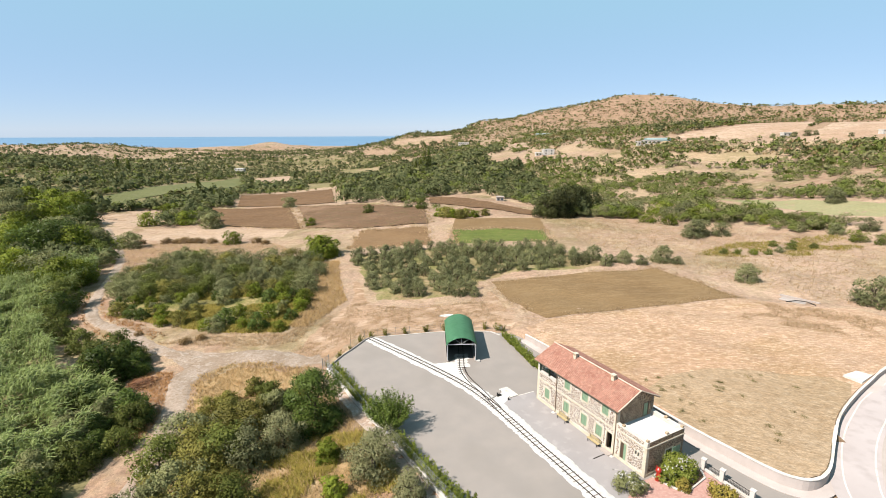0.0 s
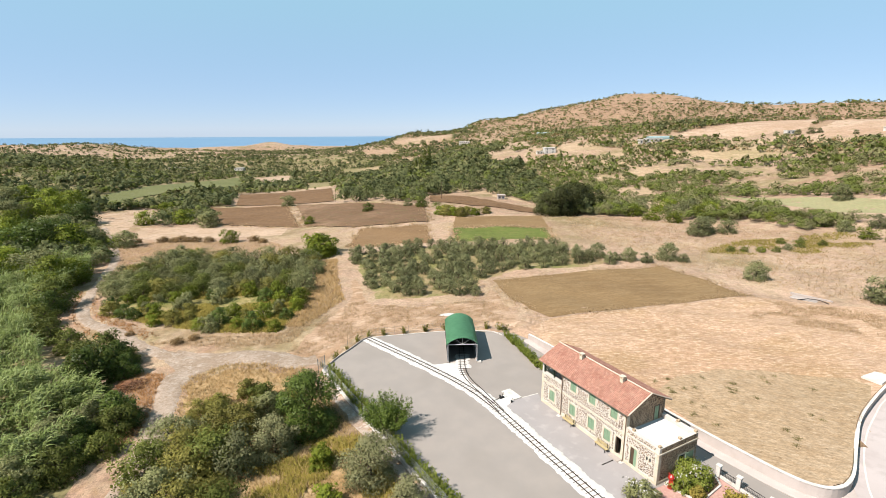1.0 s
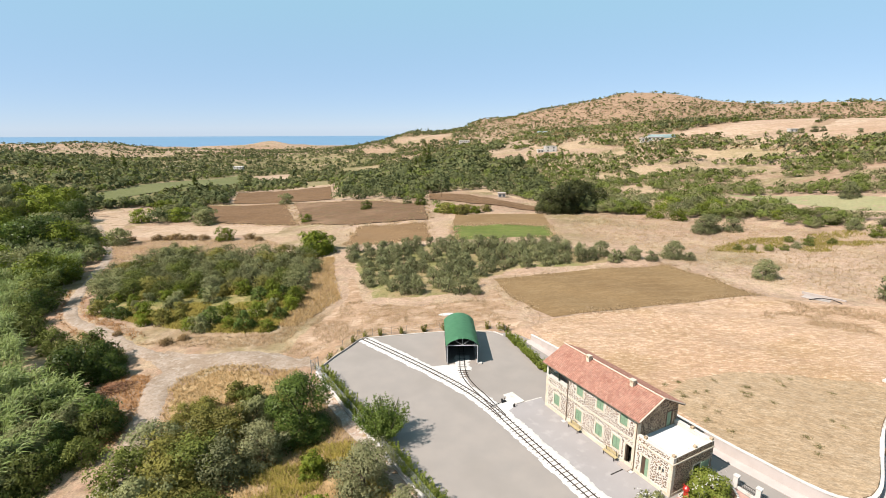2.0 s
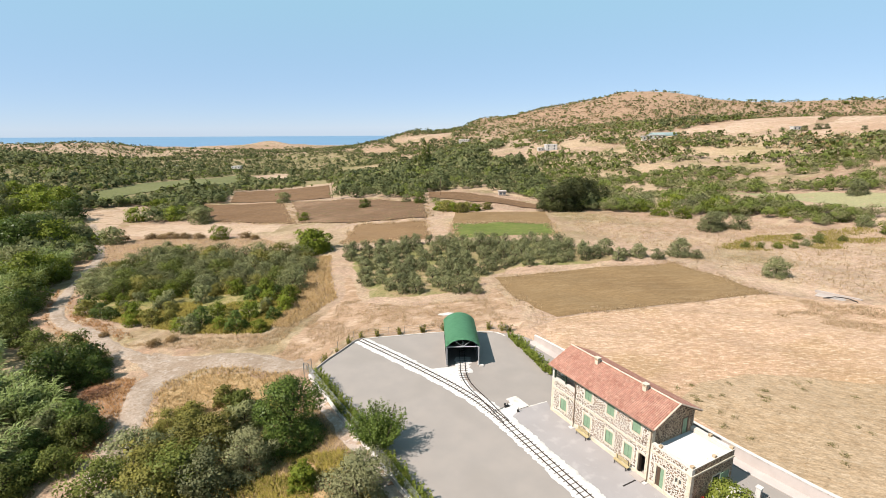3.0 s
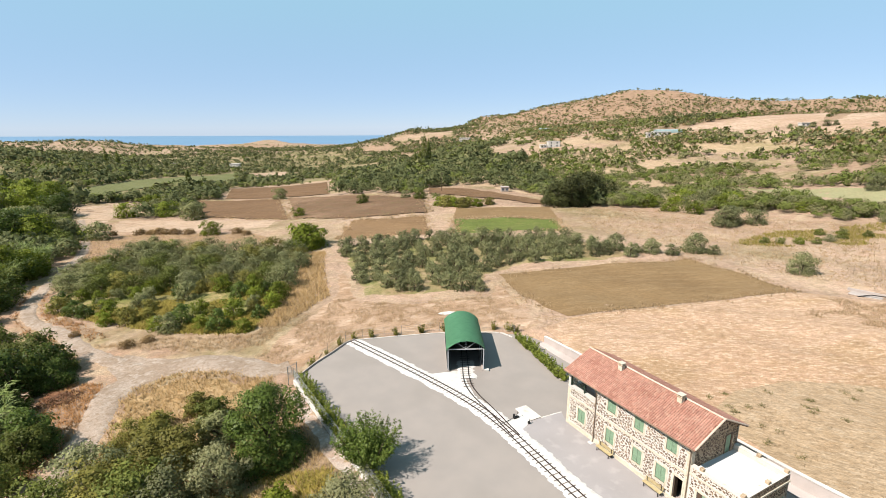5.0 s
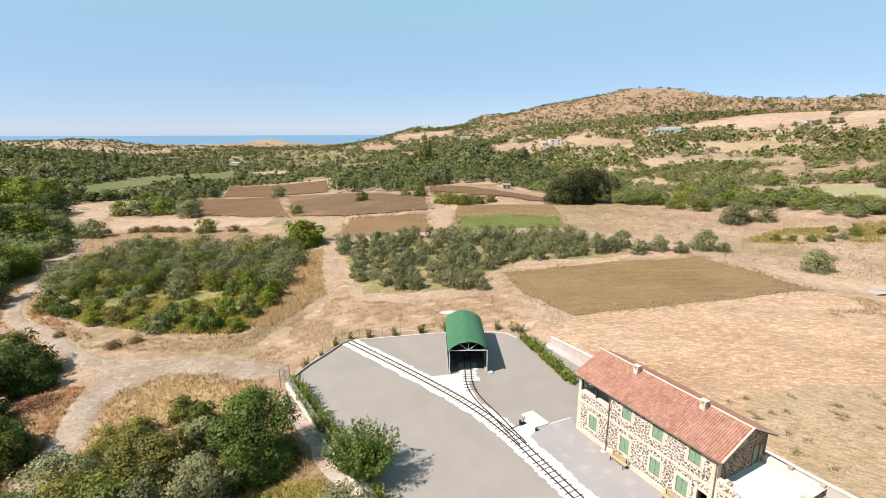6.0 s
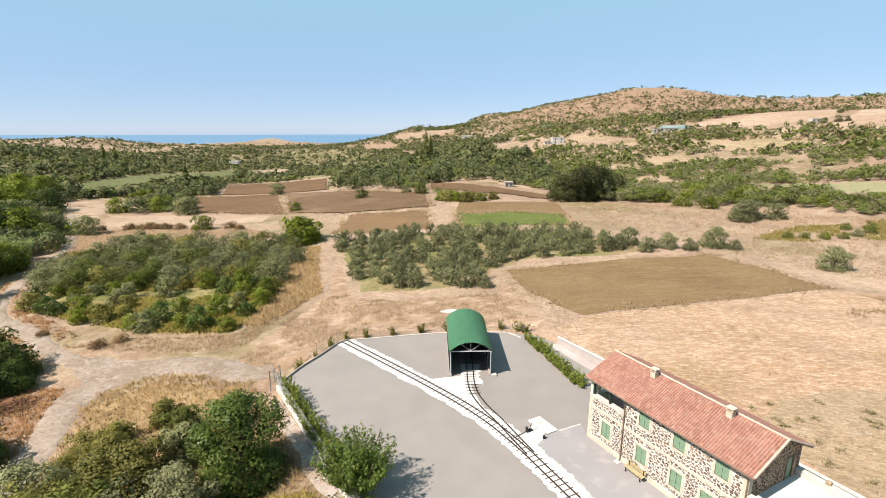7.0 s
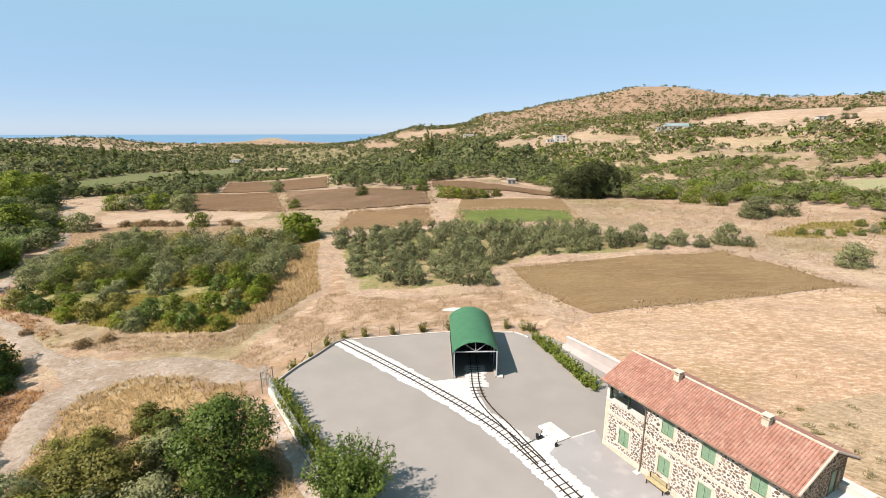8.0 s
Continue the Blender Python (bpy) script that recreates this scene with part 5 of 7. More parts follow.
def leaf_cloud(name, blobs, n, size, mat, seed, loose=0.7, aspect=0.55, up=0.25, floor=None, spikes=0.0):
    """Small pointed leaves over a set of ellipsoids (x, y, z, rx, ry, rz): fine outside, coarser within."""
    g = np.random.default_rng(seed)
    b = np.array(blobs, float)
    w = (b[:, 3] * b[:, 4] + b[:, 4] * b[:, 5] + b[:, 3] * b[:, 5])
    k = g.choice(len(b), n, p=w / w.sum())
    d = unit(g.normal(size=(n, 3)))
    d[:, 2] = np.where(d[:, 2] < -0.75, -d[:, 2], d[:, 2])
    inner = g.random(n) < 0.24
    r = np.where(inner, 0.55 + 0.25 * g.random(n), 1.1 - 0.3 * g.random(n) ** 1.5)
    r = np.where(~inner & (g.random(n) < spikes), r + 0.35 * g.random(n), r)
    c = b[k, :3] + d * b[k, 3:] * r[:, None]
    if floor is not None:
        c[:, 2] = np.maximum(c[:, 2], floor + 0.1 * g.random(n))
    out = unit(d / b[k, 3:])
    nrm = out + loose * g.normal(size=(n, 3))
    nrm[:, 2] += up
    nrm = unit(nrm)
    nrm = np.where((nrm * out).sum(1)[:, None] < 0, -nrm, nrm)
    t = unit(np.cross(nrm, g.normal(size=(n, 3))))
    s = np.cross(nrm, t)
    a = (size * np.where(inner, 1.5, 0.92) * (0.6 + 0.8 * g.random(n)))[:, None]
    v = np.stack([c + a * t, c - 0.6 * a * t + 1.35 * a * aspect * s, c - 0.6 * a * t - 1.35 * a * aspect * s], 1).reshape(-1, 3)
    mid = np.average(b[:, :3], 0, w)
    whole = unit((c - mid) * np.array([1, 1, 1.2]))
    return leaf_mesh(name, v, 3, unit(0.5 * out + 0.35 * whole + 0.55 * nrm), mat)


def crown_blobs(rnd, r, h0, h1, n, flat=0.8):
    """Lumps that make an uneven crown between the heights h0 and h1."""
    out = [(0, 0, (h0 + h1) / 2 - 0.04 * h1, r * 0.62, r * 0.62, (h1 - h0) * 0.42)]
    for i in range(n):
        g = 6.283 * (i + rnd.random()) / n
        q = r * (0.45 + 0.42 * rnd.random())
        s = r * (0.2 + 0.24 * rnd.random())
        z = h0 + (h1 - h0) * (0.2 + 0.65 * rnd.random())
        out.append((q * math.cos(g), q * math.sin(g), z, s, s, s * flat))
    for i in range(n if h0 < 0.16 * h1 else 0):
        g = 6.283 * (i + rnd.random()) / n
        q = r * (0.5 + 0.3 * rnd.random())
        s = r * (0.25 + 0.15 * rnd.random())
        out.append((q * math.cos(g), q * math.sin(g), s * 0.7, s, s, s))
    for i in range(max(2, n // 3)):
        s = r * (0.25 + 0.2 * rnd.random())
        out.append((r * 0.5 * (rnd.random() - 0.5), r * 0.5 * (rnd.random() - 0.5), h1 - s * 0.6, s, s, s * flat))
    return out


def trunk_mesh(rnd, r, h, limbs, spread, lean=0.2):
    bm = bmesh.new()
    top = Vector((lean * rnd.uniform(-1, 1), lean * rnd.uniform(-1, 1), h * 0.5))
    tube(bm, [(0, 0, -0.3), (0.3 * top.x, 0.3 * top.y, h * 0.2), tuple(top)], r, 8, r * 0.7)
    for i in range(limbs):
        g = 6.283 * (i + rnd.random() * 0.6) / limbs
        e = Vector((spread * math.cos(g), spread * math.sin(g), h * (0.85 + 0.25 * rnd.random())))
        mid = top.lerp(e, 0.5) + Vector((0, 0, 0.12 * h))
        tube(bm, [tuple(top - Vector((0, 0, 0.1))), tuple(mid), tuple(e)], r * 0.5, 6, r * 0.12)
    return mesh_of("trunk", bm)


SEEDS = iter(range(100, 9999))


def make_tree(name, label, category, group, r, h, n, size, mat, lumps=9, low=0.3, loose=0.75, limbs=5, aspect=0.55, trunk_r=0.16, flat=0.8, spikes=0.0, part_name="crown"):
    rnd = random.Random(next(SEEDS))
    t = thing(name, label, category, group)
    part("trunk", trunk_mesh(rnd, trunk_r, h * 0.75, limbs, r * 0.55), bark, t, smooth=True)
    part(part_name, leaf_cloud(part_name, crown_blobs(rnd, r, h * low, h, lumps, flat), n, size, mat, next(SEEDS), loose, aspect, spikes=spikes, floor=0.0), None, t)
    return t


def placed(x, y, scale=1.0, turn=0.0, sink=0.05, z=None):
    zz = float(ground_z(x, y)) if z is None else z
    return Matrix.Translation((x, y, zz - sink)) @ Matrix.Rotation(turn, 4, "Z") @ Matrix.Scale(scale, 4)


def scatter(poly, gap, rnd, keep=1.0, away=()):
    """Points in a polygon, at least gap apart, clear of the lines in away (line, distance)."""
    p = np.array(poly, float)
    (x0, y0), (x1, y1) = p.min(0), p.max(0)
    out = []
    for _ in range(int((x1 - x0) * (y1 - y0) / gap ** 2 * 6)):
        x, y = rnd.uniform(x0, x1), rnd.uniform(y0, y1)
        if not inside(p, x, y) or any((x - a) ** 2 + (y - b) ** 2 < gap * gap for a, b in out):
            continue
        if any(nearest(line, x, y, False)[0] < d for line, d in away):
            continue
        out.append((x, y))
    return [q for q in out if rnd.random() < keep]


def spread_out(protos, places, rnd, low=0.8, high=1.2, sizes=None, base=1.0, used=()):
    """Moves the models not yet in use to the first places and copies them to the others."""
    used = set(used)
    for i, q in enumerate(places):
        k = rnd.randrange(len(protos))
        s = q[2] / base if len(q) > 2 else rnd.uniform(low, high)
        m = placed(q[0], q[1], s, rnd.uniform(0, 6.28))
        if k not in used:
            used.add(k)
            protos[k].matrix_basis = m
        else:
            sc = m.copy()
            old = protos[k].matrix_basis.copy()
            protos[k].matrix_basis = Matrix.Identity(4)
            copy_thing(protos[k], sc)
            protos[k].matrix_basis = old
    for k in range(len(protos)):
        if k not in used:
            for o in list(protos[k].children_recursive):
                bpy.data.objects.remove(o)
            bpy.data.objects.remove(protos[k])


rnd = random.Random(11)
# olive grove: trees in loose rows
GROVE = [(-30, 73), (2, 76), (33, 72), (44, 52), (14, 48.5), (9.5, 44), (6.2, 30.5), (-16.5, 31.5), (-21, 47)]
rows = []
ax, ay = np.array([0.985, 0.17]), np.array([-0.17, 0.985])
for i in range(-13, 18):
    for j in range(0, 13):
        q = ax * (i * 3.7) + ay * (31 + j * 4.0)
        q = q + np.array([rnd.uniform(-1.2, 1.2), rnd.uniform(-1.2, 1.2)])
        if inside(GROVE, q[0], q[1]) and rnd.random() < 0.98:
            rows.append((float(q[0]), float(q[1])))
olives = [make_tree("olive_tree", "grey-green olive tree with an open rounded crown", "olive tree", "olive trees of the grove", 1.6, 2.7, 1000, 0.125, olive_leaf, 13, 0.12, trunk_r=0.15, flat=1.0, spikes=0.25) for _ in range(5)]
spread_out(olives, rows, rnd, 0.82, 1.3)

# thicket between track and grove
THICKET = [(-95, 56), (-86, 79), (-64, 72), (-38, 71), (-35, 46), (-33.5, 30), (-33.5, 17), (-46, 17.5), (-60, 22), (-75, 27.5)]
tk = scatter(THICKET, 3.15, rnd, 0.95, [(TRACK_A, 3.5)])
clear = [(-58, 33), (-46, 34), (-40, 27), (-52, 25)]
tk = [q for q in tk if not inside(clear, *q)]
dark_part = [q for q in tk if q[1] > 40]
near_part = [q for q in tk if q[1] <= 40]
greys = [make_tree("shrub", "dense thorny shrub in a green and grey thicket", "shrub", "shrubs of the thicket", 2.7, 3.5, 2100, 0.125, mm, 13, 0.06, limbs=4, trunk_r=0.1, spikes=0.15, part_name="foliage") for mm in (grey_leaf, grey_leaf, dark_leaf, olive_leaf, shrub_leaf, grey_leaf)]
spread_out(greys, dark_part, rnd, 0.7, 1.4)
greens = [make_tree("fruit_tree", "leafy green fruit tree at the thicket's edge", "fruit tree", "green trees of the thicket", 1.9, 2.9, 1400, 0.13, mm, 8, 0.12, limbs=4, trunk_r=0.09) for mm in (bright_leaf, fig_leaf, bright_leaf, shrub_leaf, grey_leaf)]
spread_out(greens, near_part, rnd, 0.7, 1.25)

# scrub and trees between the lower track and the yard wall
def big(name, label, cat, x, y, r, h, n, size, mat, lumps=11, low=0.15, tr=0.2, z=None, loose=0.75, aspect=0.6, spikes=0.05):
    t = make_tree(name, label, cat, "", r, h, n, size, mat, lumps, low, loose, 6, aspect, tr, spikes=spikes)
    t.matrix_basis = placed(x, y, 1.0, rnd.uniform(0, 6.28), z=z)
    return t


big("fig_tree", "large dark green broad-leaved fig tree outside the yard wall", "fig tree", -18.6, -16.4, 3.6, 7.7, 17500, 0.11, fig_leaf, 24, 0.05, 0.25)
big("olive_tree", "old grey olive tree with a wide crown beside the wall", "olive tree", -9.2, -26.2, 3.3, 5.2, 10500, 0.095, silver_leaf, 13, 0.12, 0.3)
big("olive_tree", "silvery olive tree among brown scrub", "olive tree", -21.6, -21.0, 2.9, 4.6, 9000, 0.095, silver_leaf, 12, 0.08, 0.25)
big("olive_tree", "low silvery olive bush at the foot of the wall", "olive tree", -4.6, -31.0, 2.2, 3.2, 5200, 0.09, silver_leaf, 10, 0.1, 0.2)
big("shrub", "tall olive-brown shrub with dark gaps", "shrub", -27.8, -17.2, 3.3, 4.6, 6510, 0.125, shrub_leaf, 12, 0.05, 0.16)
big("shrub", "olive-brown shrub on dry grass", "shrub", -31.2, -14.6, 2.4, 3.3, 4030, 0.125, shrub_leaf, 10, 0.05, 0.12)
big("shrub", "brownish shrub beside the fig tree", "shrub", -25.2, -13.6, 2.6, 3.6, 4340, 0.125, grey_leaf, 10, 0.05, 0.12)
big("shrub", "low green-brown shrub behind the fig tree", "shrub", -22.2, -11.0, 2.0, 2.6, 2790, 0.117, shrub_leaf, 9, 0.05, 0.1)
big("bush", "small bright yellow-green bush in dry grass", "bush", -15.3, -23.8, 1.6, 2.6, 2325, 0.109, bright_leaf, 8, 0.08, 0.08)
big("bush", "bright green bush at the edge of the scrub", "bush", -13.2, -29.8, 1.6, 2.2, 2170, 0.109, bright_leaf, 8, 0.05, 0.08)
big("shrub", "olive-brown shrub at the edge of dry grass", "shrub", -30.2, -7.6, 1.7, 2.6, 2400, 0.12, shrub_leaf, 10, 0.05, 0.1)
big("shrub", "dark green shrub beside the fig tree", "shrub", -27.0, -9.8, 2.1, 3.0, 3000, 0.12, dark_leaf, 11, 0.05, 0.1)
big("shrub", "grey-green shrub above the fig tree", "shrub", -23.4, -8.4, 1.6, 2.2, 2000, 0.12, grey_leaf, 9, 0.05, 0.1)
big("shrub", "golden-brown shrub in dry grass", "shrub", -33.4, -11.2, 1.9, 2.4, 2200, 0.12, shrub_leaf, 10, 0.05, 0.1)
SCRUB = [(-35.5, -12), (-28, -21), (-24, -22), (-24.5, -29), (-20, -33), (-19, -35), (-36, -35), (-36, -24)]
sc = scatter(SCRUB, 2.7, rnd, 0.97)
scr = [make_tree("shrub", lab, "shrub", "shrubs of the lower scrub", 2.3, 3.4, 4200, 0.095, mm, 16, 0.05, limbs=5, trunk_r=0.1, part_name="foliage")
       for mm, lab in ((shrub_leaf, "olive-brown shrub in dense scrub"), (grey_leaf, "grey-green shrub in dense scrub"), (shrub_leaf, "olive-brown shrub in dense scrub"), (olive_leaf, "silvery green wild olive shrub"), (dark_leaf, "dark green shrub in dense scrub"))]
spread_out(scr, sc, rnd, 0.65, 1.45)

# trees and shrubs left of the lower track
left_near = [(-58.2, -1.6, 4.6), (-54.0, 0.5, 2.6), (-56.2, 5.4, 2.0), (-61, 1.5, 3.2), (-48.2, -12.0, 2.1), (-48.6, -16.5, 2.3), (-89.8, 30.2, 3.6), (-86.5, 23.5, 3.4), (-79.5, 16.8, 3.2), (-50.5, -25.5, 3.0), (-47.5, -30, 3.2), (-72, 12, 2.8), (-66.5, 7.5, 2.6), (-46.5, -20.5, 2.2), (-46.3, -12.6, 3.2), (-49.6, -13.6, 2.7), (-52, -18.5, 2.8), (-46.6, -23.4, 2.6), (-56, -9, 2.6), (-53.5, -5.8, 1.7), (-93.5, 35, 5.0), (-50, -21.5, 2.6), (-45.2, -14.8, 2.8), (-43.9, -19.6, 2.2)]
ln = [make_tree("tree", lab, "tree", "trees beside the reed bed", 3.0, 4.4, 4200, 0.13, mm, 11, 0.05, limbs=5, trunk_r=0.14) for mm, lab in ((fig_leaf, "dark green bushy tree beside the track"), (dark_leaf, "dark green tree at the reed bed's edge"), (grey_leaf, "grey-green tamarisk tree by the reeds"))]
spread_out(ln, left_near, rnd, base=3.0)
spread_out(ln[:2], [(-60.5, 5.2, 4.0), (-57.2, 4.2, 3.2)], random.Random(41), base=3.0, used=(0, 1))
left_mass = [(-162, 100, 8), (-150, 95, 8), (-145, 100, 8.5), (-137.5, 101, 7.5), (-134, 106.5, 5.5), (-104, 50.5, 6.6), (-104, 57, 5), (-114.9, 58.7, 6.6), (-125.9, 60, 7), (-201, 149, 8), (-197, 157, 8), (-189, 160, 9), (-176, 158, 7), (-231, 181, 8), (-229, 192, 8), (-215, 191, 8), (-203, 190, 8), (-171, 114, 8), (-182, 128, 8), (-165, 128, 7), (-156, 112, 8), (-178, 100, 8), (-192, 112, 8), (-205, 130, 8), (-150, 78, 6), (-140, 70, 6), (-165, 85, 7), (-122, 91, 2.6)]
lm = [make_tree("tree", lab, "tree", "trees along the stream", 6.0, 8.0, 3900, 0.25, mm, 12, 0.05, limbs=5, trunk_r=0.25) for mm, lab in ((bright_leaf, "tall green tree in the stream's belt"), (fig_leaf, "broad green tree in the stream's belt"), (grey_leaf, "olive-green tree in the stream's belt"))]
spread_out(lm, left_mass, rnd, base=6.0)

# single trees and bushes about the fields
mid_small = [(-145.8, 159.5, 5), (-121.7, 106.5, 4.6), (-127, 107.8, 3), (-128.6, 161.4, 5), (-108.8, 147.5, 5.5), (-153, 191, 5), (-138, 176, 5), (-118, 166, 4.5), (-80.8, 103.6, 3.6), (-84.5, 73, 3.4), (-79.2, 74.3, 3.2), (-90.4, 205, 4.5), (-57.9, 129.5, 2.6), (-36, 149.7, 3), (-18, 158.2, 2.6), (-11.3, 150.7, 3.1)]
mp = [make_tree("bush", lab, "bush", "bushes about the fields", 3.0, 3.9, 1700, 0.18, mm, 10, 0.04, limbs=4, trunk_r=0.12, part_name="foliage") for mm, lab in ((dark_leaf, "dark green bush on a field margin"), (grey_leaf, "grey-green bush on a field margin"), (bright_leaf, "bright green bush on a field margin"))]
spread_out(mp, mid_small, rnd, base=3.0)
dry_row = [(-122, 114, 1.8), (-112, 114, 2.3), (-107, 112.5, 1.9), (-103.6, 112, 2.5), (-100, 111.4, 2.0), (-97, 110.8, 2.2), (-91, 108.5, 2.2), (-71, 101.8, 2.2), (-66.4, 98.3, 1.7), (-49.4, 14.3, 1.1), (-51.6, 12.4, 1.2), (-64, 17.4, 0.9)]
spread_out([make_tree("bush", "withered brown bush in dry grass", "bush", "withered bushes", 3.0, 2.9, 1100, 0.2, dry_leaf, 11, 0.02, limbs=4, trunk_r=0.1, part_name="foliage") for _ in range(2)], dry_row, rnd, base=3.0)
big("tree", "large bright green mulberry bush between field and grove", "tree", -39.5, 73.5, 5.6, 6.6, 4200, 0.3, bright_leaf, 13, 0.03, 0.2, spikes=0.1)
right_trees = [(252, 306, 2.2), (262.5, 299, 2.4), (271, 296, 3.0), (275, 293, 2.6), (281, 268, 2.0), (41.9, 57.9, 2.7), (49.4, 54.2, 2.4), (59.2, 53.6, 3.2), (71.3, 34.3, 3.0), (86, 16.6, 4.0), (80.9, 79.8, 4.0), (84.5, 82, 3.6), (89.9, 79.5, 3.0), (128.2, 68.5, 2.8), (149.4, 109, 4), (53, 51.5, 1.8), (62.5, 51, 1.6), (46, 55, 1.6), (93, 8, 3)]
rt = [make_tree("olive_tree", "rounded grey-green olive tree standing in dry grass", "olive tree", "single olive trees in the fields", 3.0, 4.3, 3000, 0.14, olive_leaf, 11, 0.06, limbs=5, trunk_r=0.18) for _ in range(3)]
spread_out(rt, right_trees, rnd, base=3.0)
dark_trees = [(41, 119, 6.4), (46.5, 120, 7.8), (55, 131, 8.6), (63, 138, 7.4), (50, 128, 8)]
dt = [make_tree("carob_tree", "huge dark green carob tree above the fields", "carob tree", "dark carob trees", 6.0, 8.0, 5500, 0.22, mm, 12, 0.02, limbs=6, trunk_r=0.4) for mm in (carob_leaf, carob_leaf)]
spread_out(dt, dark_trees, rnd, base=6.0)
hedge_r = [(70.8, 126.4, 4), (68.5, 124, 3.5), (77.3, 106.5, 3.6), (73.8, 116, 3.6), (82.9, 101, 3.4), (80.4, 127, 4.2), (89.6, 124, 4.2), (98, 121, 4.5), (88, 112, 4), (96, 108, 4), (104.2, 115, 3.7), (111, 111, 3.7), (104, 104, 3.3), (113.9, 103, 3.3), (117.7, 96, 3), (117.4, 86.4, 2.8), (112, 92, 2.6), (118.9, 78, 2.8), (119, 69, 2.7), (122, 73, 2.3), (118, 60, 2.6), (121, 55, 2.5), (126, 49, 2.5), (79.3, 58.7, 1.3), (83, 58.4, 1.2), (87, 57.5, 1.4), (90.5, 56.2, 1.3), (94, 57, 1.4), (98.2, 58.3, 1.5), (104.3, 58.1, 1.3), (96, 63, 1.4), (101, 62, 1.4)]
hr = [make_tree("bush", lab, "bush", "bushes of the field hedge", 3.0, 3.8, 1600, 0.165, mm, 10, 0.02, limbs=4, trunk_r=0.12, part_name="foliage") for mm, lab in ((bright_leaf, "bright green bush in a field hedge"), (dark_leaf, "dark green bush in a field hedge"), (olive_leaf, "grey-green bush in a field hedge"), (bright_leaf, "bright green bush in a field hedge"))]
spread_out(hr, hedge_r, rnd, base=3.0)
row_c = [(0.4, 121.5, 3.4), (6, 117.5, 3.0), (3.5, 120, 2.8), (11.9, 121, 2.4), (16.7, 122.9, 2.2), (9, 124, 2.6), (-2, 125, 2.8)]
spread_out([make_tree("bush", "green and brown bush between tilled strips", "bush", "bushes between the tilled strips", 3.0, 3.6, 1100, 0.24, mm, 9, 0.02, limbs=4, trunk_r=0.12, part_name="foliage") for mm in (bright_leaf, shrub_leaf)], row_c, rnd, base=3.0)

# cypresses
def cypress(x, y, h, r):
    t = thing("cypress_tree", "tall dark columnar cypress tree in the valley", "cypress", "cypress trees in the valley", at=placed(x, y))
    blobs = [(0.12 * r * rnd.uniform(-1, 1), 0.12 * r * rnd.uniform(-1, 1), h * (k + 0.5) / 9, r * (1.05 - (k / 9) ** 1.6) * rnd.uniform(0.8, 1.05), r * (1.05 - (k / 9) ** 1.6) * 0.95, h / 9) for k in range(9)]
    part("crown", leaf_cloud("crown", blobs, 900, 0.45, dark_leaf, next(SEEDS), 0.6), None, t)
    part("trunk", tube(bmesh.new(), [(0, 0, -0.3), (0, 0, h * 0.5)], 0.3, 6, 0.1), bark, t)


for x, y, h, r in ((-17, 360, 24, 3.4), (-13.5, 364, 20, 2.8), (-22, 385, 12, 2.6), (-26, 382, 10, 2.4), (-205, 330, 11, 2.6), (-330, 420, 17, 3.2), (-322, 425, 15, 3), (330, 230, 16, 3)):
    cypress(x, y, h, r)


# far woods
def vnoise(x, y, s, seed):
    """Smooth value noise in 0..1."""
    x, y = np.asarray(x, float) / s + seed * 17.3, np.asarray(y, float) / s + seed * 5.1
    i, j = np.floor(x), np.floor(y)
    u, v = x - i, y - j
    u, v = u * u * (3 - 2 * u), v * v * (3 - 2 * v)

    def hsh(a, b):
        q = np.sin(a * 127.1 + b * 311.7 + seed * 74.7) * 43758.5453
        return q - np.floor(q)

    return (hsh(i, j) * (1 - u) + hsh(i + 1, j) * u) * (1 - v) + (hsh(i, j + 1) * (1 - u) + hsh(i + 1, j + 1) * u) * v


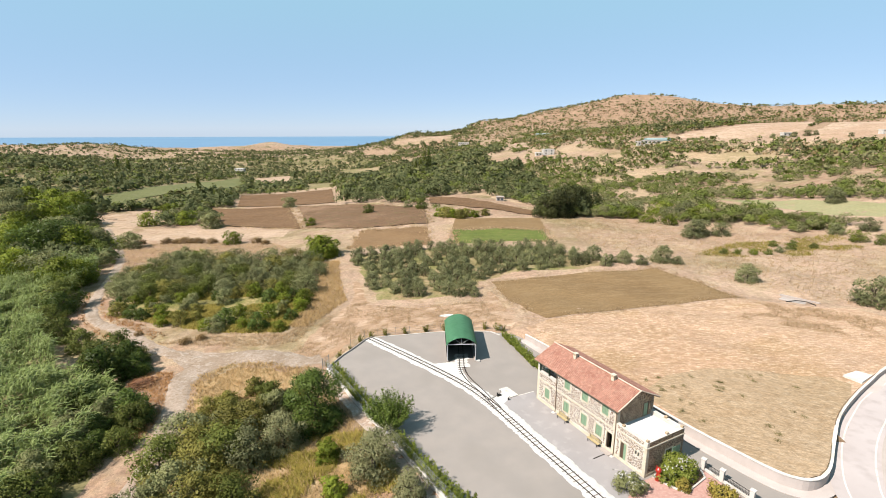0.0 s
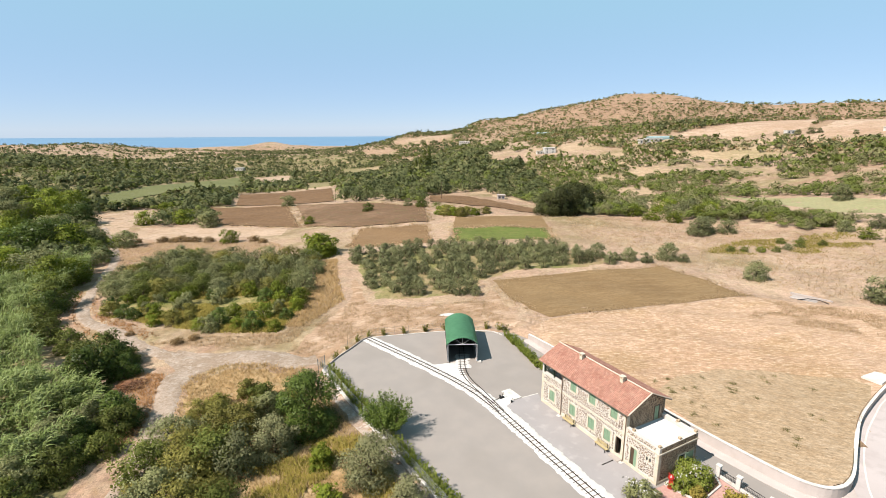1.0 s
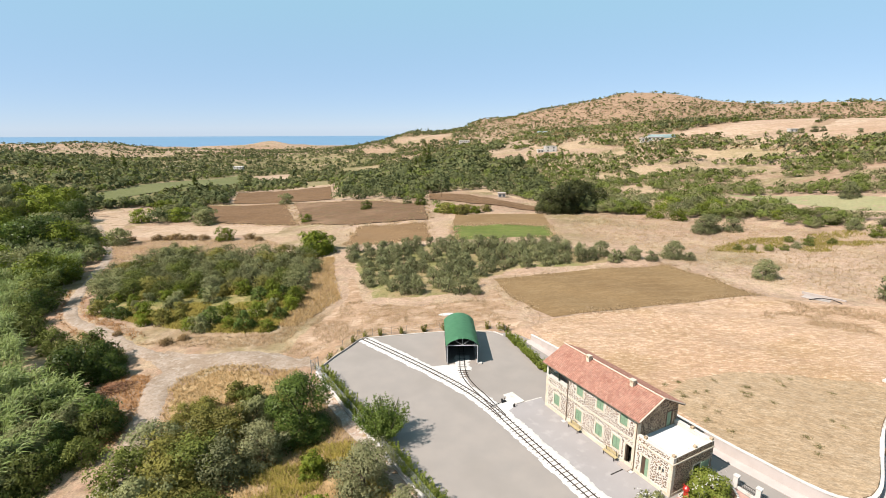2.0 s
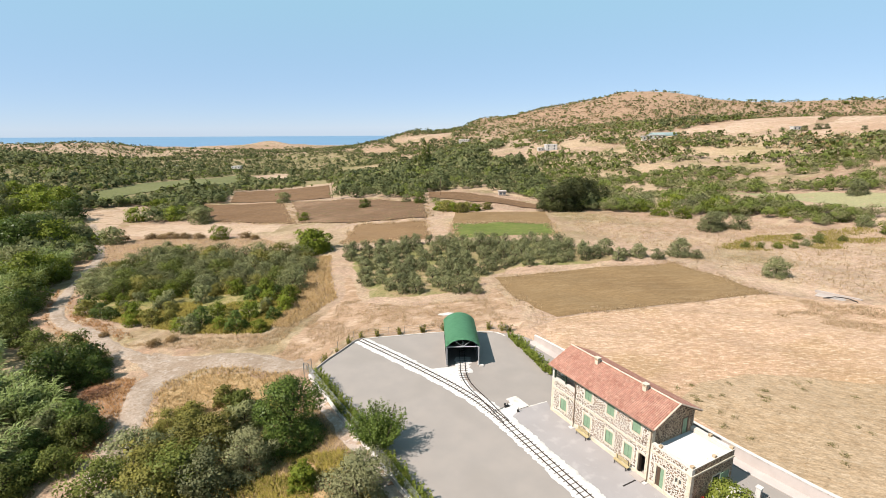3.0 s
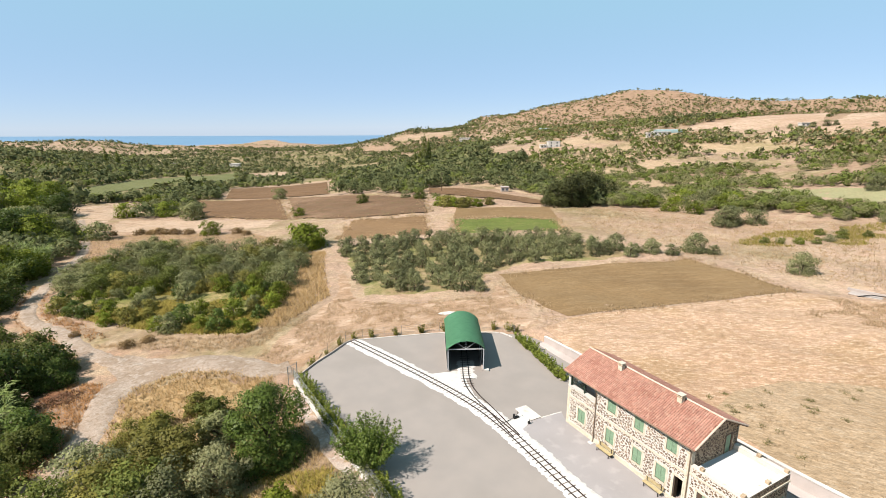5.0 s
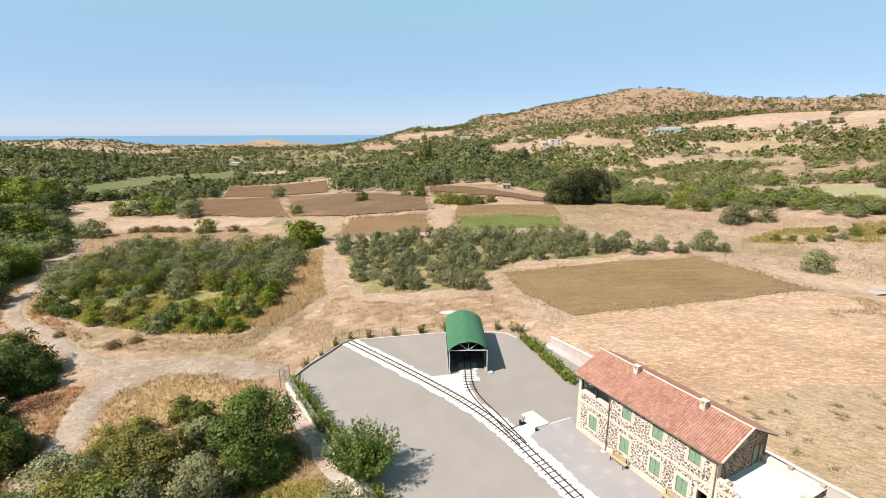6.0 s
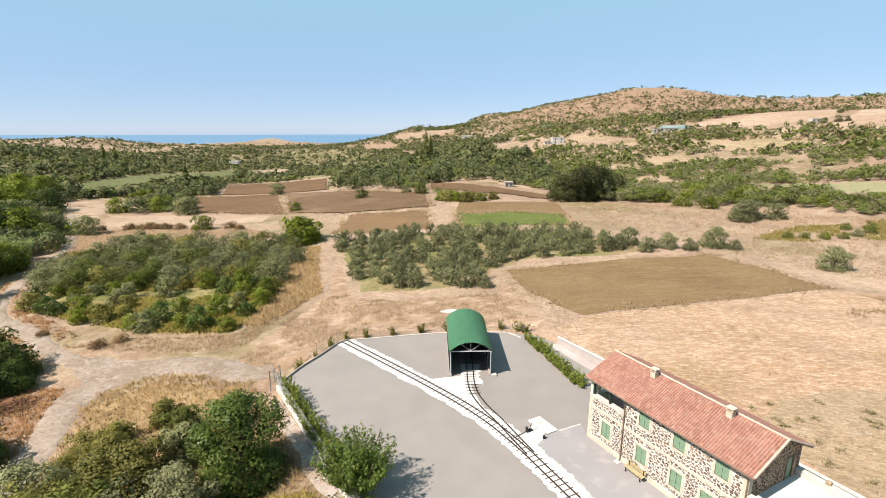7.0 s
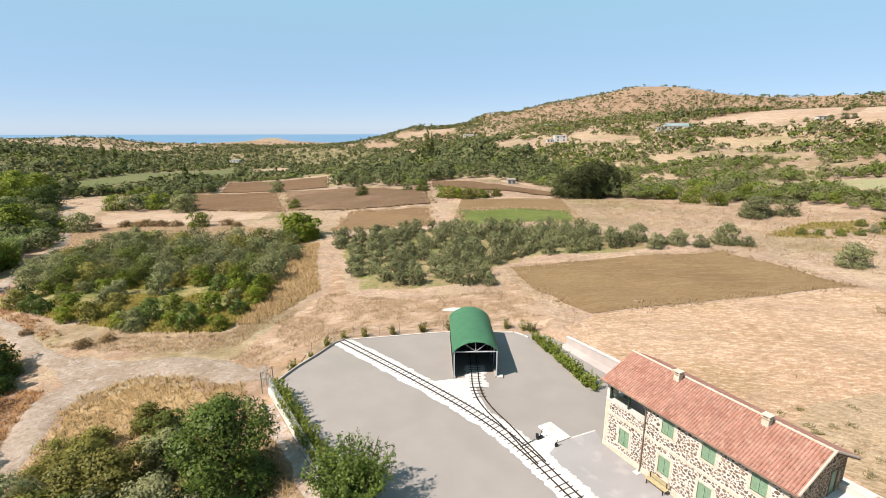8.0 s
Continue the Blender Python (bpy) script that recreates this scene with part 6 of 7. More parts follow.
OPEN = [[(196, 366), (272, 394), (499, 611), (530, 583), (274, 306), (227, 312)], [(270, 304), (575, 578), (600, 540), (282, 242), (252, 285)], [(157, 268), (198, 220), (190, 207), (153, 253)], [(169, 202), (188, 163), (171, 137), (154, 168)],
        [(181, 302), (215, 263), (205, 253), (176, 283)], [(-152, 847), (-83, 791), (-80, 733), (-134, 760)], [(-151, 635), (-81, 597), (-77, 505), (-128, 559)], [(-156, 461), (-116, 453), (-86, 305), (-109, 313)], [(42, 426), (73, 366), (66, 327), (39, 331)],
        [(104, 373), (147, 334), (139, 312), (96, 338)], [(210, 180), (212, 160), (191, 136), (190, 154)], [(56, 714), (93, 454), (81, 419), (56, 589)], [(16, 850), (14, 777), (-87, 829), (-100, 900)],
        [(11, 42), (33, 46), (56, 48), (72, 30), (75, 5), (20, 12)], [(0, 124), (40, 121), (40, 74), (0, 78)], [(-36, 112), (-4, 110), (-2, 78), (-36, 80)], [(-145, 222), (-88, 210), (-56, 122), (-112, 150)],
        [(-160, 302), (-82, 302), (-58, 204), (-132, 222)], [(-88, 208), (-42, 194), (-5, 156), (-4, 106), (-36, 108), (-62, 120)], [(-12, 202), (15, 190), (42, 136), (38, 118), (15, 140), (-10, 168)],
        [(-190, 180), (-176, 206), (-150, 200), (-145, 155), (-100, 147), (-60, 125), (-60, 95), (-52, 80), (-105, 74), (-130, 105), (-144, 128)], [(128, 168), (152, 124), (165, 88), (150, 66), (132, 86), (126, 116)],
        [(40, 120), (78, 114), (104, 94), (112, 62), (125, 40), (95, 5), (60, 50), (38, 75)], [(-222, 230), (-245, 380), (-247, 520), (-178, 360), (-200, 292), (-190, 208)], [(-235, 527), (-204, 582), (-170, 469), (-196, 420)],
        [(-6, 200), (22, 206), (44, 150), (34, 116), (-2, 118), (-4, 140)], [(-14, 138), (4, 138), (4, 76), (-14, 76)], [(-70, 120), (-30, 114), (-30, 78), (-62, 78)], [(-60, 80), (-35, 80), (-20, 30), (-20, 0), (-60, -5), (-110, 40)]]


def far_woods(name, label, mat, n, seed, pick, size, leaves, leaf, r0=95, r1=1500):
    """Woods and orchards too far off to count, as one object."""
    g = np.random.default_rng(seed)
    r = (r0 ** 0.5 + (r1 ** 0.5 - r0 ** 0.5) * g.random(n * 6)) ** 2
    az = np.radians(g.uniform(-47, 47, n * 6))
    x, y = r * np.sin(az), r * np.cos(az) - 72
    ok = (y > 75) & pick(x, y, r, az, g)
    ux, uy = np.sin(az), np.cos(az)
    for poly in OPEN:
        for back in (0, 8):
            ok &= ~inside(poly, x + back * ux, y + back * uy)
    x, y, r = x[ok][:n], y[ok][:n], r[ok][:n]
    z = land(x, y)
    up = z > SEA + 1
    x, y, z, r = x[up], y[up], z[up], r[up]
    m, k = len(x), leaves
    s = size * (0.5 + 0.9 * g.random(m) ** 1.6)
    tall = 0.8 + 0.5 * g.random(m)
    lobes = g.normal(size=(m, 4, 3)) * np.array([0.5, 0.5, 0.2])
    which = g.integers(0, 4, (m, k))
    d = unit(g.normal(size=(m, k, 3)))
    d[..., 2] = np.where(d[..., 2] < -0.2, -d[..., 2], d[..., 2])
    c = np.take_along_axis(lobes, which[..., None].repeat(3, 2), 1) + d * np.array([0.62, 0.62, 0.6]) * (1.06 - 0.4 * g.random((m, k, 1)) ** 2)
    c[..., 2] = np.maximum(c[..., 2] + 0.7, 0.05) * tall[:, None]
    whole = unit(c - np.array([0, 0, 0.5]))
    c = c * s[:, None, None] + np.stack([x, y, z], -1)[:, None]
    nrm = unit(d + 0.35 * g.normal(size=d.shape))
    t = unit(np.cross(nrm, g.normal(size=d.shape)))
    b = np.cross(nrm, t)
    a = (leaf * s[:, None] * (0.65 + 0.7 * g.random((m, k))))[..., None]
    v = np.stack([c + a * t, c - 0.5 * a * t + 0.8 * a * b, c - 0.5 * a * t - 0.8 * a * b], 2).reshape(-1, 3)
    me = leaf_mesh(name, v, 3, unit(0.5 * d + 0.55 * whole + 0.12 * nrm).reshape(-1, 3))
    return tagged(part(name, me, mat), label, "woods", kind="stuff")


def valley(x, y, r, az, g):
    band = vnoise(x * 0.45, y, 10 + r * 0.02, 1) * 0.6 + vnoise(x, y * 1.5, 20, 2) * 0.4
    hill = np.clip((land(x, y) - 34) / 40, 0, 1) * (x > -60)
    return ((band > 0.38 + 0.08 * hill) | (g.random(len(x)) < 0.1)) & (g.random(len(x)) < 1 - 0.4 * hill) & (r < 1350) & ((x > -120) | (r < 620) | (g.random(len(x)) < 0.4))


PINES = [[(314, 664), (369, 678), (414, 654), (431, 630), (270, 400), (224, 372), (190, 372)], [(380, 760), (464, 731), (504, 640), (452, 600), (430, 640), (380, 690)]]


def hillside(x, y, r, az, g):
    z = land(x, y)
    cover = 0.62 * vnoise(x, y, 85, 4) + 0.38 * vnoise(x, y, 26, 5) - 0.34 * np.clip((z - 62) / 34, 0, 1)
    pine = inside(PINES[0], x, y) | inside(PINES[1], x, y)
    return (z > 20) & (x > -120) & ((cover + 0.3 * g.random(len(x)) > 0.52) | pine) & (x < 640)


def pinewood(x, y, r, az, g):
    return inside(PINES[0], x, y) | (inside(PINES[1], x, y) & (g.random(len(x)) < 0.35))


def crest(x, y, r, az, g):
    return (land(x, y) > 66) & (g.random(len(x)) < 0.06) & (x > 400)


def leftward(x, y, r, az, g):
    return (x < 60) & (r > 160) & ((x > -120) | (r < 620) | (g.random(len(x)) < 0.75)) & (vnoise(x * 0.5, y, 30, 7) > 0.22 + 0.14 * np.clip((r - 750) / 400, 0, 1))


# Distance haze is mixed into these base colours, leaving most greyer than near leaves.
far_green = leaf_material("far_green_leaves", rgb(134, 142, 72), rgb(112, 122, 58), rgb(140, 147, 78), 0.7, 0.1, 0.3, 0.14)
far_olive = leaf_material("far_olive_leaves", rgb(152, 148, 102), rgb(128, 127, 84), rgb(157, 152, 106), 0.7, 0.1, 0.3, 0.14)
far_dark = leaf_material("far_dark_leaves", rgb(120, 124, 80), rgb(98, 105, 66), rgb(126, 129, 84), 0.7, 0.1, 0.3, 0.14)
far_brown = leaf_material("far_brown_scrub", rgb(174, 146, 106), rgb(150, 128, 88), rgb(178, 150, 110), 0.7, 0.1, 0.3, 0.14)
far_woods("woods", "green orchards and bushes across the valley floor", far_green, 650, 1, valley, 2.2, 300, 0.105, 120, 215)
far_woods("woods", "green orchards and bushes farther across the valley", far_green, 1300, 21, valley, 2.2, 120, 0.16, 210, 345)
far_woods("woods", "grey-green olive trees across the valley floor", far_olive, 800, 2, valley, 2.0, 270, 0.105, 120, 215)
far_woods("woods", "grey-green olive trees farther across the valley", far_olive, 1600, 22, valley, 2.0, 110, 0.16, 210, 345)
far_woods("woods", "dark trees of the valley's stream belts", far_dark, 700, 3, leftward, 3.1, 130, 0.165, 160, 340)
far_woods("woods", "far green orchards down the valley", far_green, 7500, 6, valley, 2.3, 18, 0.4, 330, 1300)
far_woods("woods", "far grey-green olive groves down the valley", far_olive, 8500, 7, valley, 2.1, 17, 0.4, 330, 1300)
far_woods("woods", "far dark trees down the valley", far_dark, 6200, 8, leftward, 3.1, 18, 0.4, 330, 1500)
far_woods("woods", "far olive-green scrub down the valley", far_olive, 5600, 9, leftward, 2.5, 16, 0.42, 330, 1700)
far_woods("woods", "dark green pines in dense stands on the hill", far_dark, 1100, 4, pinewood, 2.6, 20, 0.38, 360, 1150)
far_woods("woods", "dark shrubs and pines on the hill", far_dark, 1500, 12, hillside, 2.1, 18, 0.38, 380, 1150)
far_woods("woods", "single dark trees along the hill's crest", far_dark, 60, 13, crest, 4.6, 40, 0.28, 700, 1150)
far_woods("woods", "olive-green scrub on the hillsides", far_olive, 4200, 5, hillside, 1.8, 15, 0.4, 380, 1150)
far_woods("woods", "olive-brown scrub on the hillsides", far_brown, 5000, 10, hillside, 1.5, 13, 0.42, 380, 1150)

# ---- ground cover ----
def blades(name, label, category, spots, height, mat, seed, per=5, width=0.05, lean=0.5, spread=0.18):
    """Tufts of grass or weeds as one object: narrow upright triangles at each spot."""
    g = np.random.default_rng(seed)
    p = np.asarray(spots, float)
    n = len(p)
    z = ground_z(p[:, 0], p[:, 1])
    base = np.stack([p[:, 0], p[:, 1], z], 1)[:, None] + g.normal(size=(n, per, 3)) * np.array([spread, spread, 0])
    hgt = height * (0.5 + 0.8 * g.random((n, per, 1)))
    tip = base + np.concatenate([g.normal(size=(n, per, 2)) * lean * hgt, hgt], 2)
    a = g.uniform(0, 6.283, (n, per))
    s = np.stack([np.cos(a), np.sin(a), 0 * a], 2) * width * (0.6 + 0.8 * g.random((n, per, 1)))
    low = np.array([0, 0, 0.04])
    side = np.cross(2 * s, tip - base + s) @ np.array([-0.3, -1.0, 0.5]) < 0
    s = np.where(side[..., None], -s, s)
    v = np.stack([base - s - low, base + s - low, tip], 2).reshape(-1, 3)
    soft = unit(np.array([-0.1, -0.15, 0.8]) + 0.3 * g.normal(size=(n * per, 3)))
    return tagged(part(name, leaf_mesh(name, v, 3, soft), mat), label, category, kind="stuff")


def spots_in(poly, n, seed, clump=0.0, away=()):
    g = np.random.default_rng(seed)
    p = np.array(poly, float)
    (x0, y0), (x1, y1) = p.min(0), p.max(0)
    x, y = g.uniform(x0, x1, n * 4), g.uniform(y0, y1, n * 4)
    ok = inside(p, x, y)
    if clump:
        ok &= vnoise(x, y, clump, seed) > 0.45
    ok &= ~inside(YARD, x, y)
    for line, d in away:
        ok &= nearest(line, x, y, False)[0] > d
    return np.stack([x[ok][:n], y[ok][:n]], 1)


TRACKS = [(TRACK_A, 1.7), (TRACK_B, 1.9)]
BANK = [(-45, -2), (-38, 3.5), (-30, 2), (-24, 0), (-21.5, -5), (-17, -10), (-15, -14), (-6, -28), (-2, -33), (-8, -44), (-37, -44), (-36, -24), (-41, -9)]
MARGIN = [(-60, 14), (-48, 11), (-36, 9.5), (-29, 11), (-28, 20), (-26, 30), (-30, 50), (-35, 68), (-38, 66), (-33, 42), (-32, 15.5), (-46, 15.5)]
NORTH = [(-18, 12), (-10, 14), (0, 15), (12, 15), (22, 16), (12, 30), (8, 42), (5, 28), (-16, 29)]
EAST = [(14, 14), (30, 18), (64, 22), (75, 12), (66, -6), (54, -16), (47, -23), (41, -28), (36, -28), (19, 3)]
DRYLEFT = [(-128, 105), (-112, 117), (-64, 99), (-52, 84), (-64, 74), (-86, 82), (-98, 62), (-104, 76)]
RIGHTDRY = [(58, 50), (70, 30), (90, 8), (115, 30), (118, 58), (100, 90), (78, 112), (46, 114), (42, 82), (56, 60)]
blades("dry_grass", "golden dry grass on the bank below the yard", "dry grass", spots_in(BANK, 9000, 1, 0, TRACKS), 0.55, gold_leaf, 21, 4, 0.055)
blades("dry_grass", "dry grass along the track and the thicket", "dry grass", spots_in(MARGIN, 4200, 2, 0, TRACKS), 0.35, straw_leaf, 22, 4, 0.05)
blades("dry_grass", "short dry grass between yard and grove", "dry grass", spots_in(NORTH, 1500, 3, 4.0), 0.22, straw_leaf, 23, 4, 0.05)
blades("dry_grass", "thin tufts of dry grass on trodden earth", "dry grass", spots_in([(-29, 7), (-26, 24), (-20, 33), (-16, 28), (8, 28), (12, 16), (-8, 14), (-18, 11), (-22, 3)], 2600, 33, 2.2, TRACKS), 0.3, straw_leaf, 34, 5, 0.05, 0.6, 0.3)
blades("stubble", "cut straw stubble over the field", "stubble", spots_in(EAST, 11000, 4), 0.13, straw_leaf, 24, 4, 0.035, 1.6, 0.5)
blades("dry_grass", "dry grass of the upper meadow", "dry grass", spots_in(DRYLEFT, 4000, 5, 0, TRACKS), 0.4, straw_leaf, 25, 4, 0.1, 0.5, 0.4)
blades("dry_grass", "dry grass on the eastern slope", "dry grass", spots_in(RIGHTDRY, 5000, 6, 0), 0.35, straw_leaf, 26, 4, 0.09, 0.6, 0.4)
blades("weeds", "low green weeds under the thicket", "weeds", spots_in([(-75, 28), (-60, 22.5), (-46, 17.5), (-33, 16.5), (-33, 40), (-60, 45)], 7000, 7, 5.0, TRACKS), 0.5, weed_leaf, 27, 5, 0.09, 0.5, 0.3)
blades("weeds", "yellow-green weeds in the lower scrub", "weeds", spots_in([(-25, -19), (-12, -19), (-5, -30), (-8, -42), (-24, -42)], 6500, 8, 2.4), 0.5, weed_leaf, 28, 5, 0.07, 0.5, 0.25)
blades("weeds", "yellowing weeds along the old ditch", "weeds", spots_in([(72, 58), (92, 52), (116, 54), (118, 68), (92, 71), (78, 64)], 1100, 9, 6.0), 0.45, weed_leaf, 29, 5, 0.12, 0.6, 0.6)


def margin(poly, per_metre, seed, height, width, out=0.9):
    """Unmown grass along a field's edge."""
    g = np.random.default_rng(seed)
    p = np.array(poly, float)
    spots = []
    for a, b in zip(p, np.roll(p, -1, 0)):
        n = int(np.hypot(*(b - a)) * per_metre)
        spots.append(a + (b - a) * g.random((n, 1)) + g.normal(size=(n, 2)) * out)
    q = np.concatenate(spots)
    q = q[vnoise(q[:, 0], q[:, 1], 4, seed) > 0.3]
    blades("dry_grass", "dry grass along the edge of a tilled field", "dry grass", q, height, straw_leaf, seed, 4, width, 0.6, 0.3)


margin([(11.1, 42.2), (33.2, 45.9), (55.6, 47.8), (63, 23.3), (44.2, 20.2), (29.9, 17.8), (20, 16.6), (14.3, 27)], 7, 61, 0.4, 0.07)
margin([(2.5, 98), (35.4, 95), (33.9, 79), (2.6, 80)], 5, 62, 0.6, 0.12)
margin([(-32.3, 107), (-7.2, 105), (-5.1, 80), (-31.9, 81)], 5, 63, 0.6, 0.12)
margin([(-142, 218), (-91, 205), (-61, 125), (-108, 153)], 3, 64, 0.5, 0.25)
margin([(-85, 204), (-45.6, 188), (-10.1, 154), (-7, 110), (-33, 112), (-57.7, 124)], 3, 65, 0.5, 0.25, 1.4)
blades("dry_grass", "rust-coloured dry grass between reeds and track", "dry grass", spots_in([(-47.5, 1), (-54, 1), (-53, -5), (-49.5, -10), (-47, -18), (-42, -18), (-43.5, -9), (-46, -4)], 1000, 51, 0, TRACKS), 0.4, rust_leaf, 52, 5, 0.06)
blades("dry_grass", "rust-coloured grass beside the upper track", "dry grass", spots_in([(-88, 42), (-80, 31), (-68, 24), (-58, 17), (-63, 12), (-74, 19), (-86, 30), (-96, 48)], 900, 53, 0, TRACKS), 0.4, rust_leaf, 54, 5, 0.08)
blades("tall_grass", "tall golden grass on the bank beside the thicket", "dry grass", spots_in([(-33, 18), (-29.5, 18), (-24, 34), (-29, 50), (-33, 68), (-37, 67), (-35, 46), (-33, 30)], 1900, 55, 0, TRACKS), 0.7, gold_leaf, 56, 5, 0.07, 0.35, 0.3)
blades("dry_grass", "golden dry grass at the field's upper corner", "dry grass", spots_in([(56, 12), (64, 19), (74, 15), (82, 6), (76, 0), (66, 4)], 1300, 57, 3.0), 0.28, straw_leaf, 58, 5, 0.06, 0.8, 0.4)
g9 = random.Random(77)
tuft = [(g9.uniform(29, 50), g9.uniform(-25, -9)) for _ in range(70)]
tuft = [q for q in tuft if inside(EAST, *q)][:30]
blades("weeds", "scattered green weed tufts in the stubble", "weeds", [(x + g9.gauss(0, 0.13), y + g9.gauss(0, 0.13)) for x, y in tuft for _ in range(6)], 0.24, tuft_leaf, 30, 9, 0.05, 0.7, 0.17)


def reed_bed(poly, n, seed):
    """A bed of giant reed: arching leaves round leaning stems, as one object."""
    g = np.random.default_rng(seed)
    p = np.array(poly, float)
    (x0, y0), (x1, y1) = p.min(0), p.max(0)
    x, y = g.uniform(x0, x1, n * 5), g.uniform(y0, y1, n * 5)
    ok = inside(p, x, y) & (nearest(TRACK_A, x, y, False)[0] > 4) & (vnoise(x, y, 2.4, 3) > 0.3)
    x, y = x[ok][:n], y[ok][:n]
    n, k = len(x), 9
    top = 1.6 + 3.8 * vnoise(x, y, 4, 8) + 0.9 * g.random(n)
    wind = np.array([0.45, 0.16])
    u = g.random((n, k, 1)) ** 0.7
    zz = top[:, None, None] * (0.25 + 0.75 * u)
    c = np.concatenate([np.stack([x, y], 1)[:, None] + wind * zz * 0.5 + 0.12 * g.normal(size=(n, k, 2)), ground_z(x, y)[:, None, None] + zz], 2)
    a = g.uniform(0, 6.283, (n, k))
    d = np.stack([0.55 * np.cos(a) + 0.6, 0.55 * np.sin(a) + 0.15, 0.45 + 0.8 * g.random((n, k))], 2)
    d /= np.linalg.norm(d, axis=2)[..., None]
    s = np.cross(d, np.array([0, 0, 1.0]))
    s /= np.linalg.norm(s, axis=2)[..., None] + 1e-6
    ln = (0.9 + 1.0 * g.random((n, k, 1)))
    mid = c + d * ln * 0.5
    tip = c + d * ln + np.array([0.1, 0, -0.3]) * ln
    v = np.stack([c, mid + s * 0.085, tip, mid - s * 0.085], 2).reshape(-1, 3)
    soft = unit(np.array([-0.25, -0.2, 0.75]) + 0.45 * g.normal(size=(n * k, 3)))
    me = leaf_mesh("reed_bed", v, 4, soft)
    tagged(part("reed_bed", me, reed_leaf), "dense pale green giant reeds bending in the wind", "reeds", kind="stuff")


sheet("reed_ground", [(-150, 62), (-132, 86), (-118, 80), (-104, 62), (-99, 46), (-92, 26), (-82, 14), (-70, 2), (-62, -4), (-54, -5), (-48, -12), (-44.5, -18), (-43, -26), (-42.5, -38), (-70, -38), (-112, 8), (-150, 40)], scrub_floor, "dark litter and weeds under the reeds", "ground cover", 0.05, 2.5, sunk=-0.05)
reed_bed([(-150, 62), (-132, 86), (-118, 80), (-104, 62), (-99, 46), (-92, 26), (-82, 14), (-70, 2), (-62, -4), (-56, -5.5), (-51.5, -10), (-50, -17), (-49.5, -26), (-50, -36), (-70, -36), (-112, 8), (-150, 40)], 14500, 31)



def brush_pile(x, y):
    """Cut branches thrown on a heap, with one bare log beside it."""
    r = random.Random(5)
    heap = thing("brush_pile", "heap of reddish-brown cut branches beside the track", "brush pile", at=placed(x, y))
    for _ in range(46):
        a, d = r.uniform(0, 6.28), r.uniform(0, 2.4)
        cx, cy, h = d * math.cos(a) * 1.3, d * math.sin(a), 0.75 * (1 - d / 2.7) * r.uniform(0.3, 1)
        b, n = r.uniform(0, 6.28), r.uniform(0.5, 1.3)
        bend = Vector((r.uniform(-0.2, 0.2), r.uniform(-0.2, 0.2), r.uniform(0, 0.2)))
        p = Vector((cx, cy, 0.08 + h))
        w = Vector((math.cos(b), math.sin(b), r.uniform(-0.1, 0.3))) * n
        part("branch", tube(bmesh.new(), [tuple(p - w), tuple(p + bend), tuple(p + w)], r.uniform(0.03, 0.06), 5, 0.02), dead_wood, heap)
    part("dead_leaves", leaf_cloud("dead_leaves", [(0, 0, 0.25, 2.6, 1.9, 0.5), (-1.4, 0.7, 0.2, 1.3, 1.1, 0.4)], 900, 0.12, dead_leaf, 71, 0.9), None, heap)
    log = thing("log", "pale barkless log lying in dry grass", "log", at=placed(x - 5.6, y + 2.0, turn=0.2))
    part("log", tube(bmesh.new(), [(-1.5, 0, 0.14), (0, 0.05, 0.17), (1.6, 0, 0.15)], 0.14, 8, 0.1), pale_wood, log)


dead_wood = material("dead_branches", rgb(150, 112, 86), rgb(120, 86, 64), 3.0, 0.95, 0.5)
pale_wood = material("bleached_log", rgb(206, 190, 166), rgb(182, 162, 138), 4.0, 0.9, 0.4)
dead_leaf = leaf_material("dead_leaves", rgb(170, 122, 92), rgb(146, 102, 74), rgb(190, 148, 116), 0.8, 0.1)
brush_pile(-50.6, -2.9)

# ---- yard edges ----
def chain_fence_bay(parent, a, b, z0, h):
    """One bay of wire netting between two posts."""
    a, b = Vector((*a, z0)), Vector((*b, z0))
    d = b - a
    L = d.length
    d.normalize()
    bm = bmesh.new()
    n = int((L + h) / 0.22)
    for sgn in (1, -1):
        for k in range(n):
            s0 = -h + k * 0.22 if sgn > 0 else k * 0.22
            pts = []
            for zq in (0.0, h):
                s = s0 + (zq if sgn > 0 else -zq)
                pts.append((s, zq))
            (sa, za), (sb, zb) = pts
            if sa > sb:
                (sa, za), (sb, zb) = (sb, zb), (sa, za)
            lo, hi = max(sa, 0), min(sb, L)
            if hi - lo < 0.05:
                continue
            f = lambda s: za + (zb - za) * (s - sa) / (sb - sa)
            tube(bm, [tuple(a + d * lo + Vector((0, 0, f(lo)))), tuple(a + d * hi + Vector((0, 0, f(hi))))], 0.006, 3, caps=False)
    for zq in (0.05, h / 2, h):
        tube(bm, [tuple(a + Vector((0, 0, zq))), tuple(b + Vector((0, 0, zq)))], 0.008, 3, caps=False)
    part("netting", bm, galv, parent, "grey wire netting")


galv = material("galvanised_steel", rgb(176, 178, 176), rgb(160, 162, 160), 4.0, 0.5, metal=0.5)
WALL_W = np.array([(-20.1 + 19.4 * k / 14, -2.4 - 29.0 * k / 14) for k in range(16)])


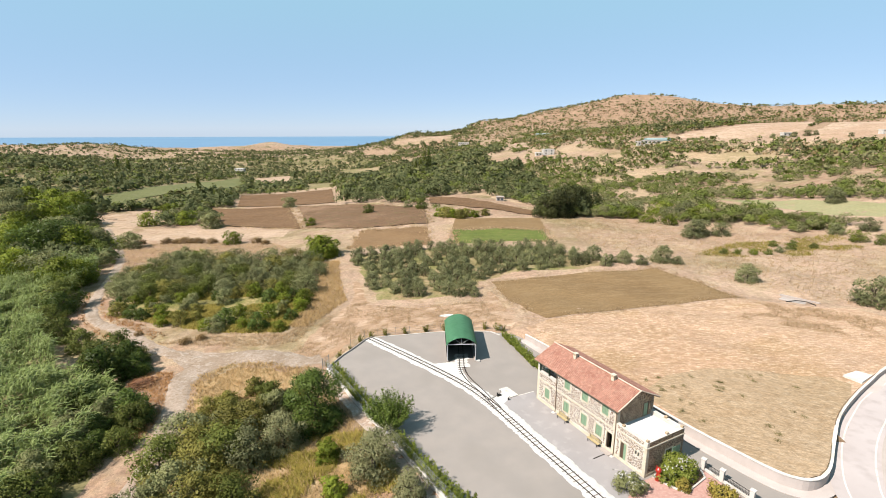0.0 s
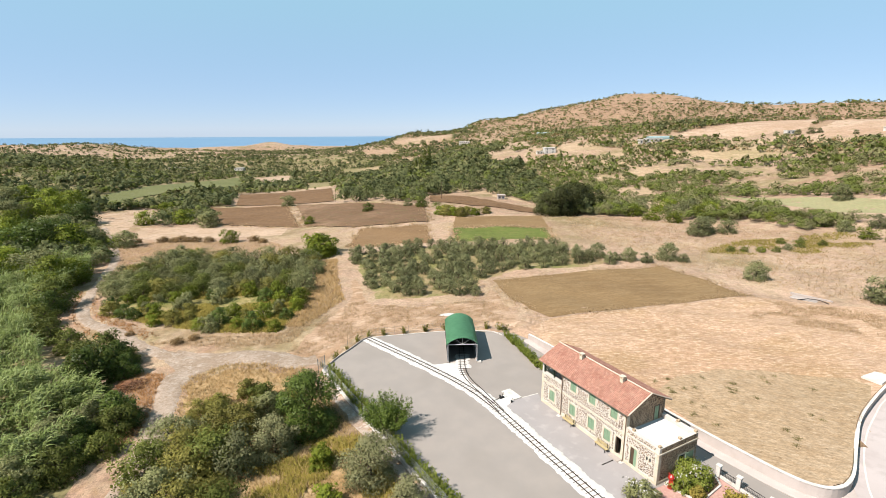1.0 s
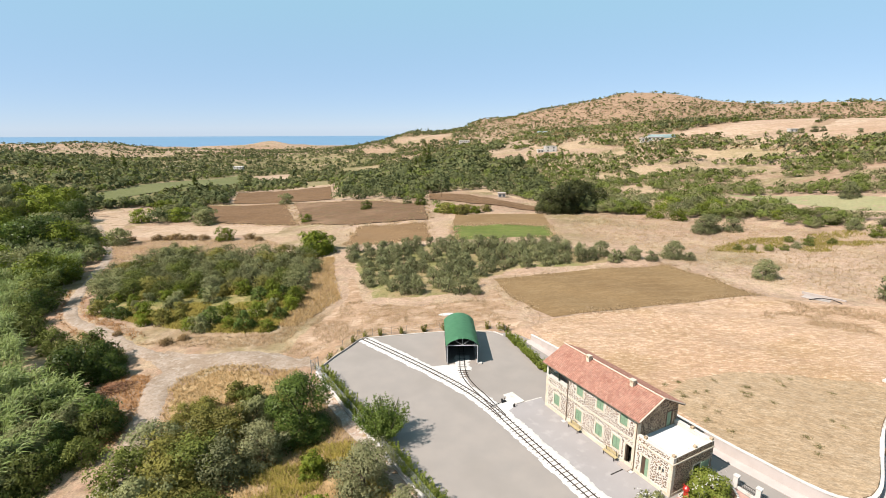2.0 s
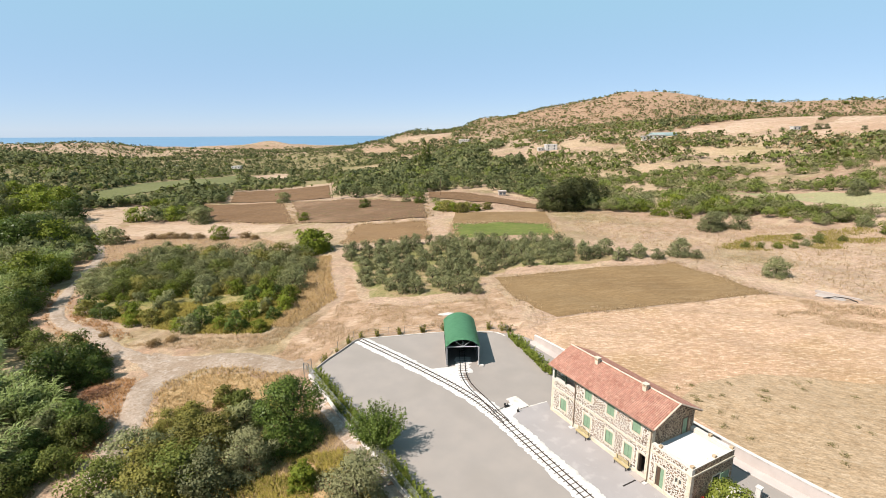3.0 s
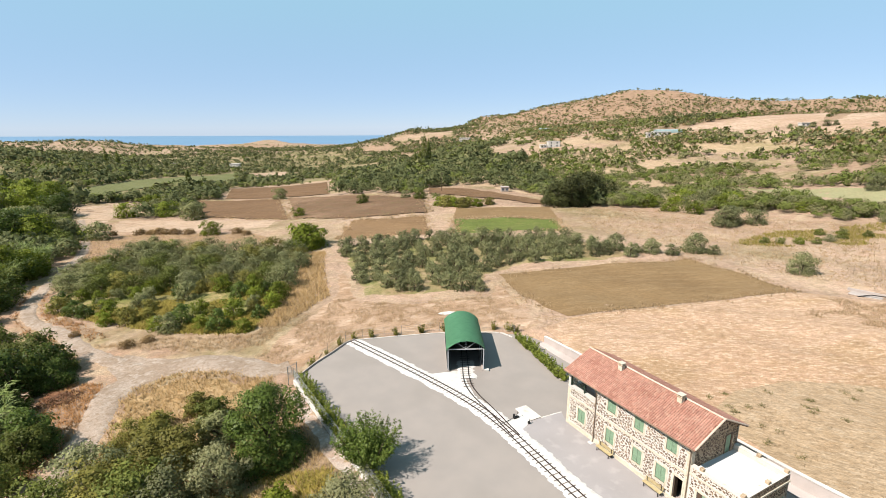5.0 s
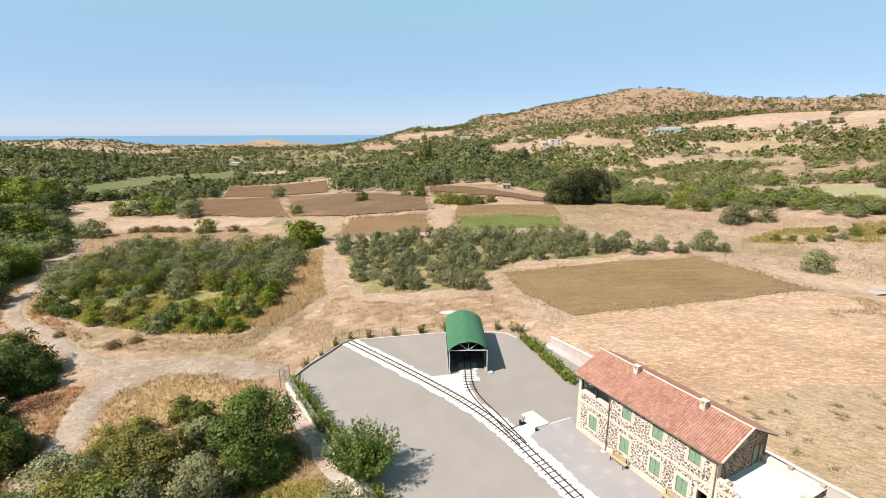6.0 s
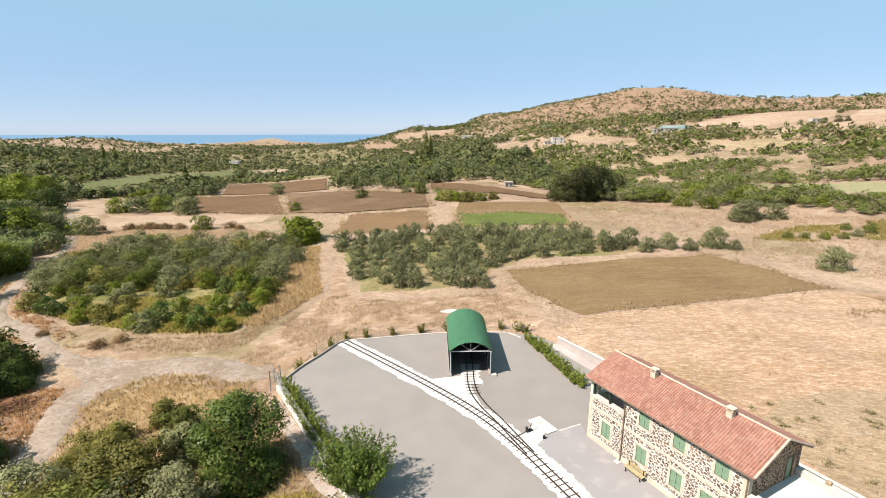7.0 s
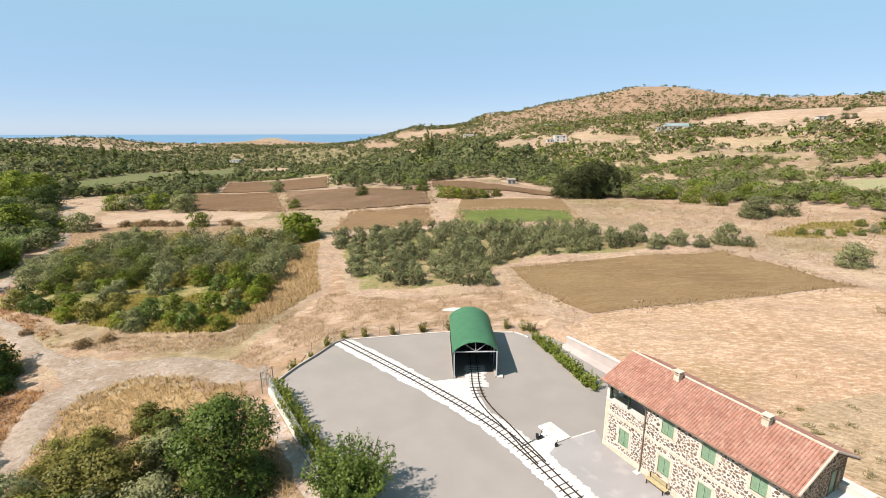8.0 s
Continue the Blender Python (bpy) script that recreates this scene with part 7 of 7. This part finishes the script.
def west_wall():
    t = thing("boundary_wall", "white rendered boundary wall carrying a wire fence", "wall", kind="structure")
    line = np.c_[WALL_W, np.zeros(len(WALL_W))]
    part("wall_body", swept(line, [(0.05, -2.2), (0.05, 0.16), (-0.25, 0.16), (-0.25, -2.2)]), white, t)
    f = thing("wire_fence", "grey wire mesh fence on steel posts along the wall", "fence")
    for x, y in WALL_W:
        part("post", tube(bmesh.new(), [(x - 0.08, y - 0.05, 0.1), (x - 0.08, y - 0.05, 1.75), (x - 0.3, y - 0.2, 1.98)], 0.03, 6), galv, f)
    for (a, b) in zip(WALL_W, WALL_W[1:]):
        chain_fence_bay(f, a - (0.08, 0.05), b - (0.08, 0.05), 0.18, 1.5)
    gx = thing("fence_gate", "tall narrow steel gate frame at the yard's corner", "gate", at=pose(-20.5, -2.0, 0, 0, 0, 62))
    for x in (-0.8, 0.8):
        part("post", tube(bmesh.new(), [(x, 0, -1.0), (x, 0, 2.1)], 0.045, 8), galv, gx)
    fr = bmesh.new()
    for zq in (0.25, 1.1, 1.95):
        tube(fr, [(-0.8, 0, zq), (0.8, 0, zq)], 0.025, 6)
    for k in range(9):
        tube(fr, [(-0.7 + k * 0.175, 0, 0.25), (-0.7 + k * 0.175, 0, 1.95)], 0.014, 5)
    part("gate_leaf", fr, galv, gx)


west_wall()
strip = [tuple(p + (-0.25, -0.17)) for p in WALL_W[1:15]] + [tuple(p + (-1.15 - 0.35 * (k % 3), -0.8 - 0.2 * (k % 2))) for k, p in enumerate(WALL_W[14:0:-1])]
spoil = layered("builders_spoil", rgb(214, 196, 180), [(0.4, 0.45, 0.6, rgb(190, 160, 136), 0.8), (1.6, 0.5, 0.64, rgb(232, 222, 212), 0.8)], [(3.0, 0.8), (9.0, 0.74)])
sheet("spoil_strip", strip, spoil, "pale builders' spoil lying along the foot of the wall", "spoil", 0.06, 0.8)


def kerb_fence():
    """Thin wire fence outside the northern kerb."""
    t = thing("wire_fence", "thin wire fence on slender grey posts behind the kerb", "fence")
    line = smooth_line([(-20.9, -1.2, 0), (-19.6, 2.4, 0), (-17.9, 6.2, 0), (-16.0, 10.1, 0), (-10.2, 11.6, 0), (-1.5, 13.3, 0), (7.6, 13.5, 0), (10.4, 11.9, 0)], 2.4)
    feet = [(x, y, float(ground_z(x, y))) for x, y, _ in line]
    for x, y, z in feet:
        part("post", tube(bmesh.new(), [(x, y, z - 0.2), (x, y, z + 1.5)], 0.025, 6), galv, t)
    for h in (0.35, 0.75, 1.1, 1.42):
        part("wire", tube(bmesh.new(), [(x, y, z + h) for x, y, z in feet], 0.008, 4), galv, t)


kerb_fence()

# kerb of the yard
KERB = smooth_line([(-20.1, -2.3, 0), (-18.8, 1.7, 0), (-17.1, 5.3, 0), (-15.4, 9.0, 0), (-13.8, 9.9, 0), (-10, 10.7, 0), (-5, 11.7, 0), (-1.4, 12.3, 0), (3, 12.55, 0), (7.4, 12.5, 0), (8.9, 11.8, 0), (9.8, 10.7, 0)], 0.5)
kt = thing("kerb", "pale concrete kerb round the yard's northern edge", "kerb", kind="structure")
stone_me = mesh_of("kerb_stone", boxed(-0.245, 0.245, -0.075, 0.075, -0.15, 0.14, bevel=0.012))
stone_me.materials.append(white)
dk = np.gradient(KERB[:, :2], axis=0)
tall_me = mesh_of("kerb_stone", boxed(-0.245, 0.245, -0.075, 0.075, -0.15, 0.26, bevel=0.012))
tall_me.materials.append(concrete)
for (x, y, _), (dx, dy) in list(zip(KERB, dk))[:-1]:
    part("kerb_stone", tall_me if x < -14.9 else stone_me, None, kt).matrix_basis = Matrix.Translation((x + dx / 2, y + dy / 2, 0)) @ Matrix.Rotation(math.atan2(dy, dx), 4, "Z") @ Matrix.Diagonal((float(np.hypot(dx, dy)) / 0.49 * 0.985, 1, 1, 1))


# hedges and kerbside shrubs
def shoots(rnd, n, r, h, thick, c=(0, 0), flare=1.0):
    """Blobs along shoots that fan out from one foot."""
    out = []
    for k in range(n):
        a, d = rnd.uniform(0, 6.28), flare * r * math.sqrt(rnd.random())
        top = h * rnd.uniform(0.75, 1.1) * (1 - 0.35 * (d / (r * flare)) ** 2)
        for i in range(6):
            f = (i + 0.6) / 6
            q = thick * (1.0 - 0.72 * f)
            out.append((c[0] + d * math.cos(a) * f ** 0.8, c[1] + d * math.sin(a) * f ** 0.8, top * f, q, q, top / 9))
    return out


def hedge(name, label, a, b, n, r, h, leaves, size, mat, bed=None):
    t = thing(name, label, "hedge")
    q = random.Random(next(SEEDS))
    a, b = Vector(a), Vector(b)
    blobs, feet = [], []
    for k in range(n):
        c = a.lerp(b, (k + 0.5 * q.random()) / n)
        feet.append((c.x, c.y, 0.5 * h))
        blobs += shoots(q, 6, r, h * q.uniform(0.75, 1.2), 0.34, (c.x + 0.2 * q.uniform(-1, 1), c.y))
    part("foliage", leaf_cloud("foliage", blobs, leaves, size, mat, next(SEEDS), 0.9, 0.36, 0.3, 0.0, 0.1), None, t)
    bm = bmesh.new()
    for x, y, z in feet:
        tube(bm, [(x, y, -0.05), (x + 0.05, y, z)], 0.03, 5, 0.015)
    part("stems", bm, bark, t)


hedge("hedge", "ragged green oleander hedge along the yard's eastern kerb", (10.8, 10.2, 0), (14.75, -2.8, 0), 30, 1.15, 1.6, 11500, 0.11, hedge_leaf)
hedge("hedge", "spiky green hedge inside the wire fence", (-18.7, -3.7, 0), (-10.4, -16.3, 0), 30, 1.15, 2.0, 13500, 0.115, hedge_leaf)
hedge("hedge", "spiky green hedge inside the wire fence", (-6.9, -21.2, 0), (1.0, -33.0, 0), 28, 1.1, 1.8, 12000, 0.115, hedge_leaf)


def kerb_shrub(h, r):
    q = random.Random(next(SEEDS))
    t = thing("shrub", "small spiky olive-green shrub planted behind the kerb", "shrub", "shrubs behind the kerb")
    bl = shoots(q, 11, r, h, 0.26)
    part("foliage", leaf_cloud("foliage", bl, 520, 0.11, shrub_leaf, next(SEEDS), 0.9, 0.3, 0.4, 0.02, 0.1), None, t)
    bm = bmesh.new()
    for k in range(5):
        tube(bm, [(0, 0, -0.1), (r * 0.4 * math.cos(k * 1.26), r * 0.4 * math.sin(k * 1.26), h * 0.8)], 0.02, 5, 0.008)
    part("stems", bm, bark, t)
    return t


def mulberry(x, y, r, h):
    q = random.Random(41)
    t = thing("mulberry_tree", "upright bright green many-stemmed tree inside the yard fence", "tree", at=pose(x, y, 0))
    part("crown", leaf_cloud("crown", [(bx, by, bz + 0.5, p, p, w) for bx, by, bz, p, _, w in shoots(q, 130, r * 1.04, h - 0.4, 0.74)], 28000, 0.1, mulberry_leaf, 411, 0.8, 0.4, 0.3, 0.1, 0.12), None, t)
    for k in range(7):
        a = k * 0.9
        part("stem", tube(bmesh.new(), [(0.12 * math.cos(a), 0.12 * math.sin(a), -0.1), (0.5 * r * math.cos(a), 0.5 * r * math.sin(a), 0.45 * h), (0.8 * r * math.cos(a), 0.8 * r * math.sin(a), 0.85 * h)], 0.07, 6, 0.02), bark, t)


mulberry(-8.0, -19.0, 3.5, 5.1)


def juniper(x, y, h, r):
    t = thing("juniper", "small dark green columnar juniper in the hedge", "juniper", "junipers in the hedge", at=pose(x, y, 0))
    q = random.Random(next(SEEDS))
    part("foliage", leaf_cloud("foliage", shoots(q, 7, r, h, 0.22), 900, 0.09, dark_leaf, next(SEEDS), 0.6, 0.4, 0.5, 0.02, 0.05), None, t)
    part("trunk", tube(bmesh.new(), [(0, 0, -0.05), (0, 0, 0.7 * h)], 0.04, 6, 0.015), bark, t)


juniper(1.6, -32.3, 1.9, 0.3)
juniper(2.3, -32.6, 2.0, 0.32)
ks = [kerb_shrub(1.5, 0.8) for _ in range(3)]
spread_out(ks, [(-20.6, -0.4), (-19.3, 2.9), (-17.9, 5.9), (-16.6, 8.4), (-14.9, 10.5), (-12.1, 11.2), (-8.4, 12.0), (-4.4, 12.8), (-0.6, 13.2), (7.2, 13.4), (9.6, 12.9), (10.6, 12.4)], random.Random(5), 0.75, 1.15)

# ---- garden by the annex ----
pink = material("pink_pavers", rgb(214, 168, 154), rgb(200, 152, 138), 1.5, 0.85, 0.2, rgb(222, 184, 170), 4.0, 0.15, bscale=9.0)
earth = material("garden_soil", rgb(120, 94, 70), rgb(100, 78, 58), 1.0, 0.95, 0.6, None, None, 0.3, bscale=8.0)
red_paint = material("red_paint", rgb(200, 54, 40), rgb(182, 44, 34), 4.0, 0.35, 0.05, spec=0.5)
tagged(part("pink_paving", slab([(20.4, -29.4), (22.3, -28.6), (28.4, -25.4), (31.6, -32.6), (33.5, -44), (18.5, -44), (18.2, -32.5)], 0.0, 0.03), pink), "pink paved garden court beside the annex", "paving", kind="structure")
BED = [(22.9, -28.3), (27.6, -26.0), (28.9, -27.2), (28.7, -28.6), (25.5, -30.9), (24.2, -29.9)]
tagged(part("planting_bed", slab(BED, 0.0, 0.12), earth), "earth planting bed in a white kerb", "planting bed", kind="structure")
be = thing("bed_kerb", "white kerb edging round the planting bed", "kerb", kind="structure")
for (x0, y0), (x1, y1) in zip(BED, BED[1:] + BED[:1]):
    L = math.hypot(x1 - x0, y1 - y0)
    part("kerb_stone", boxed(-0.05, L + 0.05, -0.09, 0.09, 0.0, 0.22, bevel=0.015), white, be).matrix_basis = Matrix.Translation((x0, y0, 0)) @ Matrix.Rotation(math.atan2(y1 - y0, x1 - x0), 4, "Z")


def flowering_bush(x, y, r, h, n, mat, label, flowers=220):
    t = make_tree("oleander_bush", label, "bush", "", r, h, n, 0.13, mat, 10, 0.03, 0.8, 6, 0.4, 0.05, spikes=0.3, part_name="foliage")
    if flowers:
        q = random.Random(next(SEEDS))
        part("blossom", leaf_cloud("blossom", crown_blobs(q, r * 1.06, h * 0.2, h * 1.05, 10), flowers, 0.1, flower_leaf, next(SEEDS), 0.9, 0.9), None, t, "white blossom")
    t.matrix_basis = placed(x, y, 1, 0.3, z=0.1)


flowering_bush(26.2, -27.9, 2.0, 2.1, 3600, hedge_leaf, "large green oleander bush with white blossom in the bed", 90)
flowering_bush(24.5, -28.9, 1.3, 1.7, 1900, hedge_leaf, "green oleander bush with pale blossom beside the annex", 40)
flowering_bush(25.4, -30.2, 0.9, 1.2, 1000, weed_leaf, "yellow-green bush at the bed's corner", 0)
flowering_bush(19.6, -30.2, 1.7, 1.6, 2200, grey_leaf, "grey-green flowering bush at the court's edge", 120)
flowering_bush(28.9, -31.6, 1.4, 1.4, 1500, weed_leaf, "yellow-green bush in the pink court", 0)


def red_pump(x, y):
    t = thing("water_pump", "red painted cast-iron hand pump by the annex corner", "water pump", at=pose(x, y, 0.02))
    part("base_plate", tube(bmesh.new(), [(0, 0, 0), (0, 0, 0.12)], 0.32, 14), red_paint, t)
    part("column", tube(bmesh.new(), [(0, 0, 0.12), (0, 0, 0.5), (0, 0, 1.1)], 0.24, 14, 0.19), red_paint, t)
    hd = bmesh.new()
    for z0, z1, r0, r1 in ((1.1, 1.2, 0.3, 0.34), (1.2, 1.42, 0.34, 0.3), (1.42, 1.6, 0.3, 0.1)):
        tube(hd, [(0, 0, z0), (0, 0, z1)], r0, 14, r1)
    part("head", hd, red_paint, t)
    part("spout", tube(bmesh.new(), [(0, -0.15, 0.95), (0, -0.42, 0.95), (0, -0.5, 0.8)], 0.07, 8), red_paint, t)
    part("handle", tube(bmesh.new(), [(0, 0.1, 1.35), (0, 0.5, 1.45), (0, 0.75, 1.1)], 0.035, 6), red_paint, t)


red_pump(23.25, -28.75)


def gate_pillar(x, y, h):
    t = thing("gate_pillar", "white rendered garden pillar with a square cap", "pillar", "garden gate pillars", at=pose(x, y, 0, 0, 0, -55))
    part("shaft", boxed(-0.22, 0.22, -0.22, 0.22, 0, h, bevel=0.02), white, t)
    part("cap", boxed(-0.28, 0.28, -0.28, 0.28, h, h + 0.1, bevel=0.02), white, t)


for x, y, h in ((29.3, -27.0, 1.35), (30.35, -29.0, 1.45), (31.9, -32.0, 1.3)):
    gate_pillar(x, y, h)


def low_fence(x0, y0, x1, y1):
    L = math.hypot(x1 - x0, y1 - y0)
    t = thing("iron_railing", "low dark iron railing between garden pillars", "railing", at=Matrix.Translation((x0, y0, 0)) @ Matrix.Rotation(math.atan2(y1 - y0, x1 - x0), 4, "Z"))
    part("base_wall", boxed(0.25, L - 0.25, -0.1, 0.1, 0, 0.3, bevel=0.01), white, t)
    for z in (0.5, 0.95):
        part("rail", boxed(0.22, L - 0.22, -0.02, 0.02, z, z + 0.04), dark_iron, t)
    n = int((L - 0.5) / 0.16)
    for k in range(n + 1):
        x = 0.28 + (L - 0.56) * k / n
        part("bar", boxed(x - 0.01, x + 0.01, -0.01, 0.01, 0.3, 1.05), dark_iron, t)


low_fence(29.3, -27.0, 30.35, -29.0)
low_fence(30.35, -29.0, 31.9, -32.0)
# Added flat strip that draws a dark line on the paving, no real drain.
tagged(part("drain_grate", boxed(13.9, 14.05, -2.6, -0.8, 0.0, 0.012, HOUSE), dark_iron), "narrow flat dark strip added on the paving before the house", "drain", kind="structure")

# ---- works in the fields ----
def culvert():
    t = thing("culvert", "pale concrete culvert apron with a black irrigation pipe", "culvert", at=Matrix.Translation((73, 20, float(ground_z(73, 20)) - 0.1)) @ Matrix.Rotation(radians(-52), 4, "Z"))
    part("apron", boxed(-3.0, 3.0, -1.0, 1.2, 0, 0.2, bevel=0.03), concrete, t)
    part("headwall", boxed(-3.6, 3.6, 1.2, 1.5, 0.0, 0.6, bevel=0.03), concrete, t)
    part("pipe", tube(bmesh.new(), [(-1.5, -1.6, 0.1), (0, -0.6, 0.55), (1.8, -0.1, 0.6), (3.3, -0.4, 0.4), (3.6, -1.2, 0.1)], 0.09, 8), dark_iron, t, "black irrigation pipe")


culvert()
ap = [(57.7, -11.1), (60.7, -9.8), (62.1, -11.1), (58.9, -13.1)]
tagged(part("concrete_apron", slab(ap, 2.2, 3.34), white), "white concrete apron where the field meets the road", "apron", kind="structure")


def pole(x, y, h):
    t = thing("utility_pole", "slender brown timber utility pole in the fields", "utility pole", "utility poles", at=placed(x, y))
    part("mast", tube(bmesh.new(), [(0, 0, -0.5), (0, 0, h)], 0.14, 8, 0.09), timber, t)
    part("crossarm", boxed(-0.9, 0.9, -0.06, 0.06, h - 0.5, h - 0.38), timber, t)
    for q in (-0.75, 0, 0.75):
        part("insulator", tube(bmesh.new(), [(q, 0, h - 0.38), (q, 0, h - 0.2)], 0.04, 6), white, t)


for x, y, h in ((-63, 205, 9), (-2, 180, 9), (-120, 420, 10)):
    pole(x, y, h)


# ---- far houses ----
def far_house(x, y, w, d, h, floors, label, turn=0.0, mat=None, flat=True):
    t = thing("house", label, "house", at=placed(x, y, turn=turn, sink=0.3))
    wm = mat or white
    part("wall", boxed(-w / 2, w / 2, -d / 2, d / 2, 0, h), wm, t)
    if flat:
        part("roof", boxed(-w / 2 - 0.25, w / 2 + 0.25, -d / 2 - 0.25, d / 2 + 0.25, h, h + 0.35), wm, t)
    else:
        bm = bmesh.new()
        e = [[bm.verts.new((sx * (w / 2 + 0.4), yy, zz)) for yy, zz in ((-d / 2 - 0.4, h), (0, h + d * 0.25), (d / 2 + 0.4, h))] for sx in (-1, 1)]
        bm.faces.new(e[0]), bm.faces.new(e[1][::-1])
        for a, b in ((0, 1), (1, 2), (2, 0)):
            bm.faces.new((e[0][a], e[0][b], e[1][b], e[1][a]))
        part("roof", bm, tile_clay, t)
    fh = h / floors
    for k in range(floors):
        n = max(2, int(w / 3.2))
        for i in range(n):
            wx = -w / 2 + (i + 0.5) * w / n
            wd = part("window", boxed(wx - 0.55, wx + 0.55, -d / 2 - 0.04, -d / 2 + 0.02, k * fh + fh * 0.35, k * fh + fh * 0.8), glass, t)
            part("sill", boxed(wx - 0.65, wx + 0.65, -d / 2 - 0.15, -d / 2, k * fh + fh * 0.3, k * fh + fh * 0.35), wm, wd)


far_house(89.6, 350, 9.5, 7, 4.6, 2, "white two-storey flat-roofed house on the slope")
far_house(81.5, 351, 5, 5, 2.6, 1, "low white annex house on the slope")
far_house(31.5, 700, 16, 9, 6, 2, "cream house on the far ridge", mat=cream)
far_house(166, 344, 6, 5, 3.6, 1, "small white farm house below the hill")
far_house(176, 347, 13, 6, 3.0, 1, "long low white farm building below the hill")
far_house(-279, 596, 12, 9, 5.5, 2, "white house far down the valley")
far_house(-329, 531, 18, 8, 3, 1, "long low pale shed in the valley", mat=concrete)
far_house(28.6, 175, 3.6, 3, 2.3, 1, "small pale pump house at the field's edge", mat=concrete)
far_house(261, 305, 6, 4, 2.8, 1, "tiny white hut under the bare slope")
far_house(300, 262, 9, 4, 2.6, 1, "low white shed under the bare slope")
far_house(14.5, 268, 9, 6, 3, 1, "low grey flat-roofed farm shed among orchard trees", mat=concrete)


def greenhouse(x, y, w, d, turn):
    t = thing("greenhouse", "long pale polytunnel greenhouse on the slope", "greenhouse", "greenhouses on the slope", at=placed(x, y, turn=turn))
    bm = bmesh.new()
    arc = [(d / 2 * math.cos(a), 3.0 * math.sin(a)) for a in np.linspace(0, math.pi, 9)]
    e = [[bm.verts.new((sx, yy, zz)) for yy, zz in arc] for sx in (-w / 2, w / 2)]
    for k in range(8):
        bm.faces.new((e[0][k], e[0][k + 1], e[1][k + 1], e[1][k]))
    bm.faces.new(e[0]), bm.faces.new(e[1][::-1])
    part("cover", bm, film_sheet, t)
    for k in range(7):
        sx = -w / 2 + w * k / 6
        part("hoop", tube(bmesh.new(), [(sx, yy * 1.01, zz * 1.01) for yy, zz in arc], 0.06, 5), galv, t)


film_sheet = material("greenhouse_film", rgb(168, 186, 184), rgb(150, 172, 170), 0.2, 0.35, 0.0)
greenhouse(150, 640, 34, 8, 0.05)
greenhouse(184, 352, 22, 7, 0.1)
